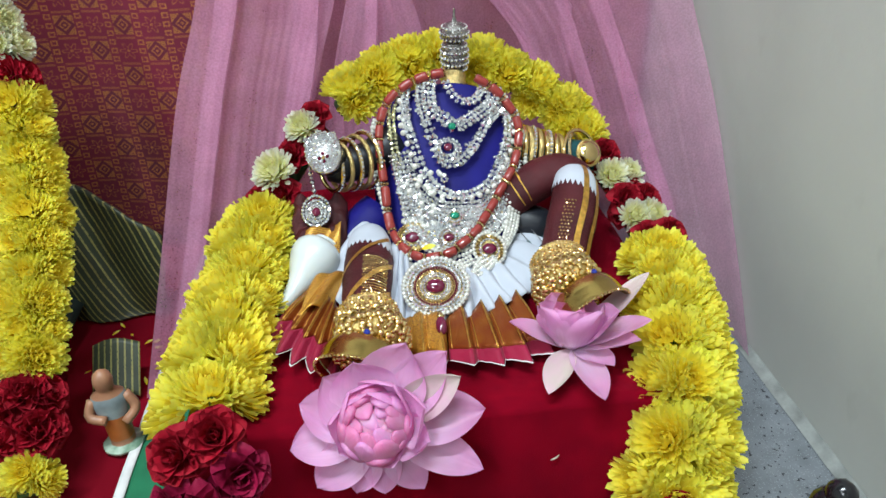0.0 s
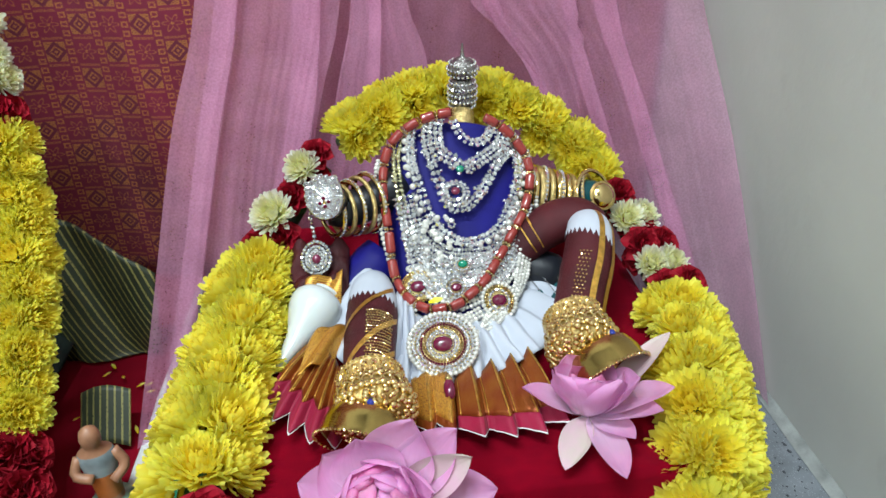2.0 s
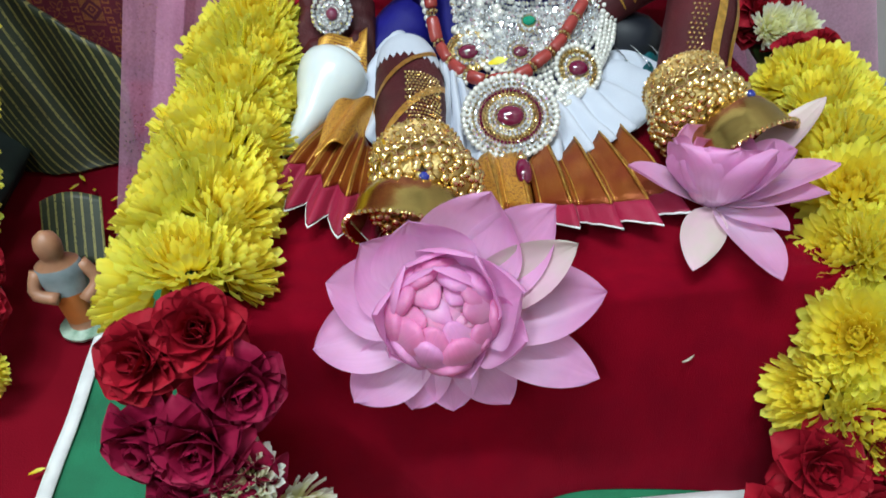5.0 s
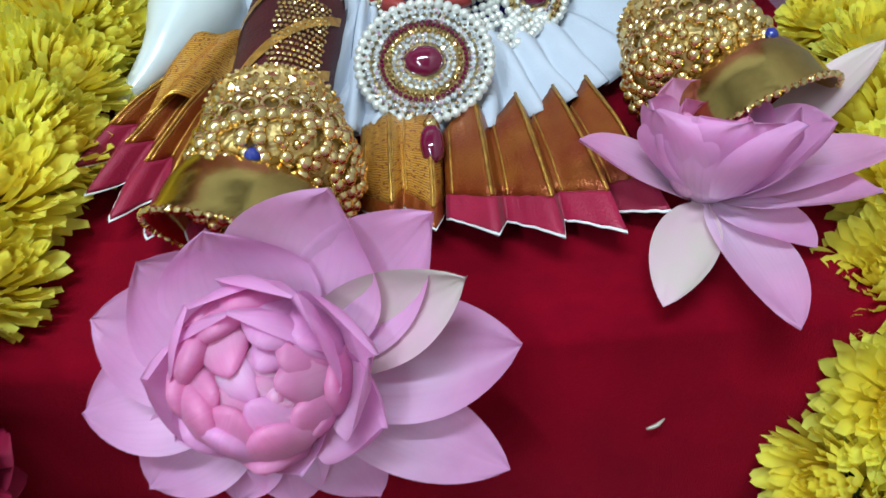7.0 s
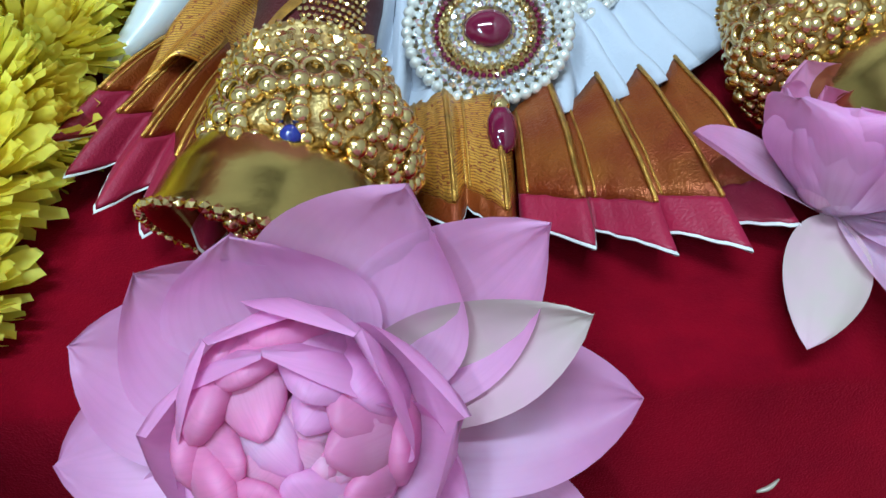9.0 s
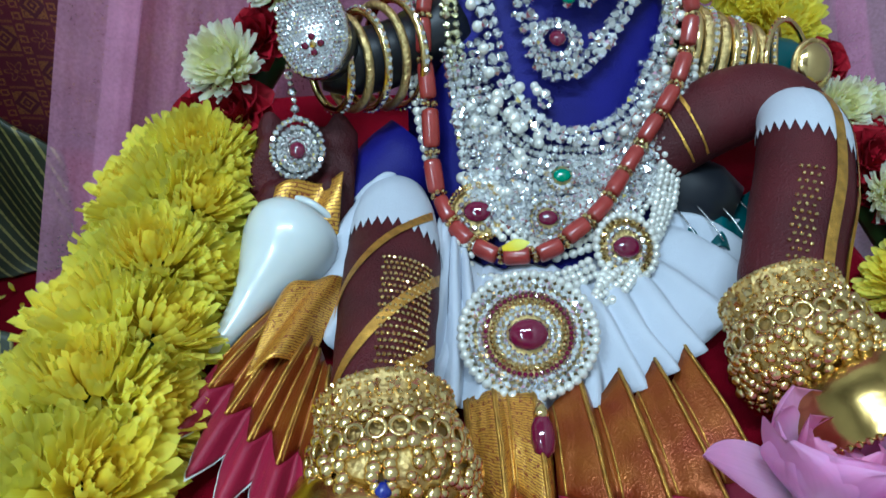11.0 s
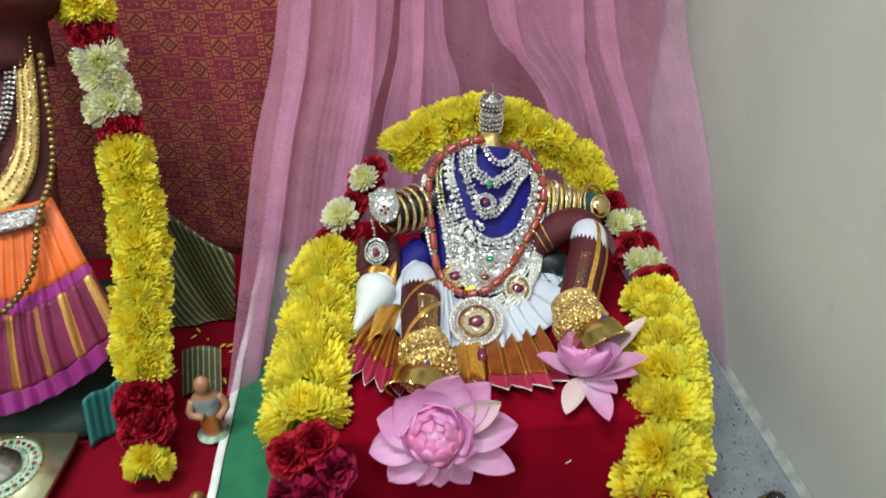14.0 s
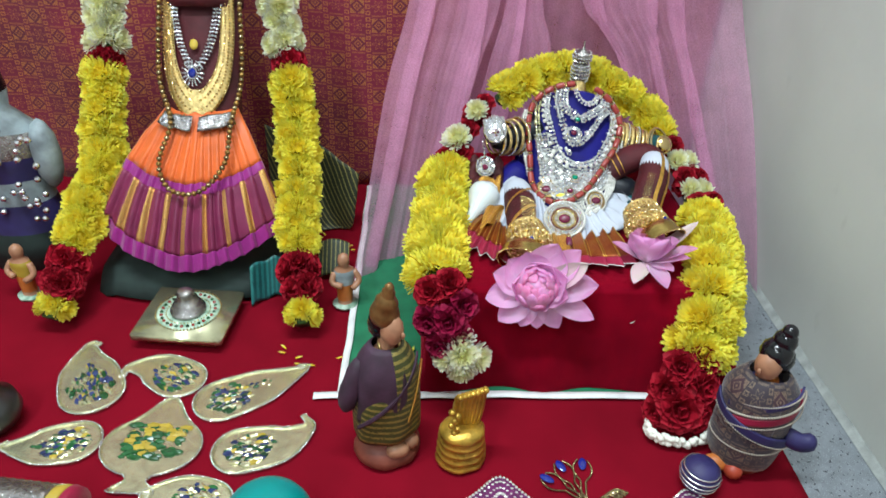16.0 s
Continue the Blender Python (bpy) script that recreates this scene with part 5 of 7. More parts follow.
# ---- conch ----
axis_a, axis_b = Vector((-0.140, 0.250, 0.184)), Vector((-0.174, 0.184, 0.166))
d = (axis_b - axis_a).normalized()
prof = [(0.001, -0.0085), (0.008, -0.0095), (0.017, -0.0085), (0.0235, -0.0045), (0.0272, 0.002), (0.0280, 0.009), (0.0262, 0.018), (0.0215, 0.029), (0.0150, 0.041), (0.0108, 0.053), (0.0080, 0.066), (0.0056, 0.079), (0.0030, 0.089), (0.0003, 0.0935)]
m = Matrix.Translation(axis_a) @ d.to_track_quat("Z", "Y").to_matrix().to_4x4()
vs, fs = lathe([(r_ * 0.9, z_ * 0.88) for r_, z_ in prof], 40)
vs = [Vector((v.x * (1 + 0.05 * math.sin(math.atan2(v.y, v.x) + v.z * 60)), v.y * (1 + 0.05 * math.sin(math.atan2(v.y, v.x) + v.z * 60)), v.z)) for v in vs]
conch = thing("conch_shell", "smooth white conch shell, its point towards the front", "shell")
link("shell", *moved((vs, fs), m), M["shell"], conch)
pts = [m @ Vector((0.016 * math.cos(a) * (1 - a / 14), 0.016 * math.sin(a) * (1 - a / 14), -0.0095 - 0.0006 * a)) for a in np.linspace(0, 11, 50)]
link("whorl", *tube(pts, [0.0022 - 0.0012 * i / 49 for i in range(50)], 8), M["shell"], conch)

# ---- flowers ----
def chrysanthemum(r, n=190, seed=0):
    """A full domed head: petals set in a spiral, upright in the heart and lying out at the rim, each hollow and curled at its tip."""
    rnd = random.Random(seed)
    verts, faces, uvs = [], [], []
    for k in range(n):
        s = (k + 0.5) / n
        a = math.radians(137.508 * k + rnd.uniform(-9, 9))
        e = math.radians(88 - 96 * s ** 0.85 + rnd.uniform(-6, 6))
        ln = r * (0.46 + 0.54 * min(1.0, s * 1.7) ** 0.8) * rnd.uniform(0.90, 1.08)
        w = r * (0.052 + 0.040 * s) * rnd.uniform(0.8, 1.2)
        out, side = Vector((math.cos(a), math.sin(a), 0)), Vector((-math.sin(a), math.cos(a), 0))
        twist = rnd.uniform(-0.4, 0.4)
        b = len(verts)
        for t_, ww in ((0.30, 0.55), (0.68, 1.0), (0.90, 1.15), (1.0, 0.75)):
            curl = e + 0.30 * t_ * t_
            d = out * math.cos(curl) + Vector((0, 0, math.sin(curl)))
            up = out * -math.sin(curl) + Vector((0, 0, math.cos(curl)))
            p = d * (ln * t_)
            sd = side * math.cos(twist) + up * math.sin(twist)
            for q in (-1, 0, 1):
                verts.append(p + sd * (w * ww * q) + up * (w * 0.55 * q * q) + d * (0 if q or t_ < 1 else ln * 0.05))
                uvs.append((0.5 + 0.5 * q, t_ * (0.30 + 0.70 * s)))
        faces += [(b + 3 * i + j, b + 3 * i + 3 + j, b + 3 * i + 4 + j, b + 3 * i + 1 + j) for i in range(3) for j in range(2)]
    # green calyx below
    b = len(verts)
    for k in range(8):
        a = 2 * math.pi * k / 8
        verts.append(Vector((math.cos(a) * r * 0.5, math.sin(a) * r * 0.5, -r * 0.1)))
        uvs.append((0, 0.3))
    verts.append(Vector((0, 0, -r * 0.35)))
    uvs.append((0, 0.3))
    faces += [(b + k, b + 8, b + (k + 1) % 8) for k in range(8)]
    return verts, faces, uvs


def cup_petal(length, width, cup, bend, nu=6, nv=8, ripple=0.0, seed=0, tip=1.4):
    """A broad petal from its foot at the origin along x, hollow upwards."""
    verts, faces, uvs = [], [], []
    for j in range(nv + 1):
        v = j / nv
        w = width * min(1.0, 0.35 + 0.65 * (v / 0.5) ** 0.8) * max(0.03, 1 - max(0.0, (v - 0.5) / 0.5) ** tip) ** 0.6
        for i in range(nu + 1):
            u = i / nu * 2 - 1
            z = cup * (u * w) ** 2 / width + bend * v * v * length + ripple * width * noise.noise((u * 2 + seed, v * 3, seed))
            verts.append(Vector((v * length * (1 - 0.15 * abs(bend) * v), u * w * 0.5, z)))
            uvs.append((i / nu, v))
    for j in range(nv):
        for i in range(nu):
            a = j * (nu + 1) + i
            faces.append((a, a + nu + 1, a + nu + 2, a + 1))
    return verts, faces, uvs


def rose_mesh(r, seed):
    rnd = random.Random(seed)
    verts, faces, uvs = [], [], []
    for ring, (n, rise, ln, off) in enumerate(((3, 84, 0.62, 0.10), (4, 74, 0.80, 0.18), (5, 58, 0.92, 0.26), (6, 38, 1.0, 0.30), (7, 16, 1.02, 0.32))):
        for k in range(n):
            a = 360 * (k + rnd.uniform(-0.15, 0.15)) / n + ring * 37
            p, f, t = cup_petal(r * ln, r * (0.55 + 0.16 * ring), 0.45, 0.25 - 0.14 * ring, ripple=0.09, seed=rnd.uniform(0, 50), tip=2.6)
            m = pose(0, 0, 0, 0, 0, a) @ pose(r * off * 0.5, 0, 0) @ pose(0, 0, 0, 0, -rise + rnd.uniform(-6, 6), 0)
            b = len(verts)
            verts += [m @ q for q in p]
            faces += [tuple(i + b for i in q) for q in f]
            uvs += t
    return verts, faces, uvs


def flower_data(name, vfu, material):
    ob = link(name, vfu[0], vfu[1], material, uvs=vfu[2])
    me = ob.data
    bpy.data.objects.remove(ob)
    return me


FLOWERS = {
    "yellow": [flower_data("yellow_chrysanthemum", chrysanthemum(0.027, seed=s), M["yellow"]) for s in (1, 2, 3)],
    "cream": [flower_data("cream_chrysanthemum", chrysanthemum(0.025, seed=s), M["cream"]) for s in (4, 5)],
    "rose": [flower_data("red_rose", rose_mesh(0.023, s), M["rose"]) for s in (6, 7, 8)],
    "pink_rose": [flower_data("crimson_rose", rose_mesh(0.023, s), M["rose_pink"]) for s in (9, 10)],
}
PETAL_NAMES = {"yellow": "chrysanthemum", "cream": "cream_chrysanthemum", "rose": "rose", "pink_rose": "rose"}


def garland(label, pts, runs, rope=0.022, fan_angles=(-75, -12, 50), up=(0, -0.5, 1), group="flower garlands", seed=1, gap=0.036):
    """Flowers round a cord; runs are (kind, from, to, scale) along the way, each row turned a little against the last."""
    rnd = random.Random(seed)
    ob = thing("flower_garland", label, "garland", group=group)
    total = length_of(spline(pts, 60))
    line = spline(pts, 200)
    fr = frames_along(line, up)
    vs_, fs_ = tube(spline(pts, 60), [rope * 0.62] * 60, 8)
    link("cord", vs_, fs_, M["leaf"], ob, "leafy green cord")
    for kind, s0, s1, scale in runs:
        n = max(1, round((s1 - s0) * total / (gap * scale)))
        for i in range(n):
            s = s0 + (s1 - s0) * (i + 0.5) / n
            p, t, sd, u = fr[min(199, int(s * 199))]
            angles = fan_angles if i % 2 == 0 else [a + 30 for a in fan_angles[:-1]] + [fan_angles[0] + 12]
            for a in angles:
                a = math.radians(a + rnd.uniform(-8, 8))
                nrm = u * math.cos(a) + sd * math.sin(a)
                z = (nrm + t * rnd.uniform(-0.22, 0.22)).normalized()
                f = new(PETAL_NAMES[kind], rnd.choice(FLOWERS[kind]))
                f.parent = ob
                k = scale * rnd.uniform(0.88, 1.12)
                f.matrix_local = Matrix.Translation(p + nrm * rope * 0.75 * scale + t * rnd.uniform(-0.006, 0.006)) @ z.to_track_quat("Z", "Y").to_matrix().to_4x4() @ pose(0, 0, 0, 0, 0, rnd.uniform(0, 360)) @ Matrix.Diagonal((k, k, k, 1))
    return ob


MAIN = [(-0.188, -0.024, 0.112), (-0.200, -0.004, 0.135), (-0.210, 0.020, 0.150), (-0.217, 0.06, 0.155), (-0.216, 0.13, 0.160), (-0.211, 0.20, 0.165), (-0.203, 0.27, 0.178), (-0.190, 0.33, 0.195), (-0.163, 0.365, 0.228),
        (-0.128, 0.392, 0.266), (-0.092, 0.416, 0.284), (-0.045, 0.440, 0.303), (0.010, 0.452, 0.308), (0.060, 0.455, 0.293), (0.110, 0.446, 0.265), (0.148, 0.425, 0.238), (0.172, 0.385, 0.205), (0.188, 0.330, 0.182),
        (0.193, 0.270, 0.165), (0.190, 0.200, 0.159), (0.174, 0.130, 0.154), (0.158, 0.070, 0.140), (0.140, 0.022, 0.108), (0.124, -0.004, 0.074), (0.104, -0.022, 0.046), (0.092, -0.042, 0.026)]
fine = spline(MAIN, 400)
ends = [min(range(400), key=lambda i: (fine[i] - Vector(q)).length) / 399 for q in MAIN]


# the long garland is strung in pieces one after another
def run(a, b, kind, label, scale=1.0, angles=(-75, -12, 50), rope=0.022, seed=1, gap=0.036):
    pts = [tuple(fine[int(round(s * 399))]) for s in np.linspace(a, b, 12)]
    return garland(label, pts, [(kind, 0.0, 1.0, scale)], rope, angles, group="garland round the idol", seed=seed, gap=gap)


E_ = ends
run(E_[3] - 0.006, E_[7] - 0.012, "yellow", "thick yellow chrysanthemum garland lying down the seat's side", 1.12, (-62, 4, 58), 0.024, seed=3, gap=0.036)
run(E_[7] - 0.006, E_[9] - 0.004, "rose", "dark red roses strung between chrysanthemums", 0.80, (-60, 10), 0.018, seed=4, gap=0.05)
run(E_[9] + 0.014, E_[16] - 0.006, "yellow", "yellow chrysanthemum garland arching behind the idol", 1.03, (-58, -4, 48), 0.017, seed=5, gap=0.037)
run(E_[16], E_[18] + 0.026, "rose", "dark red roses strung with cream chrysanthemums", 0.80, (-45, 30), 0.018, seed=6, gap=0.05)
run(E_[18] + 0.032, E_[23], "yellow", "thick yellow chrysanthemum garland falling over the seat's corner", 1.12, (-56, 2, 60), 0.024, seed=7, gap=0.036)


ROSES = {"rose": {}, "pink_rose": {}}
ROSE_RINGS = {}


def rose_petals(r, seed):
    """A rose as a thing, each petal a part."""
    rnd_ = random.Random(seed)
    ob = new("rose")
    ob.empty_display_size = 0.01
    for ring, (n, rise, ln, off) in enumerate(((3, 84, 0.62, 0.10), (4, 74, 0.80, 0.18), (5, 58, 0.92, 0.26), (6, 38, 1.0, 0.30), (7, 16, 1.02, 0.32))):
        for k in range(n):
            a = 360 * (k + rnd_.uniform(-0.15, 0.15)) / n + ring * 37
            p = new("petal", ROSE_RINGS[ring])
            p.parent = ob
            p.matrix_local = pose(0, 0, 0, 0, 0, a) @ pose(r * off * 0.5, 0, 0) @ pose(0, 0, 0, 0, -rise + rnd_.uniform(-6, 6), 0)
    return ob


def single(kind, place, normal, scale, label, category="flower", seed=0, group=""):
    if kind in ROSES:
        if (kind, seed % 2) in ROSES[kind]:
            f = copy_thing(ROSES[kind][kind, seed % 2], Matrix.Identity(4))
        else:
            for q in range(5):
                pq = cup_petal(0.023 * (0.62, 0.80, 0.92, 1.0, 1.02)[q], 0.023 * (0.55 + 0.16 * q), 0.45, 0.25 - 0.14 * q, ripple=0.09, seed=q * 7.3 + seed, tip=2.6)
                ROSE_RINGS[q] = flower_data("rose_petal", pq, M["rose" if kind == "rose" else "rose_pink"])
            f = rose_petals(0.023, seed)
            ROSES[kind][kind, seed % 2] = f
        f.matrix_world = Matrix.Translation(place) @ Vector(normal).to_track_quat("Z", "Y").to_matrix().to_4x4() @ pose(0, 0, 0, 0, 0, seed * 70) @ Matrix.Diagonal((scale, scale, scale, 1))
        return tagged(f, label, category, group)
    f = new(PETAL_NAMES[kind])
    f.empty_display_size = 0.01
    head = new("petal_head", FLOWERS[kind][seed % len(FLOWERS[kind])])
    head.parent = f
    tagged(head, kind="stuff")
    f.matrix_world = Matrix.Translation(place) @ Vector(normal).to_track_quat("Z", "Y").to_matrix().to_4x4() @ pose(0, 0, 0, 0, 0, seed * 70) @ Matrix.Diagonal((scale, scale, scale, 1))
    return tagged(f, label, category, group)


for i, (p, n_, s) in enumerate((((-0.180, 0.330, 0.238), (-0.3, -0.6, 0.8), 0.95), ((-0.186, 0.345, 0.230), (-0.6, -0.4, 0.8), 0.9), ((-0.150, 0.362, 0.272), (-0.3, -0.6, 0.8), 0.8),
                              ((0.176, 0.326, 0.206), (0.1, -0.6, 0.8), 0.82), ((0.197, 0.336, 0.202), (0.4, -0.5, 0.8), 0.78), ((0.180, 0.262, 0.190), (0.1, -0.7, 0.7), 0.75), ((0.200, 0.264, 0.186), (0.3, -0.5, 0.8), 0.82))):
    single("cream", p, n_, s, "cream chrysanthemum with a yellow heart among the roses", seed=i, group="cream chrysanthemums in the garland")
for i, (p, n_, s, kind) in enumerate((((-0.228, 0.014, 0.172), (-0.2, -0.7, 0.7), 0.85, "rose"), ((-0.203, 0.020, 0.180), (0.2, -0.6, 0.8), 0.85, "rose"), ((-0.228, -0.008, 0.144), (-0.3, -0.9, 0.3), 0.88, "pink_rose"),
                                    ((-0.205, -0.014, 0.146), (0.0, -0.9, 0.4), 0.92, "pink_rose"), ((-0.187, 0.002, 0.160), (0.4, -0.8, 0.4), 0.85, "pink_rose"), ((-0.213, -0.026, 0.120), (-0.2, -0.95, 0.1), 0.82, "pink_rose"), ((-0.190, -0.022, 0.126), (0.3, -0.9, 0.1), 0.82, "pink_rose"))):
    single(kind, p, n_, s, "dark red rose tied below the yellow garland" if kind == "rose" else "crimson rose tied below the yellow garland", seed=i, group="roses at the garland's end")
for i, (p, n_, s) in enumerate((((-0.188, -0.036, 0.112), (0.1, -0.8, 0.6), 0.9), ((-0.205, -0.030, 0.106), (-0.6, -0.7, 0.3), 0.85), ((-0.171, -0.030, 0.104), (0.6, -0.7, 0.3), 0.85), ((-0.188, -0.038, 0.094), (0, -0.9, -0.2), 0.85), ((-0.190, -0.024, 0.124), (-0.1, -0.3, 0.9), 0.82))):
    single("cream", p, n_, s, "cream chrysanthemum in the tassel of the garland", seed=i, group="cream tassel of the garland")
for i, (p, n_, s) in enumerate((((0.098, -0.028, 0.086), (-0.2, -0.7, 0.7), 1.0), ((0.130, -0.022, 0.092), (0.3, -0.7, 0.7), 0.95), ((0.124, -0.046, 0.068), (0.3, -0.8, 0.5), 0.95), ((0.082, -0.042, 0.060), (-0.4, -0.8, 0.4), 1.0), ((0.094, -0.064, 0.046), (-0.1, -0.85, 0.5), 1.25), ((0.072, -0.056, 0.034), (-0.6, -0.7, 0.2), 0.9), ((0.116, -0.066, 0.036), (0.5, -0.8, 0.2), 0.9))):
    single("rose", p, n_, s, "dark red rose at the garland's end on the red felt", seed=i, group="roses at the garland's end")
for i, (p, n_, s) in enumerate((((-0.176, 0.318, 0.216), (-0.2, -0.7, 0.7), 0.85), ((-0.198, 0.322, 0.208), (-0.5, -0.6, 0.7), 0.8), ((-0.164, 0.350, 0.246), (-0.2, -0.7, 0.7), 0.72), ((-0.138, 0.378, 0.278), (-0.2, -0.5, 0.8), 0.72), ((-0.156, 0.380, 0.266), (-0.5, -0.4, 0.8), 0.68),
                              ((0.180, 0.364, 0.218), (0.1, -0.6, 0.8), 0.70), ((0.182, 0.292, 0.194), (0.1, -0.7, 0.7), 0.78), ((0.206, 0.298, 0.190), (0.5, -0.5, 0.7), 0.75), ((0.186, 0.232, 0.182), (0.0, -0.7, 0.7), 0.72), ((0.210, 0.238, 0.180), (0.4, -0.6, 0.7), 0.75))):
    single("rose", p, n_, s, "dark red rose between cream chrysanthemums", seed=i, group="roses in the garland")
ob = thing("jasmine_string", "ring of small white jasmine buds under the roses", "flower string")
sp = [((0.097 + 0.040 * math.cos(a), -0.068 + 0.024 * math.sin(a) + random.uniform(-0.002, 0.002), 0.008 + random.uniform(0, 0.014)), random.uniform(0.0035, 0.0056)) for a in np.linspace(math.pi * 0.85, math.pi * 1.95, 34) for _ in range(2)]
v_, f_ = beads(sp, ICO2)
tagged(link("bud_string", v_, f_, M["jasmine"], ob), kind="stuff")


# ---- lotuses ----
def lotus_petal(length, width, cup, bend, seed, blunt=0.0, nu=12, nv=20):
    """An ovate petal from its foot along x, hollow across, its midrib bent by so many radians, the tip drawn to a blunt point."""
    verts, faces, uvs = [], [], []
    x = z = 0.0
    for j in range(nv + 1):
        v = j / nv
        e = bend * (v - 0.15)
        if j:
            x, z = x + math.cos(e) * length / nv, z + math.sin(e) * length / nv
        w = width * 0.5 * max(0.22 * (1 - v) + 0.004, 1.62 * v ** 0.62 * max(0.0, 1 - v ** (2.0 + 1.8 * blunt)) ** (0.85 - 0.27 * blunt) * (1 - 0.16 * blunt))
        for i in range(nu + 1):
            u = i / nu * 2 - 1
            ph = u * cup
            side, rise = w * math.sin(ph) / cup, w * (1 - math.cos(ph)) / cup
            rise += 0.07 * width * noise.noise((u * 1.3 + seed, v * 2.2, seed)) * (0.3 + abs(u)) * v + 0.012 * width * math.sin(u * 16) * (1 - abs(u)) * v
            verts.append(Vector((x - math.sin(e) * rise, side, z + math.cos(e) * rise)))
            uvs.append((i / nu, v))
    for j in range(nv):
        for i in range(nu):
            a = j * (nu + 1) + i
            faces.append((a, a + nu + 1, a + nu + 2, a + 1))
    return verts, faces, uvs


def lotus(label, m, outer, mid, inner, seed):
    """Petals as (angle, length, width, rise, bend); outer ones open, inner ones closed; a faded one has a negative length."""
    rnd_ = random.Random(seed)
    ob = thing("lotus", label, "flower", m, group="pink lotus flowers")
    for ring, mm, cup in ((outer, M["lotus"], 0.55), (mid, M["lotus"], 0.95), (inner, M["lotus_in"], 1.15)):
        for a, ln, w, rise, bend in ring:
            p, f, t = lotus_petal(abs(ln), w, cup, bend, rnd_.uniform(0, 60), 0.0 if ring is outer else 0.8)
            q = pose(0, 0, 0, 0, 0, a) @ pose(0.005, 0, 0.002) @ pose(0, 0, 0, rnd_.uniform(-9, 9), -rise, 0)
            link("petal", [q @ x for x in p], f, M["lotus_green"] if ln < 0 else mm, ob, uvs=t)
    return ob


def lobe(ob, place, along, out, size, material):
    """One small petal of the heart, folded in on itself: a plump lobe that narrows to its tip."""
    x, z = Vector(along).normalized(), Vector(out).normalized()
    y = z.cross(x).normalized()
    z = x.cross(y)
    vs_, uv_ = [], []
    for v in ICO2[0]:
        t_ = 0.5 + 0.5 * v[0]
        k = 1 - 0.55 * t_ ** 2.5
        vs_.append(Vector(place) + x * (v[0] * size[0]) + y * (v[1] * size[1] * k) + z * (v[2] * size[2] * k + 0.25 * size[2] * (1 - v[0] * v[0])))
        uv_.append((0.5 + 0.5 * v[1], t_))
    link("petal", vs_, ICO2[1], material, ob, uvs=uv_)


def heart(ob, radius, lift, rings, seed, stubs=0):
    """The closed heart, rings of (polar angle, count, lobe length) from the rim to the middle, with stubs of unopened petals to one side."""
    rn_ = random.Random(seed)
    lobe(ob, (0, 0, lift), (1, 0, 0), (0, 0, 1), (radius * 0.8, radius * 0.8, radius * 0.8), M["lotus_in"])
    for n_ring, (polar, count, size) in enumerate(rings):
        for k in range(count):
            a = 2 * math.pi * (k + 0.5 * (n_ring % 2)) / count + rn_.uniform(-0.14, 0.14)
            th = math.radians(polar + rn_.uniform(-7, 7))
            out = Vector((math.sin(th) * math.cos(a), math.sin(th) * math.sin(a), math.cos(th)))
            up = Vector((-math.cos(th) * math.cos(a), -math.cos(th) * math.sin(a), math.sin(th)))
            ln = size * rn_.uniform(0.85, 1.15)
            lobe(ob, out * radius * rn_.uniform(0.90, 1.06) + Vector((0, 0, lift)), up + out * 0.30, out, (ln, ln * rn_.uniform(0.70, 0.90), ln * 0.42), M["lotus"] if polar < 14 or k % 4 == 1 else M["lotus_in"])
    for k in range(stubs):
        a, th = math.radians(-50 + rn_.uniform(-44, 44)), math.radians(rn_.uniform(22, 62))
        out = Vector((math.sin(th) * math.cos(a), math.sin(th) * math.sin(a), math.cos(th)))
        lobe(ob, out * radius * 1.10 + Vector((0, 0, lift)), (rn_.uniform(-1, 1), rn_.uniform(-1, 1), 0.4), out, (0.0046, 0.0032, 0.0030), M["lotus_in"])


first = lotus("wide open pink lotus with a dense heart on the velvet", facing((-0.090, 0.037, 0.157), (-0.08, -0.68, 0.73)),
              [(189, 0.062, 0.050, 8, -0.25), (220, 0.058, 0.044, 2, -0.35), (246, 0.046, 0.036, 0, -0.5), (272, 0.044, 0.036, -2, -0.4), (302, 0.052, 0.038, -2, -0.4), (334, 0.078, 0.040, 4, -0.2), (4, 0.076, 0.052, 12, -0.1), (24, -0.074, 0.038, 27, 0.1),
               (40, 0.076, 0.050, 25, 0.15), (64, 0.066, 0.068, 27, 0.25), (104, 0.051, 0.068, 24, 0.4), (134, 0.052, 0.060, 20, 0.2), (160, 0.056, 0.054, 14, 0.0)],
              [(12, 0.052, 0.058, 30, 0.9), (52, 0.050, 0.064, 36, 1.0), (92, 0.046, 0.062, 44, 1.1), (128, 0.046, 0.058, 36, 1.0), (172, 0.042, 0.050, 30, 0.9), (340, 0.046, 0.044, 22, 0.8), (216, 0.036, 0.040, 22, 0.9), (290, 0.034, 0.036, 18, 0.8)], [], 2)
heart(first, 0.0195, 0.016, ((86, 8, 0.0185), (62, 8, 0.0165), (40, 6, 0.0135), (16, 4, 0.0095)), 3, 30)
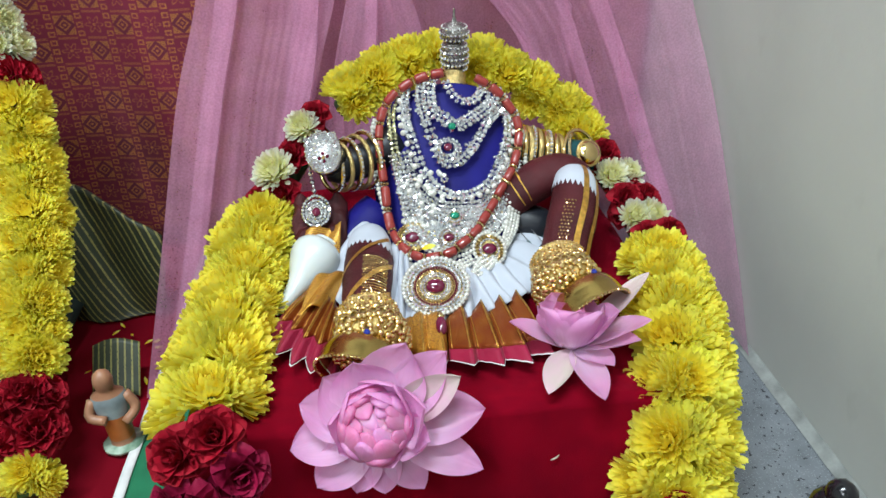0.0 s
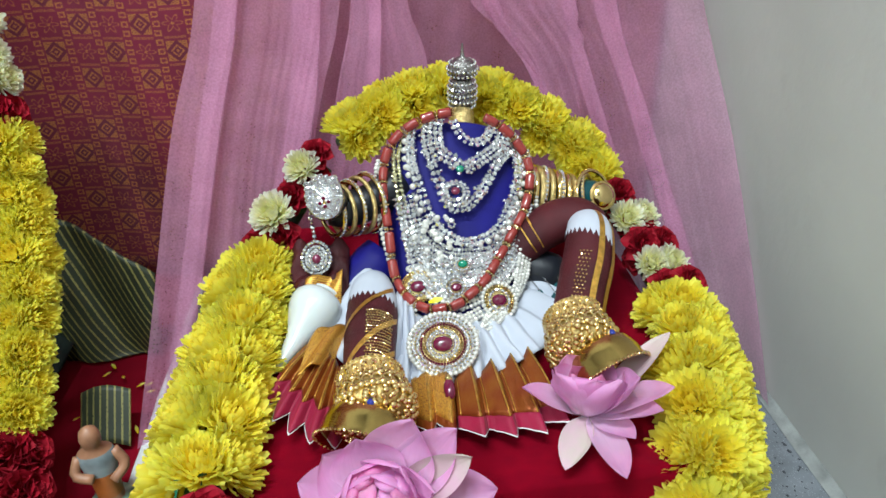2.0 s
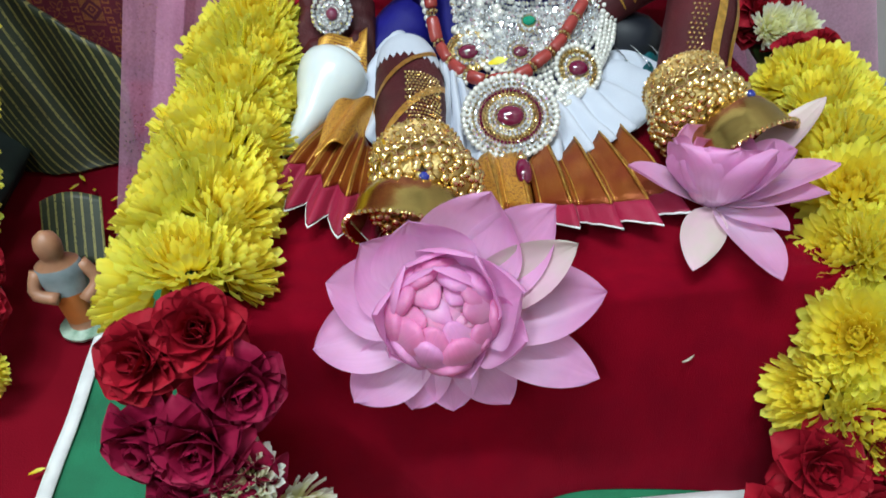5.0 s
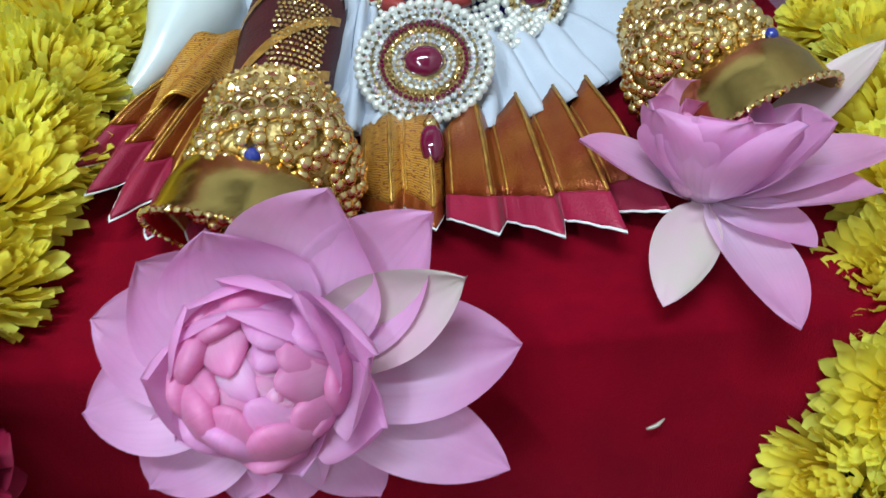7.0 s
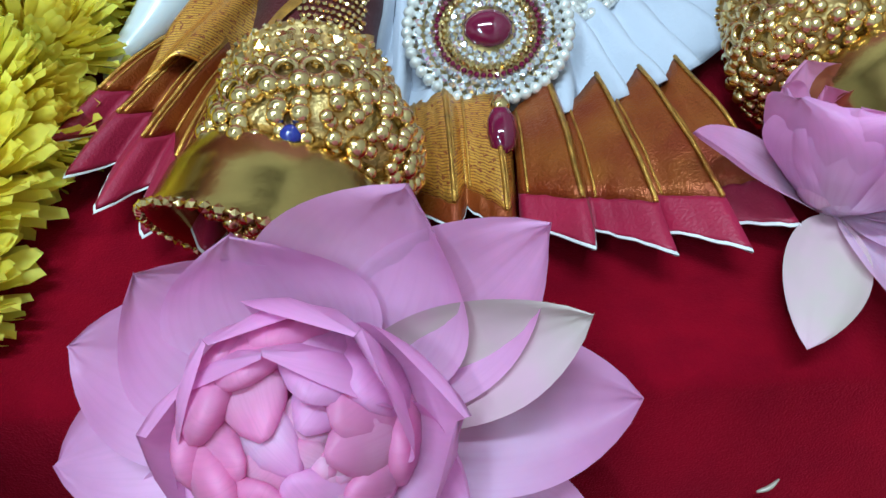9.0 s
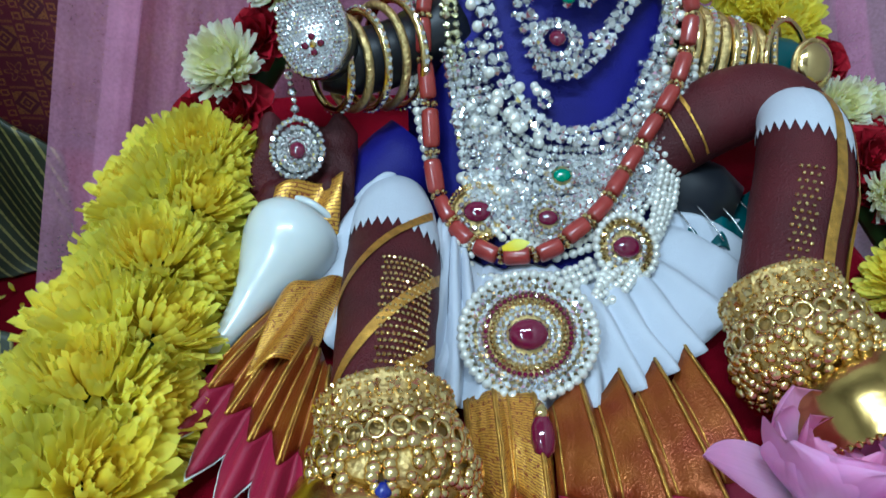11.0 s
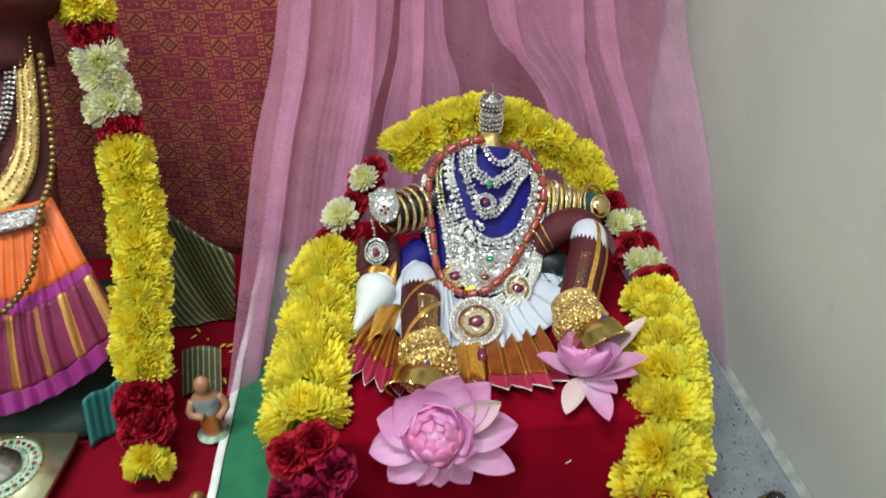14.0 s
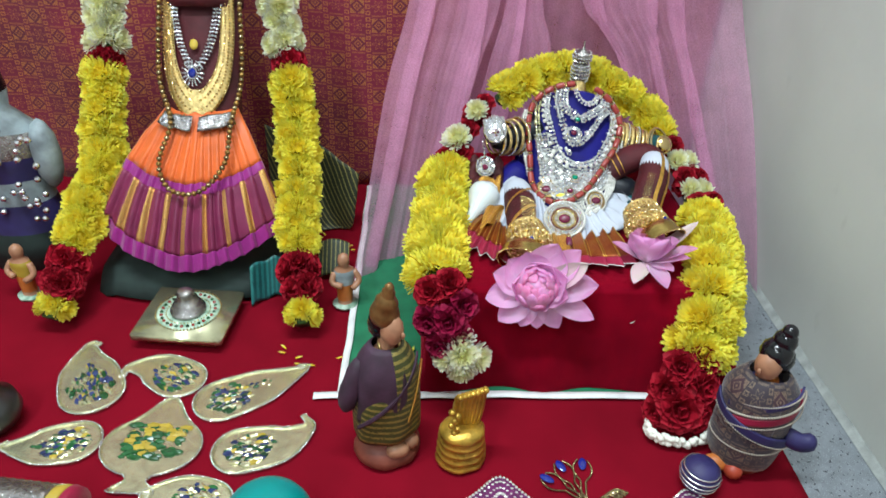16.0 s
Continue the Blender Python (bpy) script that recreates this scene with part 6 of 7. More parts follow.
second = lotus("half-closed pink lotus with drooping and faded petals", facing((0.072, 0.096, 0.164), (-0.06, 0.16, 0.97)),
               [(184, 0.054, 0.036, 36, -0.1), (246, -0.058, 0.030, 2, -0.35), (282, 0.066, 0.032, 2, -0.35), (304, 0.044, 0.030, 8, -0.1), (330, 0.056, 0.044, 14, 0.2), (352, 0.064, 0.046, 20, 0.1), (28, -0.090, 0.034, 26, 0.1)],
               [(206, 0.050, 0.056, 46, 0.9), (240, 0.048, 0.060, 50, 1.0), (276, 0.050, 0.066, 46, 1.0), (314, 0.052, 0.060, 38, 0.9), (346, 0.050, 0.050, 34, 0.6), (168, 0.046, 0.046, 50, 0.7), (60, 0.044, 0.046, 50, 0.5), (115, 0.046, 0.048, 54, 0.5)],
               [(a, 0.040, 0.036, 62, 0.8) for a in range(10, 370, 60)], 4)
heart(second, 0.012, 0.014, ((70, 7, 0.010), (35, 5, 0.008)), 6)

# ---- the second idol ----
IX = -0.585


def torso2(u, v):
    x, s = -0.062 + 0.124 * u, v
    y, z = 0.325 + 0.105 * s, 0.255 + 0.190 * s
    return Vector((IX + x, y + 6 * x * x, z - 3 * x * x))


vs, fs, uv = sheet(20, 24, torso2, 0.05)
# upper trunk, shoulders and head, unseen and added to shade the brocade behind
unseen_trunk = tube(spline([(IX, 0.455, 0.40), (IX, 0.475, 0.47), (IX, 0.490, 0.54), (IX, 0.495, 0.585), (IX, 0.495, 0.63), (IX, 0.495, 0.70)], 24), [0.060] * 5 + [0.085, 0.092, 0.088, 0.070, 0.045, 0.030, 0.030] + [0.042, 0.048, 0.050, 0.048, 0.046, 0.050, 0.048, 0.040, 0.032, 0.024, 0.014, 0.004], 24)
vs, fs = joined((vs, fs), unseen_trunk)
tagged(link("dressed_idol", vs, fs, M["maroon"]), "dressed idol in dark red silk above an orange skirt", "idol")
sk = thing("pleated_skirt", "orange and purple silk skirt with gold stripes in wide pleats", "skirt")


def skirt2(u, v):
    s = u * 2 - 1
    top = Vector((IX + 0.004 + 0.055 * s, 0.330 + 0.02 * s * s, 0.275))
    hem = Vector((-0.604 + 0.150 * s, 0.205 + 0.075 * s * s, 0.052 + 0.045 * s * s))
    w = pleats(u + 0.035 * noise.noise((u * 6, v * 1.5, 3)), 15) - 0.5
    p = top.lerp(hem, v * (0.97 + 0.04 * noise.noise((u * 5, 0, 8))))
    return p + Vector((0.2 * s, -0.6, 0.6)) * (w * 0.016 * v + 0.028 * math.sin(v * math.pi * 0.8)) + Vector((0, 0, 0.003 * noise.noise((u * 8, v * 6, 0))))


for v0, v1, nm, mm in ((0, 0.47, "orange_panel", M["orange"]), (0.47, 0.54, "purple_band", M["purple"]), (0.54, 0.90, "striped_panel", M["purple_stripe"]), (0.90, 1.0, "purple_hem", M["purple"])):
    vs, fs, uv = sheet(17 * 8, 14, lambda u, v: skirt2(u, v0 + (v1 - v0) * v), 0.001)
    link(nm, vs, fs, mm, sk, uvs=[(a * 0.30, b) for a, b in uv])


def on_t2(x, s, lift=0.003):
    p = torso2((x + 0.062) / 0.124, s)
    return p + Vector((x * 3, -0.87, 0.49)).normalized() * lift


bib = thing("gold_bib", "broad beaten-gold bib necklace", "necklace")
prof = spline([(-0.052, 1.0), (-0.053, 0.60), (-0.045, 0.28), (-0.022, 0.08), (0.0, 0.03), (0.022, 0.08), (0.045, 0.28), (0.053, 0.60), (0.052, 1.0)], 80)
vs, fs, uv = sheet(79, 6, lambda u, v: on_t2(prof[int(round(u * 79))][0] * (1 - 0.34 * v), 0.03 + (prof[int(round(u * 79))][1] - 0.03) * (1 - 0.0 * v) + 0.22 * v * (1 - prof[int(round(u * 79))][1]), 0.006 + 0.002 * math.sin(v * 3)), 0.0015)
link("plate", vs, fs, M["gold_dull"], bib)
sp = []
for f_ in (0.98, 0.88, 0.78, 0.68):
    for q in prof:
        sp.append((on_t2(q[0] * f_, 0.03 + (q[1] - 0.03) + 0.22 * ((1 - f_) / 0.34) * (1 - q[1]), 0.009), 0.0019))
v_, f_ = beads(sp, ICO1)
tagged(link("gold_beading", v_, f_, M["gold"], bib, smooth=False), kind="stuff")
nk2 = thing("necklace", "silver necklace with a dark stone in a rayed setting", "necklace")
sp = []
for q in spline([(-0.034, 1.0), (-0.030, 0.75), (-0.018, 0.52), (0.0, 0.40), (0.018, 0.52), (0.030, 0.75), (0.034, 1.0)], 46):
    for o in (-0.004, 0.0, 0.004):
        sp.append((on_t2(q[0] + o, q[1] - abs(o), 0.009), 0.0026))
for k in range(16):
    for j in range(4):
        a = 2 * math.pi * k / 16
        sp.append((on_t2(-0.004 + (0.007 + 0.003 * j) * math.cos(a), 0.36 + 0.055 * (0.7 + 0.3 * j) * math.sin(a), 0.010), 0.0017))
v_, f_ = beads(sp, ICO1)
tagged(link("stone_strand", v_, f_, M["silver"], nk2, smooth=False), kind="stuff")
vs, fs = moved((ICO2[0] * np.array((0.0055, 0.0075, 0.003)), ICO2[1]), facing(on_t2(-0.004, 0.36, 0.011), (0, -0.87, 0.49)))
link("dark_stone", vs, fs, M["sapphire"], nk2)
vs, fs = moved((ICO2[0] * np.array((0.0065, 0.0085, 0.003)), ICO2[1]), facing(on_t2(-0.002, 0.56, 0.008), (0, -0.87, 0.49)))
link("amber_stone", vs, fs, M["stone_mix_y"], nk2)
belt = thing("silver_belt", "two chased silver belt plates at the skirt's waist", "belt")
for x in (-0.030, 0.030):
    vs, fs, uv = sheet(10, 6, lambda u, v: skirt2(0.5 + (x + (u - 0.5) * 0.050) / 0.13, 0.04 + 0.10 * v) + Vector((0, -0.008, 0.006)), 0.002)
    link("plate", vs, fs, M["silver_dark"], belt)
    sp = [(skirt2(0.5 + (x + (random.random() - 0.5) * 0.048) / 0.13, 0.05 + 0.08 * random.random()) + Vector((0, -0.010, 0.0075)), random.uniform(0.001, 0.0022)) for _ in range(60)]
    v_, f_ = beads(sp, ICO1)
    tagged(link("chasing", v_, f_, M["silver"], belt, smooth=False), kind="stuff")
long_ = thing("bead_necklace", "long necklace of dark beads and gold balls over the skirt", "necklace")
pts = [on_t2(-0.056, 0.9, 0.014), on_t2(-0.058, 0.35, 0.014), skirt2(0.23, 0.10) + Vector((0, -0.014, 0.010)), skirt2(0.27, 0.38) + Vector((0, -0.014, 0.010)), skirt2(0.40, 0.52) + Vector((0, -0.014, 0.010)),
       skirt2(0.60, 0.54) + Vector((0, -0.014, 0.010)), skirt2(0.78, 0.40) + Vector((0, -0.014, 0.010)), skirt2(0.90, 0.12) + Vector((0, -0.014, 0.010)), on_t2(0.062, 0.35, 0.014), on_t2(0.060, 0.9, 0.014)]
line = spline(pts, 84)
v_, f_ = beads([(p, 0.0043) for p in line[::2]], ICO2)
tagged(link("dark_beading", v_, f_, M["bronze_bead"], long_), kind="stuff")
v_, f_ = beads([(p, 0.0043) for p in line[1::2]], ICO2)
tagged(link("gold_beading", v_, f_, M["gold_dark"], long_), kind="stuff")
vs, fs, uv = sheet(30, 20, lambda u, v: (-0.76 + 0.295 * u, 0.20 + 0.30 * v + 0.03 * (u * 2 - 1) ** 2 * (1 - v), 0.048 - 0.040 * max(0, 1 - v * 5) ** 2 - 0.02 * max(0, abs(u * 2 - 1) - 0.8) * 5), 0.04)
tagged(link("cushion", vs, fs, M["cushion"]), "dark green cushion under the dressed idol", "cushion")
vs, fs, uv = sheet(24, 12, lambda u, v: (-0.505 + 0.075 * u, 0.215 + 0.05 * u + 0.01 * math.sin(u * 5) - 0.02 * (1 - v), 0.004 + 0.062 * v + 0.003 * math.sin(u * 18)), 0.002)
tagged(link("striped_cloth", vs, fs, M["teal_stripe"], uvs=[(a * 0.08, b * 0.06) for a, b in uv]), "teal striped cloth end beside the cushion", "cloth")
vs, fs, uv = sheet(40, 30, lambda u, v: (-0.520 + 0.170 * u - 0.03 * (1 - v) * (u - 0.3), 0.43 + 0.06 * v - 0.05 * u * v + 0.006 * math.sin(u * 9 + v * 4), 0.004 + (0.185 - 0.075 * u * u) * v ** (1.0 + 0.8 * u) + 0.004 * noise.noise((u * 6, v * 6, 1))), 0.004)
tagged(link("olive_cloth", vs, fs, M["olive_stripe"], uvs=[(a * 0.16 + b * 0.10, b * 0.18 - a * 0.05) for a, b in uv]), "olive cloth with yellow-green stripes propped against the wall cloth", "cloth")
vs, fs, uv = sheet(30, 10, lambda u, v: (-0.410 + 0.05 * u, 0.315 - 0.04 * v, 0.004 + 0.045 * (1 - v) + 0.008 * math.sin(u * math.pi)), 0.003)
tagged(link("olive_cloth_end", vs, fs, M["olive_stripe"], uvs=[(a * 0.08, b * 0.05) for a, b in uv]), "folded end of the olive striped cloth on the felt", "cloth")

R2 = [(-0.485, 0.500, 0.480), (-0.474, 0.475, 0.41), (-0.464, 0.45, 0.352), (-0.454, 0.425, 0.302), (-0.444, 0.38, 0.235), (-0.438, 0.33, 0.180), (-0.434, 0.27, 0.130), (-0.428, 0.215, 0.086), (-0.420, 0.165, 0.052), (-0.414, 0.125, 0.026)]
L2 = [(x - 0.018, y, z) for x, y, z in ((-0.728, 0.500, 0.480), (-0.728, 0.475, 0.41), (-0.728, 0.45, 0.352), (-0.730, 0.42, 0.302), (-0.732, 0.38, 0.240), (-0.730, 0.33, 0.185), (-0.742, 0.275, 0.135), (-0.752, 0.22, 0.092), (-0.760, 0.175, 0.056), (-0.768, 0.135, 0.026))]
for pts, sd in ((R2, 21), (L2, 22)):
    garland("hanging garland of cream, red and yellow flowers beside the dressed idol", pts, [("yellow", 0.0, 0.07, 0.95), ("rose", 0.075, 0.115, 0.8), ("cream", 0.12, 0.26, 0.95), ("rose", 0.265, 0.315, 0.8), ("yellow", 0.315, 0.82, 0.95), ("rose", 0.825, 0.95, 0.95), ("yellow", 0.955, 1.0, 0.75)],
            0.022, (-65, -5, 55), group="garlands beside the dressed idol", seed=sd, gap=0.033)


# ---- figures: each one plain mesh ----
def figure(name, label, category, base, turn, sections, lean=(0, 0), scale=1.0, extra=(), slim=1.0):
    """A turned and squeezed shape in bands of material; sections are (z, rx, ry, slot)."""
    mats = []
    verts, faces, slots = [], [], []
    seg = 28
    for i, (z, rx, ry, mm) in enumerate(sections):
        for k in range(seg):
            a = 2 * math.pi * k / seg
            w = 1 + 0.05 * noise.noise((math.cos(a) * 2, math.sin(a) * 2, z * 40))
            verts.append(Vector((rx * w * math.cos(a) + lean[0] * z, ry * w * math.sin(a) + lean[1] * z, z)) * scale)
        if mm not in mats:
            mats.append(mm)
    for i in range(len(sections) - 1):
        for k in range(seg):
            faces.append((i * seg + k, i * seg + (k + 1) % seg, (i + 1) * seg + (k + 1) % seg, (i + 1) * seg + k))
            slots.append(mats.index(sections[i][3]))
    faces += [tuple(range(seg - 1, -1, -1)), tuple((len(sections) - 1) * seg + k for k in range(seg))]
    slots += [0, mats.index(sections[-1][3])]
    for (vs_, fs_), mm in extra:
        k = len(verts)
        verts += [Vector(v) * scale for v in vs_]
        faces += [tuple(i + k for i in f) for f in fs_]
        if mm not in mats:
            mats.append(mm)
        slots += [mats.index(mm)] * len(fs_)
    ob = link(name, [Vector((v.x * slim, v.y * slim, v.z)) for v in verts], faces, mats, slots=slots, uvs=[(math.atan2(v.x, -v.y) * 0.045, v.z) for v in verts])
    ob.matrix_world = pose(*base, 0, 0, turn)
    return tagged(ob, label, category)


def ball(c, r):
    return moved((ICO2[0] * (np.array(r) if isinstance(r, tuple) else r), ICO2[1]), Matrix.Translation(c))


def sash(r, z0, z1, a0, a1, w):
    """A cloth band slung round a figure, from one height to another."""
    def f(u, v):
        a = math.radians(a0 + (a1 - a0) * u)
        z = z0 + (z1 - z0) * u + (v - 0.5) * w
        rr = r[0] + r[1] * z
        return (rr * math.cos(a), rr * 0.86 * math.sin(a), z)
    p, q, _ = sheet(30, 4, f, 0.003)
    return p, q


def drape(r0, r1, z0, z1, a0, a1, sweep, ripple, squash=0.86):
    """A shawl round a figure between two angles, its lower edge swept down along the way."""
    def f(u, v):
        a = math.radians(a0 + (a1 - a0) * u)
        z = z1 - (z1 - z0) * v - sweep * u * v
        r = r0 + (r1 - r0) * (1 - (1 - min(1.0, v / 0.5)) ** 2.2) + ripple * math.sin(u * 26 + v * 3) * v
        return (r * math.cos(a), r * squash * math.sin(a), z)
    p, q, _ = sheet(44, 14, f, 0.0025)
    return p, q


def stitches(r, z0, z1, a0, a1, n, size, squash=0.86):
    """A row of raised stitches round a figure, climbing from one height to another."""
    spots = []
    for k in range(n):
        a = math.radians(a0 + (a1 - a0) * k / (n - 1))
        spots.append(((r * math.cos(a), r * squash * math.sin(a), z0 + (z1 - z0) * k / (n - 1)), size))
    return beads(spots, ICO1)


figure("clay_doll", "clay doll in tall headdress, wrapped in plum and olive cloth", "doll", (-0.280, -0.088, 0.001), 12,
       [(0.0, 0.046, 0.042, M["terracotta"]), (0.006, 0.050, 0.046, M["terracotta"]), (0.014, 0.049, 0.045, M["terracotta"]), (0.022, 0.040, 0.036, M["terracotta"]), (0.028, 0.030, 0.028, M["olive_gold"]), (0.045, 0.032, 0.030, M["olive_gold"]), (0.075, 0.035, 0.032, M["olive_gold"]),
        (0.105, 0.036, 0.031, M["olive_gold"]), (0.130, 0.030, 0.026, M["skin"]), (0.146, 0.024, 0.021, M["skin"]), (0.156, 0.012, 0.012, M["skin"]), (0.166, 0.010, 0.010, M["skin"]), (0.172, 0.009, 0.009, M["skin"])],
       extra=[(ball((0.007, -0.009, 0.181), (0.0165, 0.0165, 0.0195)), M["skin"]), (ball((0.020, -0.021, 0.179), (0.003, 0.003, 0.004)), M["skin"]), (ball((-0.005, 0.006, 0.183), (0.0185, 0.0175, 0.020)), M["hair"]),
              (moved(lathe([(0.0185, -0.004), (0.020, 0.0), (0.0205, 0.004), (0.018, 0.010), (0.015, 0.017), (0.0155, 0.020), (0.010, 0.027), (0.0085, 0.029), (0.009, 0.033), (0.006, 0.036), (0.0065, 0.039), (0.003, 0.043)], 20), pose(-0.001, 0.001, 0.194, 8, 10, 0)), M["gilt_brown"]),
              (drape(0.019, 0.044, 0.072, 0.160, 20, 300, 0.010, 0.0022), M["plum"]), (drape(0.021, 0.045, 0.062, 0.160, -80, 40, 0.014, 0.0018), M["olive_gold"]), (drape(0.040, 0.046, 0.036, 0.112, 170, 420, -0.012, 0.0016), M["olive_gold"]),
              (sash((0.060, -0.10), 0.060, 0.148, -150, -20, 0.006), M["plum"]), (stitches(0.050, 0.070, 0.140, -60, -22, 26, 0.0018), M["zari"]),
              (tube(spline([(-0.034, 0.0, 0.140), (-0.050, -0.006, 0.108), (-0.060, -0.004, 0.076)], 10), [0.008, 0.012, 0.014, 0.014, 0.014, 0.015, 0.015, 0.014, 0.012, 0.006], 12), M["plum"]),
              (ring_tube((0.004, -0.006, 0.160), (0, -0.4, 1), 0.014, 0.0022), M["gold_dull"]), (ball((0.010, -0.034, 0.024), (0.018, 0.012, 0.010)), M["skin"]), (ball((0.030, -0.022, 0.026), (0.014, 0.012, 0.010)), M["skin"])], slim=0.76, scale=1.10)
figure("clay_doll", "clay doll with a black hair knot in navy brocade", "doll", (0.164, -0.104, 0.001), -16,
       [(0.0, 0.034, 0.032, M["red_clay"]), (0.012, 0.040, 0.038, M["red_clay"]), (0.016, 0.047, 0.043, M["cream_thread"]), (0.020, 0.049, 0.045, M["grey_brocade"]), (0.040, 0.052, 0.047, M["grey_brocade"]), (0.066, 0.050, 0.045, M["grey_brocade"]), (0.090, 0.045, 0.039, M["grey_brocade"]),
        (0.112, 0.040, 0.033, M["navy"]), (0.124, 0.030, 0.025, M["navy"]), (0.132, 0.016, 0.015, M["orange_clay"]), (0.140, 0.012, 0.012, M["skin"]), (0.144, 0.011, 0.011, M["skin"])],
       extra=[(ball((-0.008, -0.010, 0.158), (0.0180, 0.0180, 0.0200)), M["skin"]), (ball((-0.022, -0.026, 0.157), (0.003, 0.003, 0.004)), M["skin"]), (ball((-0.001, -0.001, 0.171), (0.0225, 0.0222, 0.0185)), M["hair"]), (ball((0.008, 0.006, 0.160), (0.020, 0.019, 0.020)), M["hair"]), (ball((0.005, 0.002, 0.186), (0.0165, 0.0165, 0.0160)), M["hair"]), (ball((0.007, 0.002, 0.199), (0.0110, 0.0110, 0.0100)), M["hair"]),
              (drape(0.026, 0.049, 0.072, 0.142, -75, 200, 0.010, 0.0010), M["grey_brocade"]), (drape(0.026, 0.050, 0.074, 0.142, -200, -68, 0.008, 0.0010), M["grey_brocade"]),
              (sash((0.0590, -0.03), 0.100, 0.050, -185, 10, 0.014), M["navy"]), (sash((0.0600, -0.06), 0.086, 0.116, -150, 10, 0.010), M["magenta"]), (sash((0.0640, -0.11), 0.104, 0.132, -150, -10, 0.007), M["navy"]),
              (stitches(0.0565, 0.080, 0.108, -140, 5, 44, 0.0015), M["cream_thread"]), (stitches(0.0545, 0.096, 0.124, -145, 0, 42, 0.0020), M["cream_thread"]), (stitches(0.0575, 0.092, 0.044, -170, 0, 46, 0.0013), M["cream_thread"]), (stitches(0.0530, 0.048, 0.050, -180, 0, 50, 0.0015, 0.9), M["cream_thread"]), (stitches(0.0505, 0.112, 0.130, -140, -20, 36, 0.0014), M["cream_thread"]),
              (tube(spline([(0.044, -0.02, 0.068), (0.066, -0.024, 0.064), (0.084, -0.02, 0.068)], 8), [0.012] * 7 + [0.007], 12), M["navy"]), (ball((-0.036, -0.032, 0.012), (0.018, 0.013, 0.011)), M["orange_clay"]), (ball((-0.012, -0.042, 0.012), (0.014, 0.012, 0.010)), M["red_clay"])], slim=0.80, scale=1.04)
coil = []
for k in range(5):
    coil += [(0.001 + 0.0098 * k, 0.0265 - 0.0006 * k, 0.0235 - 0.0006 * k, M["gilt"]), (0.0035 + 0.0098 * k, 0.0305 - 0.0008 * k, 0.027 - 0.0008 * k, M["gilt"]), (0.0075 + 0.0098 * k, 0.0305 - 0.0008 * k, 0.027 - 0.0008 * k, M["gilt"])]
coil += [(0.051, 0.024, 0.021, M["gilt"]), (0.053, 0.012, 0.010, M["gilt"])]
hood = [tube(spline([(0.004 + 0.0036 * (i - 3.5), 0.002, 0.046), (0.006 + 0.0044 * (i - 3.5), 0.003, 0.070), (0.008 + 0.0046 * (i - 3.5), 0.002, 0.092 + 0.0010 * i), (0.008 + 0.0040 * (i - 3.5), -0.008, 0.104 + 0.0010 * i)], 9), [0.0028, 0.003, 0.0032, 0.0032, 0.0032, 0.0032, 0.0032, 0.003, 0.002], 8) for i in range(8)]
hood += [ball((-0.012 + 0.004 * math.sin(k * 2.1), -0.010, 0.052 + 0.0062 * k), 0.0042) for k in range(6)] + [ball((-0.007 + 0.0048 * k, -0.010, 0.103 + 0.0012 * k), 0.0036) for k in range(7)]
figure("gilt_figurine", "gilt coiled figurine with a ribbed hood", "figurine", (-0.188, -0.104, 0.001), 8, coil, scale=1.12, slim=0.92, extra=[(h, M["gilt"]) for h in hood])
for nm, base, t_, rob in (("painted clay figurine of an elder in ochre on a pale base", (-0.358, 0.205, 0.004), 15, M["blue_grey"]), ("painted clay figurine in yellow beside the garland", (-0.862, 0.225, 0.001), -10, M["stone_mix_y"])):
    figure("clay_figurine", nm, "figurine", base, t_,
           [(0.0, 0.020, 0.018, M["mint"]), (0.004, 0.020, 0.018, M["mint"]), (0.005, 0.012, 0.010, M["skin"]), (0.012, 0.012, 0.010, M["orange_clay"]), (0.035, 0.013, 0.011, M["orange_clay"]), (0.042, 0.015, 0.011, rob), (0.058, 0.017, 0.012, rob), (0.068, 0.015, 0.011, M["skin"]),
            (0.073, 0.007, 0.007, M["skin"]), (0.077, 0.0085, 0.0085, M["skin"]), (0.085, 0.0096, 0.0100, M["skin"]), (0.092, 0.0078, 0.0082, M["skin"]), (0.097, 0.002, 0.002, M["skin"])],
           extra=[(tube(spline([(0.015, 0, 0.064), (0.022, -0.006, 0.048), (0.010, -0.014, 0.038)], 8), [0.005] * 8, 8), M["skin"]), (tube(spline([(-0.015, 0, 0.064), (-0.020, -0.008, 0.05), (-0.006, -0.014, 0.045)], 8), [0.005] * 8, 8), M["skin"])])
figure("blue_idol", "seated blue and white painted idol with silver ornaments", "idol", (-0.905, 0.34, 0.001), 0,
       [(0.0, 0.075, 0.05, M["cushion"]), (0.05, 0.080, 0.055, M["cushion"]), (0.07, 0.075, 0.05, M["navy"]), (0.12, 0.065, 0.045, M["blue_grey"]), (0.16, 0.060, 0.042, M["navy"]), (0.20, 0.070, 0.045, M["silver_dark"]), (0.24, 0.070, 0.04, M["blue_grey"]), (0.27, 0.03, 0.03, M["blue_grey"]), (0.30, 0.035, 0.035, M["hair"]), (0.34, 0.03, 0.03, M["silver_dark"]), (0.37, 0.01, 0.01, M["silver_dark"])],
       extra=[(ball((0.075, -0.01, 0.20), (0.022, 0.022, 0.06)), M["blue_grey"]), (beads([((random.uniform(-0.06, 0.08), -0.05, random.uniform(0.08, 0.26)), 0.006) for _ in range(50)], ICO1), M["silver"])])

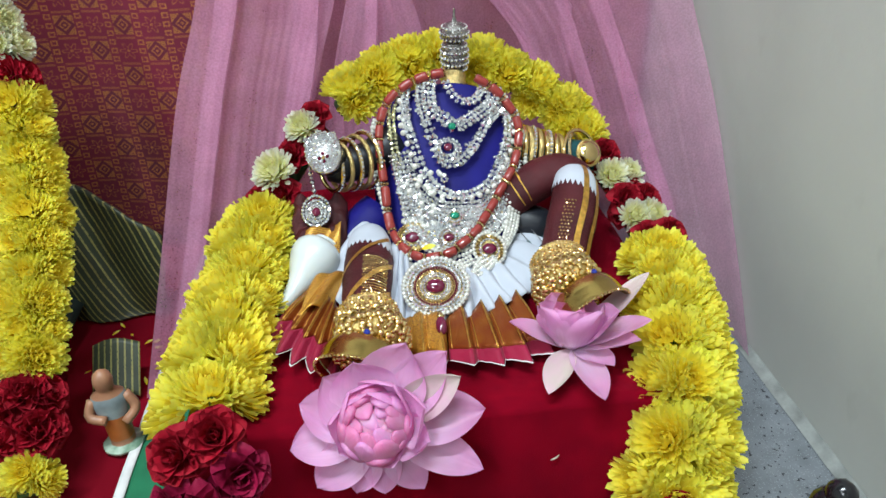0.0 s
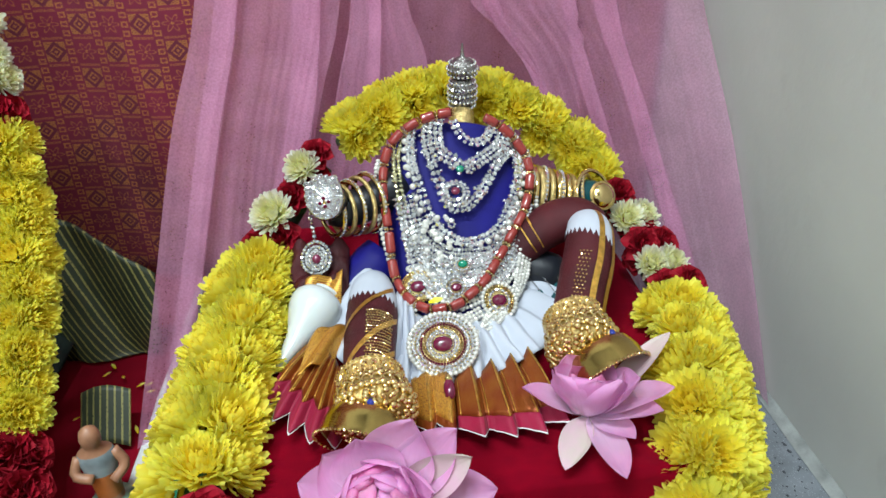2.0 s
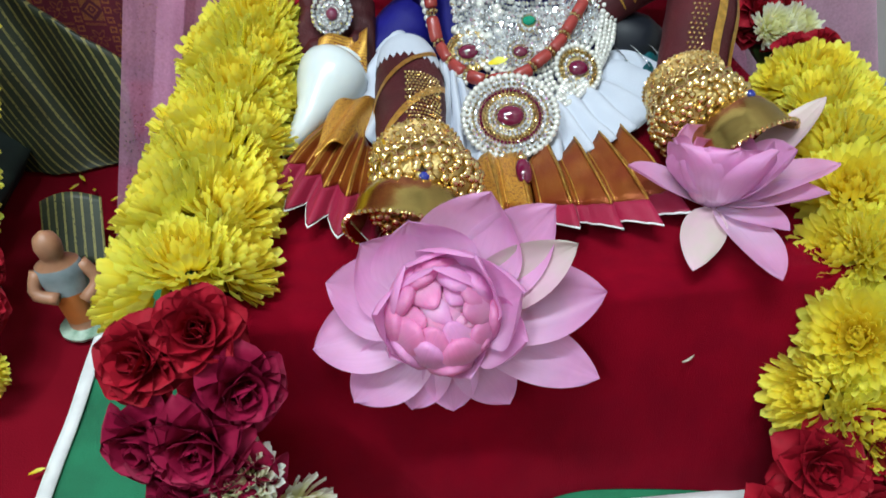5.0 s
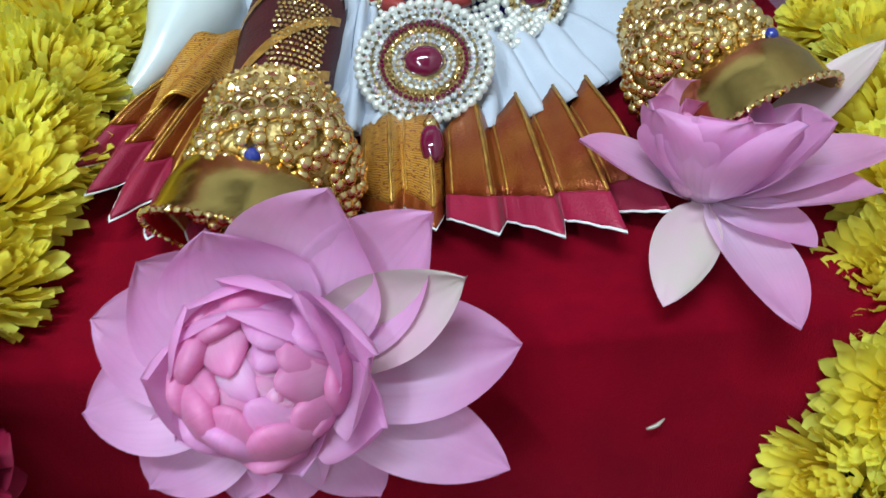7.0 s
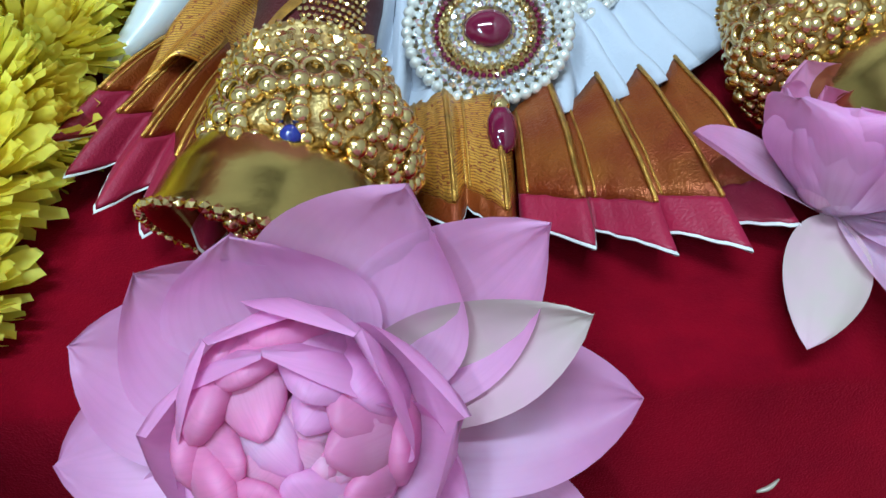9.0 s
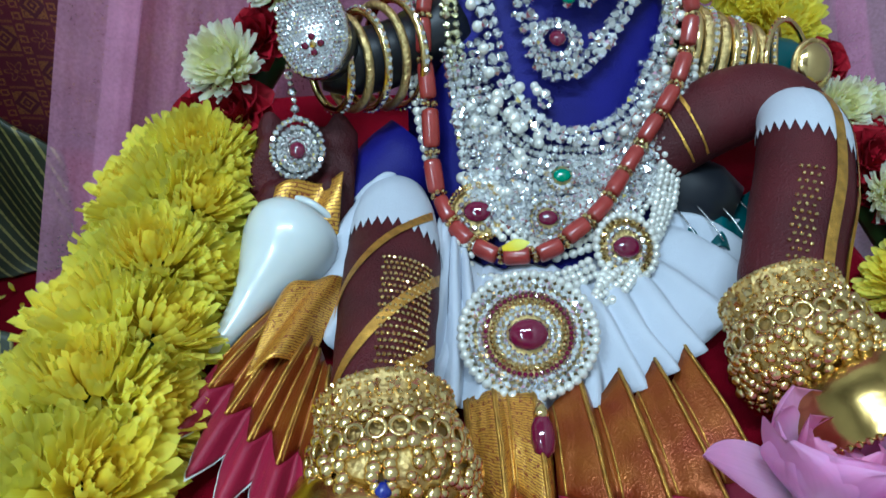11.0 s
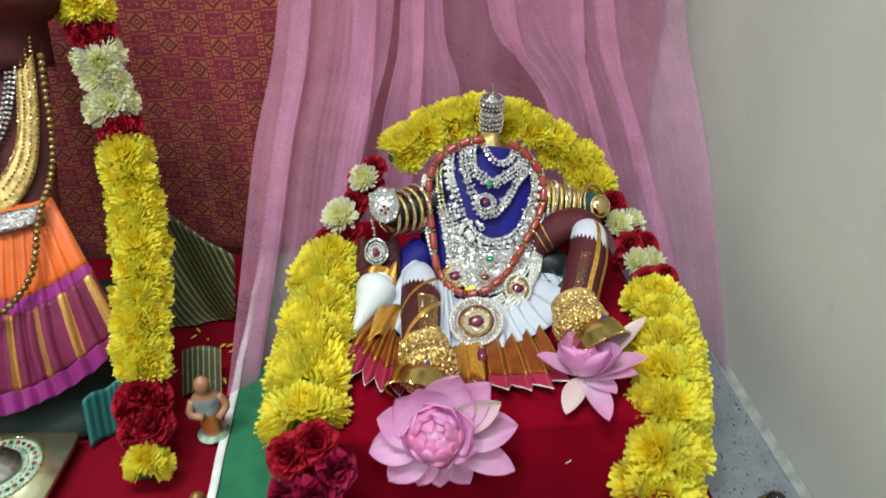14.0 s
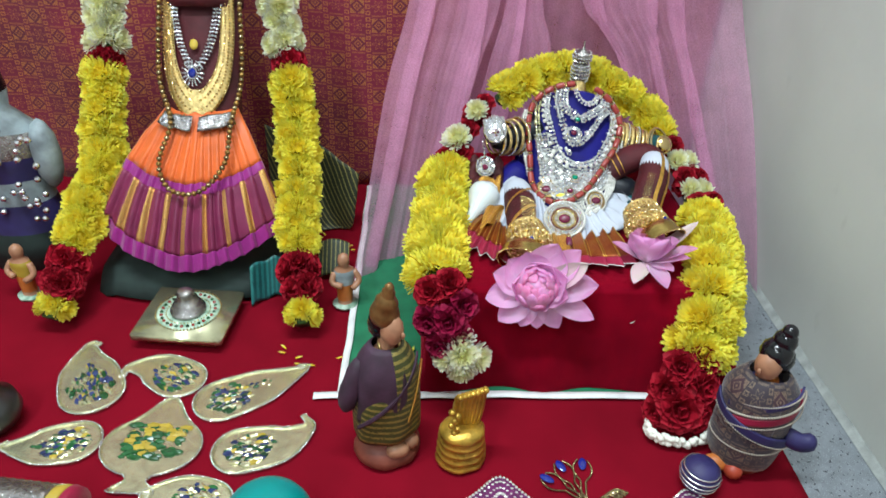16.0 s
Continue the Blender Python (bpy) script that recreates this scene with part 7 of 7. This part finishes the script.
# ---- plates and pots on the felt ----
pl = thing("ornament_stand", "square gilt stand with mint enamel and stepped silver piece", "stand", pose(-0.588, 0.150, 0.001, 0, 0, -5))
for nm, hw, hd, z0, z1, mm in (("foot", 0.052, 0.046, 0.0, 0.014, M["gold_dull"]), ("plate", 0.067, 0.059, 0.014, 0.028, M["enamel"])):
    bm = bmesh.new()
    bmesh.ops.create_cube(bm, size=1)
    for v in bm.verts:
        v.co = Vector((v.co.x * 2 * hw, v.co.y * 2 * hd, z0 + (v.co.z + 0.5) * (z1 - z0)))
    bmesh.ops.bevel(bm, geom=bm.edges[:], offset=0.0025, segments=2, affect="EDGES")
    part(nm, bm, mm, pl)
vs, fs = lathe([(0.046, 0.028), (0.047, 0.0295), (0.044, 0.031), (0.030, 0.0305), (0.0005, 0.030)], 40)
link("enamel_ring", vs, fs, M["mint"], pl)
v_, f_ = beads(ring_spots((0, 0, 0.031), (0, 0, 1), 0.047, 60, 0.0016) + ring_spots((0, 0, 0.031), (0, 0, 1), 0.032, 40, 0.0014), ICO1)
tagged(link("rim_beading", v_, f_, M["gold"], pl, smooth=False), kind="stuff")
for mm, ph in ((M["stone_mix_g"], 0.0), (M["coral"], 0.2)):
    v_, f_ = beads(ring_spots((0, 0, 0.031), (0, 0, 1), 0.039, 15, 0.0030, phase=ph), ICO1, None)
    tagged(link("enamel_inlay", v_, f_, mm, pl, smooth=False), kind="stuff")
vs, fs = lathe([(0.026, 0.030), (0.026, 0.036), (0.022, 0.037), (0.022, 0.043), (0.018, 0.044), (0.018, 0.050), (0.013, 0.052), (0.012, 0.060), (0.013, 0.064), (0.009, 0.068), (0.0005, 0.069)], 32)
link("stepped_piece", vs, fs, M["silver_dark"], pl)


def outline_plate(name, label, category, m, outline, material, stones, rim_mat, rim_r=0.0016, thick=0.003, group="", lip=0.0014):
    """A flat plate with the outline given, a beaded rim and stones set on it."""
    ob = thing(name, label, category, m, group=group)
    n = len(outline)
    flip = sum(p[0] * q[1] - q[0] * p[1] for p, q in zip(outline, outline[1:])) > 0
    inset = []
    for i, p in enumerate(outline):
        t = Vector(outline[(i + 1) % n]) - Vector(outline[i - 1])
        inset.append(Vector((-t.y, t.x)).normalized() * (lip if flip else -lip))
    vs_ = [Vector((*p, 0)) for p in outline] + [Vector((*p, thick)) for p in outline] + [Vector((p[0] + o.x, p[1] + o.y, thick * 1.5)) for p, o in zip(outline, inset)] + [Vector((p[0] + 2 * o.x, p[1] + 2 * o.y, thick * 0.7)) for p, o in zip(outline, inset)]
    bm = bmesh.new()
    bv = [bm.verts.new(v) for v in vs_]
    for k in range(3):
        for i in range(n):
            j = (i + 1) % n
            bm.faces.new((bv[k * n + i], bv[k * n + j], bv[(k + 1) * n + j], bv[(k + 1) * n + i]))
    cap = bm.faces.new(bv[3 * n:])
    bmesh.ops.triangulate(bm, faces=[cap])
    part("plate", bm, material, ob, smooth=False)
    ring = spline([(*p, thick) for p in outline] + [(*outline[0], thick)], max(20, int(length_of([Vector((*p, 0)) for p in outline]) / (rim_r * 2.1))))
    v_, f_ = beads([(p, rim_r) for p in ring], ICO1)
    tagged(link("beaded_rim", v_, f_, rim_mat, ob, smooth=False), kind="stuff")
    ridge = [Vector((p[0] + 2.6 * o.x, p[1] + 2.6 * o.y, thick * 0.9)) for p, o in zip(outline, inset)]
    link("inner_ridge", *tube(ridge + ridge[:1], [0.0009] * (n + 1), 6), material, ob)
    for nm_, spots, mm in stones:
        v_, f_ = beads(spots, ICO1, (1.35, 0.75, 0.45))
        v_ = [(x, y, abs(z) if z < 0 else z + thick) for x, y, z in v_]
        tagged(link(nm_, v_, f_, mm, ob, smooth=False), kind="stuff")
    return ob


def paisley_outline(r, tail, curl, n=64):
    """A round body that runs out into a curled tail along x."""
    back, front = [], []
    mid = spline([(0, 0), (r * 1.0, 0.0), (r + tail * 0.55, curl * 0.2), (r + tail, curl * 0.7), (r + tail * 0.88, curl * 1.25)], 24)
    for i, p in enumerate(mid):
        t = mid[min(23, i + 1)] - mid[max(0, i - 1)]
        nrm = Vector((-t.y, t.x)).normalized()
        s = i / 23
        w = r * math.sqrt(max(0, 1 - (s * 1.25) ** 2)) if s < 0.45 else r * 0.826 * (1 - (s - 0.45) / 0.55) ** 1.1
        w = max(w, r * 0.09)
        front.append(p + nrm * w)
        back.append(p - nrm * w)
    arc = [Vector((-r * math.cos(a), r * math.sin(a))) for a in np.linspace(-math.pi / 2, math.pi / 2, 18)[1:-1]]
    return [tuple(p)[:2] for p in arc] + [tuple(p)[:2] for p in front] + [tuple(p)[:2] for p in reversed(back)]


def paisley(x, y, turn, r, tail, curl, seed):
    rn = random.Random(seed)
    sets = []
    for nm, mm, n_ in (("green_inlay", M["stone_mix_g"], 40), ("blue_inlay", M["stone_mix_b"], 30), ("amber_inlay", M["stone_mix_y"], 8), ("gold_inlay", M["enamel"], 46)):
        spots = []
        for _ in range(n_):
            a, q = rn.uniform(0, 6.28), r * 0.70 * math.sqrt(rn.random())
            s_ = rn.choice((0, 0, 0, 0, 1)) * rn.random()
            spots.append(((q * math.cos(a) * 1.1 * (1 - 0.6 * s_) + r * 0.25 + tail * 0.6 * s_, q * math.sin(a) * (1 - 0.75 * s_) + curl * 0.25 * s_, 0.0), rn.uniform(0.0026, 0.0060) * (1 - 0.4 * s_)))
        sets.append((nm, spots, mm))
    return outline_plate("paisley_plate", "gilt paisley plate set with green and blue stones", "plate", pose(x, y, 0.001, 0, 0, turn), paisley_outline(r, tail, curl), M["enamel"], sets, M["silver"], group="paisley plates on the felt")


for k, q in enumerate(((-0.683, 0.008, 118, 0.042, 0.060, -0.018), (-0.572, 0.032, 150, 0.036, 0.040, 0.030), (-0.505, -0.008, 28, 0.038, 0.085, 0.012), (-0.462, -0.094, 12, 0.036, 0.050, 0.034), (-0.672, -0.080, 190, 0.034, 0.050, -0.010), (-0.489, -0.172, 160, 0.034, 0.036, 0.018), (-0.582, -0.204, 170, 0.032, 0.04, 0.02))):
    paisley(*q, seed=k + 3)
oni = [(0.062 * math.cos(a), 0.048 * math.sin(a) + 0.036 * max(0, math.sin(a)) ** 14) for a in np.linspace(-math.pi / 2 + 0.28, 1.5 * math.pi - 0.28, 60)]
oni += [(-0.013, -0.054), (-0.024, -0.064), (-0.024, -0.071), (0.024, -0.071), (0.024, -0.064), (0.013, -0.054)]
rn = random.Random(8)
sets = [(nm, [((rn.uniform(-0.035, 0.035), rn.uniform(-0.02, 0.034), 0), rn.uniform(0.003, 0.008)) for _ in range(26)], mm) for nm, mm in (("green_inlay", M["stone_mix_g"]), ("leaf_inlay", M["stone_mix_g"]), ("amber_inlay", M["stone_mix_y"]))]
outline_plate("pot_plate", "gilt pot-shaped plate set with green stones on the red felt", "plate", pose(-0.574, -0.086, 0.001, 0, 0, -3), oni, M["enamel"], sets, M["silver"], lip=0.0009)


def ogive(r):
    return [(r * math.cos(a) * (1.0 - 0.25 * max(0, math.sin(a)) ** 3), r * 0.72 * math.sin(a) + r * 0.34 * max(0, math.sin(a)) ** 9) for a in np.linspace(-math.pi / 2, 1.5 * math.pi, 60, endpoint=False)]


for x, y, t_ in ((-0.145, -0.203, -3), (0.078, -0.222, -6)):
    drop_line = [(0.018 * math.sin(a) * (1 - 0.6 * max(0, -math.cos(a))), 0.010 - 0.026 * math.cos(a), 0.0) for a in np.linspace(0, 2 * math.pi, 30)]
    dots = [((sx * 0.036, -0.004, 0.0), 0.0058) for sx in (-1, 1)]
    rays = [((-0.03 + 0.06 * k / 12, -0.028 - 0.012 * (j % 3), 0), 0.0017) for k in range(13) for j in range(3)]
    outline_plate("purple_motif", "purple felt motif edged with white stones, flat on the red felt", "decoration", pose(x, y, 0.001, 0, 0, t_), ogive(0.064), M["motif_felt"],
                  [("white_beading", [((p[0] * 1.35, p[1] * 1.25, 0.0), 0.0024) for p in drop_line] + [((q_[0] * 0.91, q_[1] * 0.91, 0.0), 0.0019) for q_ in ogive(0.064)] + [((q_[0] * 0.78, q_[1] * 0.78, 0.0), 0.0015) for q_ in ogive(0.064)] + rays, M["pearl"]), ("amber_inlay", dots, M["stone_mix_y"])], M["pearl"], rim_r=0.0022, thick=0.002, group="purple motifs on the felt")
pea = thing("peacock_motif", "beaded gold peacock motif with blue feather eyes on the felt", "decoration", pose(-0.032, -0.170, 0.001, 0, 0, 4))
sp = []
for k, a in enumerate((150, 118, 84)):
    for s in np.linspace(0.0, 1.0, 26):
        q = math.radians(a - 8)
        for o in (-1, 1):
            w = 0.0030 + 0.0085 * max(0, math.sin(max(0.0, s - 0.45) / 0.55 * 2.7))
            sp.append(((-0.012 + math.cos(q) * 0.052 * s - math.sin(q) * w * o, 0.004 + math.sin(q) * 0.058 * s + math.cos(q) * w * o, 0.0018), 0.0015))
    q = math.radians(a - 8)
    vs, fs = moved((ICO2[0] * np.array((0.010, 0.0055, 0.002)), ICO2[1]), pose(-0.012 + math.cos(q) * 0.048, 0.004 + math.sin(q) * 0.053, 0.002, 0, 0, a - 8))
    link("feather_eye", vs, fs, M["sapphire"], pea)
for p in spline([(-0.012, 0.004), (-0.016, -0.02), (-0.012, -0.045), (0.008, -0.055), (0.026, -0.040), (0.030, -0.015), (0.018, -0.004), (0.012, 0.004), (0.026, 0.012), (0.038, 0.006)], 90):
    sp += [((p[0] + o, p[1] + o * 0.6, 0.0018), 0.0020) for o in (-0.0075, -0.004, 0, 0.004)]
v_, f_ = beads(sp, ICO1)
tagged(link("gold_beading", v_, f_, M["bronze_bead"], pea, smooth=False), kind="stuff")

pot = thing("teal_pot", "round teal lacquered lidded pot with a small gold mark", "pot", pose(-0.402, -0.222, 0.001))
vs, fs = lathe([(0.028, 0.0), (0.042, 0.010), (0.049, 0.028), (0.049, 0.036), (0.046, 0.040)], 40)
link("bowl", vs, fs, M["silver_dark"], pot, "silver-banded bowl")
vs, fs = lathe([(0.0495, 0.038), (0.0480, 0.050), (0.042, 0.062), (0.030, 0.072), (0.014, 0.0775), (0.0005, 0.0785)], 40)
link("lid", vs, fs, M["teal_pot"], pot)
v_, f_ = beads([((-0.004 + 0.004 * k, -0.016 + 0.003 * j, 0.0772), 0.0016) for k in range(3) for j in range(2)], ICO1)
link("gold_mark", v_, f_, M["enamel"], pot, smooth=False)
roll = thing("drum_roll", "small grey ridged drum with magenta and yellow end", "drum", pose(-0.665, -0.205, 0.034, 0, 90, -8))
vs, fs = lathe([(0.031, -0.06), (0.033, -0.055)] + [(0.0325 + 0.0012 * (k % 2), -0.05 + 0.005 * k) for k in range(16)] + [(0.0315, 0.032)], 32)
link("shell", vs, fs, M["silver_dark"], roll)
vs, fs = lathe([(0.0315, 0.032), (0.034, 0.034), (0.034, 0.044), (0.032, 0.046)], 32)
link("yellow_band", vs, fs, M["stone_mix_y"], roll)
vs, fs = lathe([(0.032, 0.046), (0.0345, 0.048), (0.033, 0.056), (0.020, 0.060), (0.0005, 0.060)], 32)
link("magenta_head", vs, fs, M["magenta"], roll)
vs, fs = lathe([(0.018, 0.0), (0.033, 0.008), (0.040, 0.024), (0.036, 0.042), (0.022, 0.052), (0.020, 0.056), (0.024, 0.060), (0.021, 0.060), (0.017, 0.052)], 32)
ob = link("steel_pot", vs, fs, M["steel"])
ob.matrix_world = pose(-0.785, -0.050, 0.001)
tagged(ob, "small dark steel pot on the red felt", "pot")
vs, fs = lathe([(0.010, 0.0), (0.019, 0.006), (0.0235, 0.018), (0.0225, 0.030), (0.015, 0.039), (0.0005, 0.041)], 24)
sb = thing("striped_pot", "small purple pot ringed with silver bands", "pot", pose(0.098, -0.146, 0.001, 0, 0, 20))
link("body", vs, fs, M["navy"], sb)
for z_, r_ in ((0.012, 0.0222), (0.019, 0.0237), (0.026, 0.0234), (0.032, 0.0212)):
    vs, fs = ring_tube((0, 0, z_), (0.1, 0, 1), r_, 0.0013)
    link("silver_band", vs, fs, M["silver"], sb)
pts = spline([(0.207, -0.172, 0.008), (0.213, -0.192, 0.008), (0.211, -0.212, 0.008), (0.203, -0.230, 0.007)], 14)
tagged(link("green_stalk", *tube(pts, [0.002, 0.003, 0.0042, 0.005, 0.0055, 0.006, 0.006, 0.006, 0.006, 0.0055, 0.005, 0.004, 0.003, 0.002], 10), M["leaf"]), "curved green stalk lying on the felt's edge", "stalk")

# fallen petals
rn = random.Random(12)
fallen = [(-0.40 + rn.uniform(-0.03, 0.08), rn.uniform(0.27, 0.42), 0.006) for _ in range(9)] + [(-0.41 + rn.uniform(-0.03, 0.03), rn.uniform(0.06, 0.10), 0.003) for _ in range(5)] + [(-0.36, 0.07, 0.008), (-0.27, 0.10, 0.008), (-0.25, 0.085, 0.008)]
p, f, t = cup_petal(0.011, 0.004, 0.3, 0.2, 3, 4)
me = flower_data("fallen_petal", (p, f, t), M["yellow"])
for q in fallen:
    ob = new("fallen_petal", me)
    ob.matrix_world = pose(*q, rn.uniform(-10, 10), rn.uniform(-10, 10), rn.uniform(0, 360))
    tagged(ob, "single yellow petal fallen on the cloth", "petal", "fallen petals")
ob = new("fallen_petal", me)
ob.matrix_world = pose(-0.041, 0.205, 0.207, 20, 0, 10) @ Matrix.Diagonal((1.2, 1.6, 1, 1))
tagged(ob, "yellow petal caught on the large pendant", "petal", "fallen petals")
straw = link("straw_bit", *tube(spline([(-0.004, 0, 0), (0, 0.0006, 0.0006), (0.004, 0.002, 0)], 6), [0.0004, 0.0007, 0.0008, 0.0008, 0.0006, 0.0003], 6), M["cream_thread"])
straw.matrix_world = pose(0.044, 0.0285, 0.112, 70, 0, 15)
tagged(straw, "pale bit of straw lying on the crimson velvet", "straw")
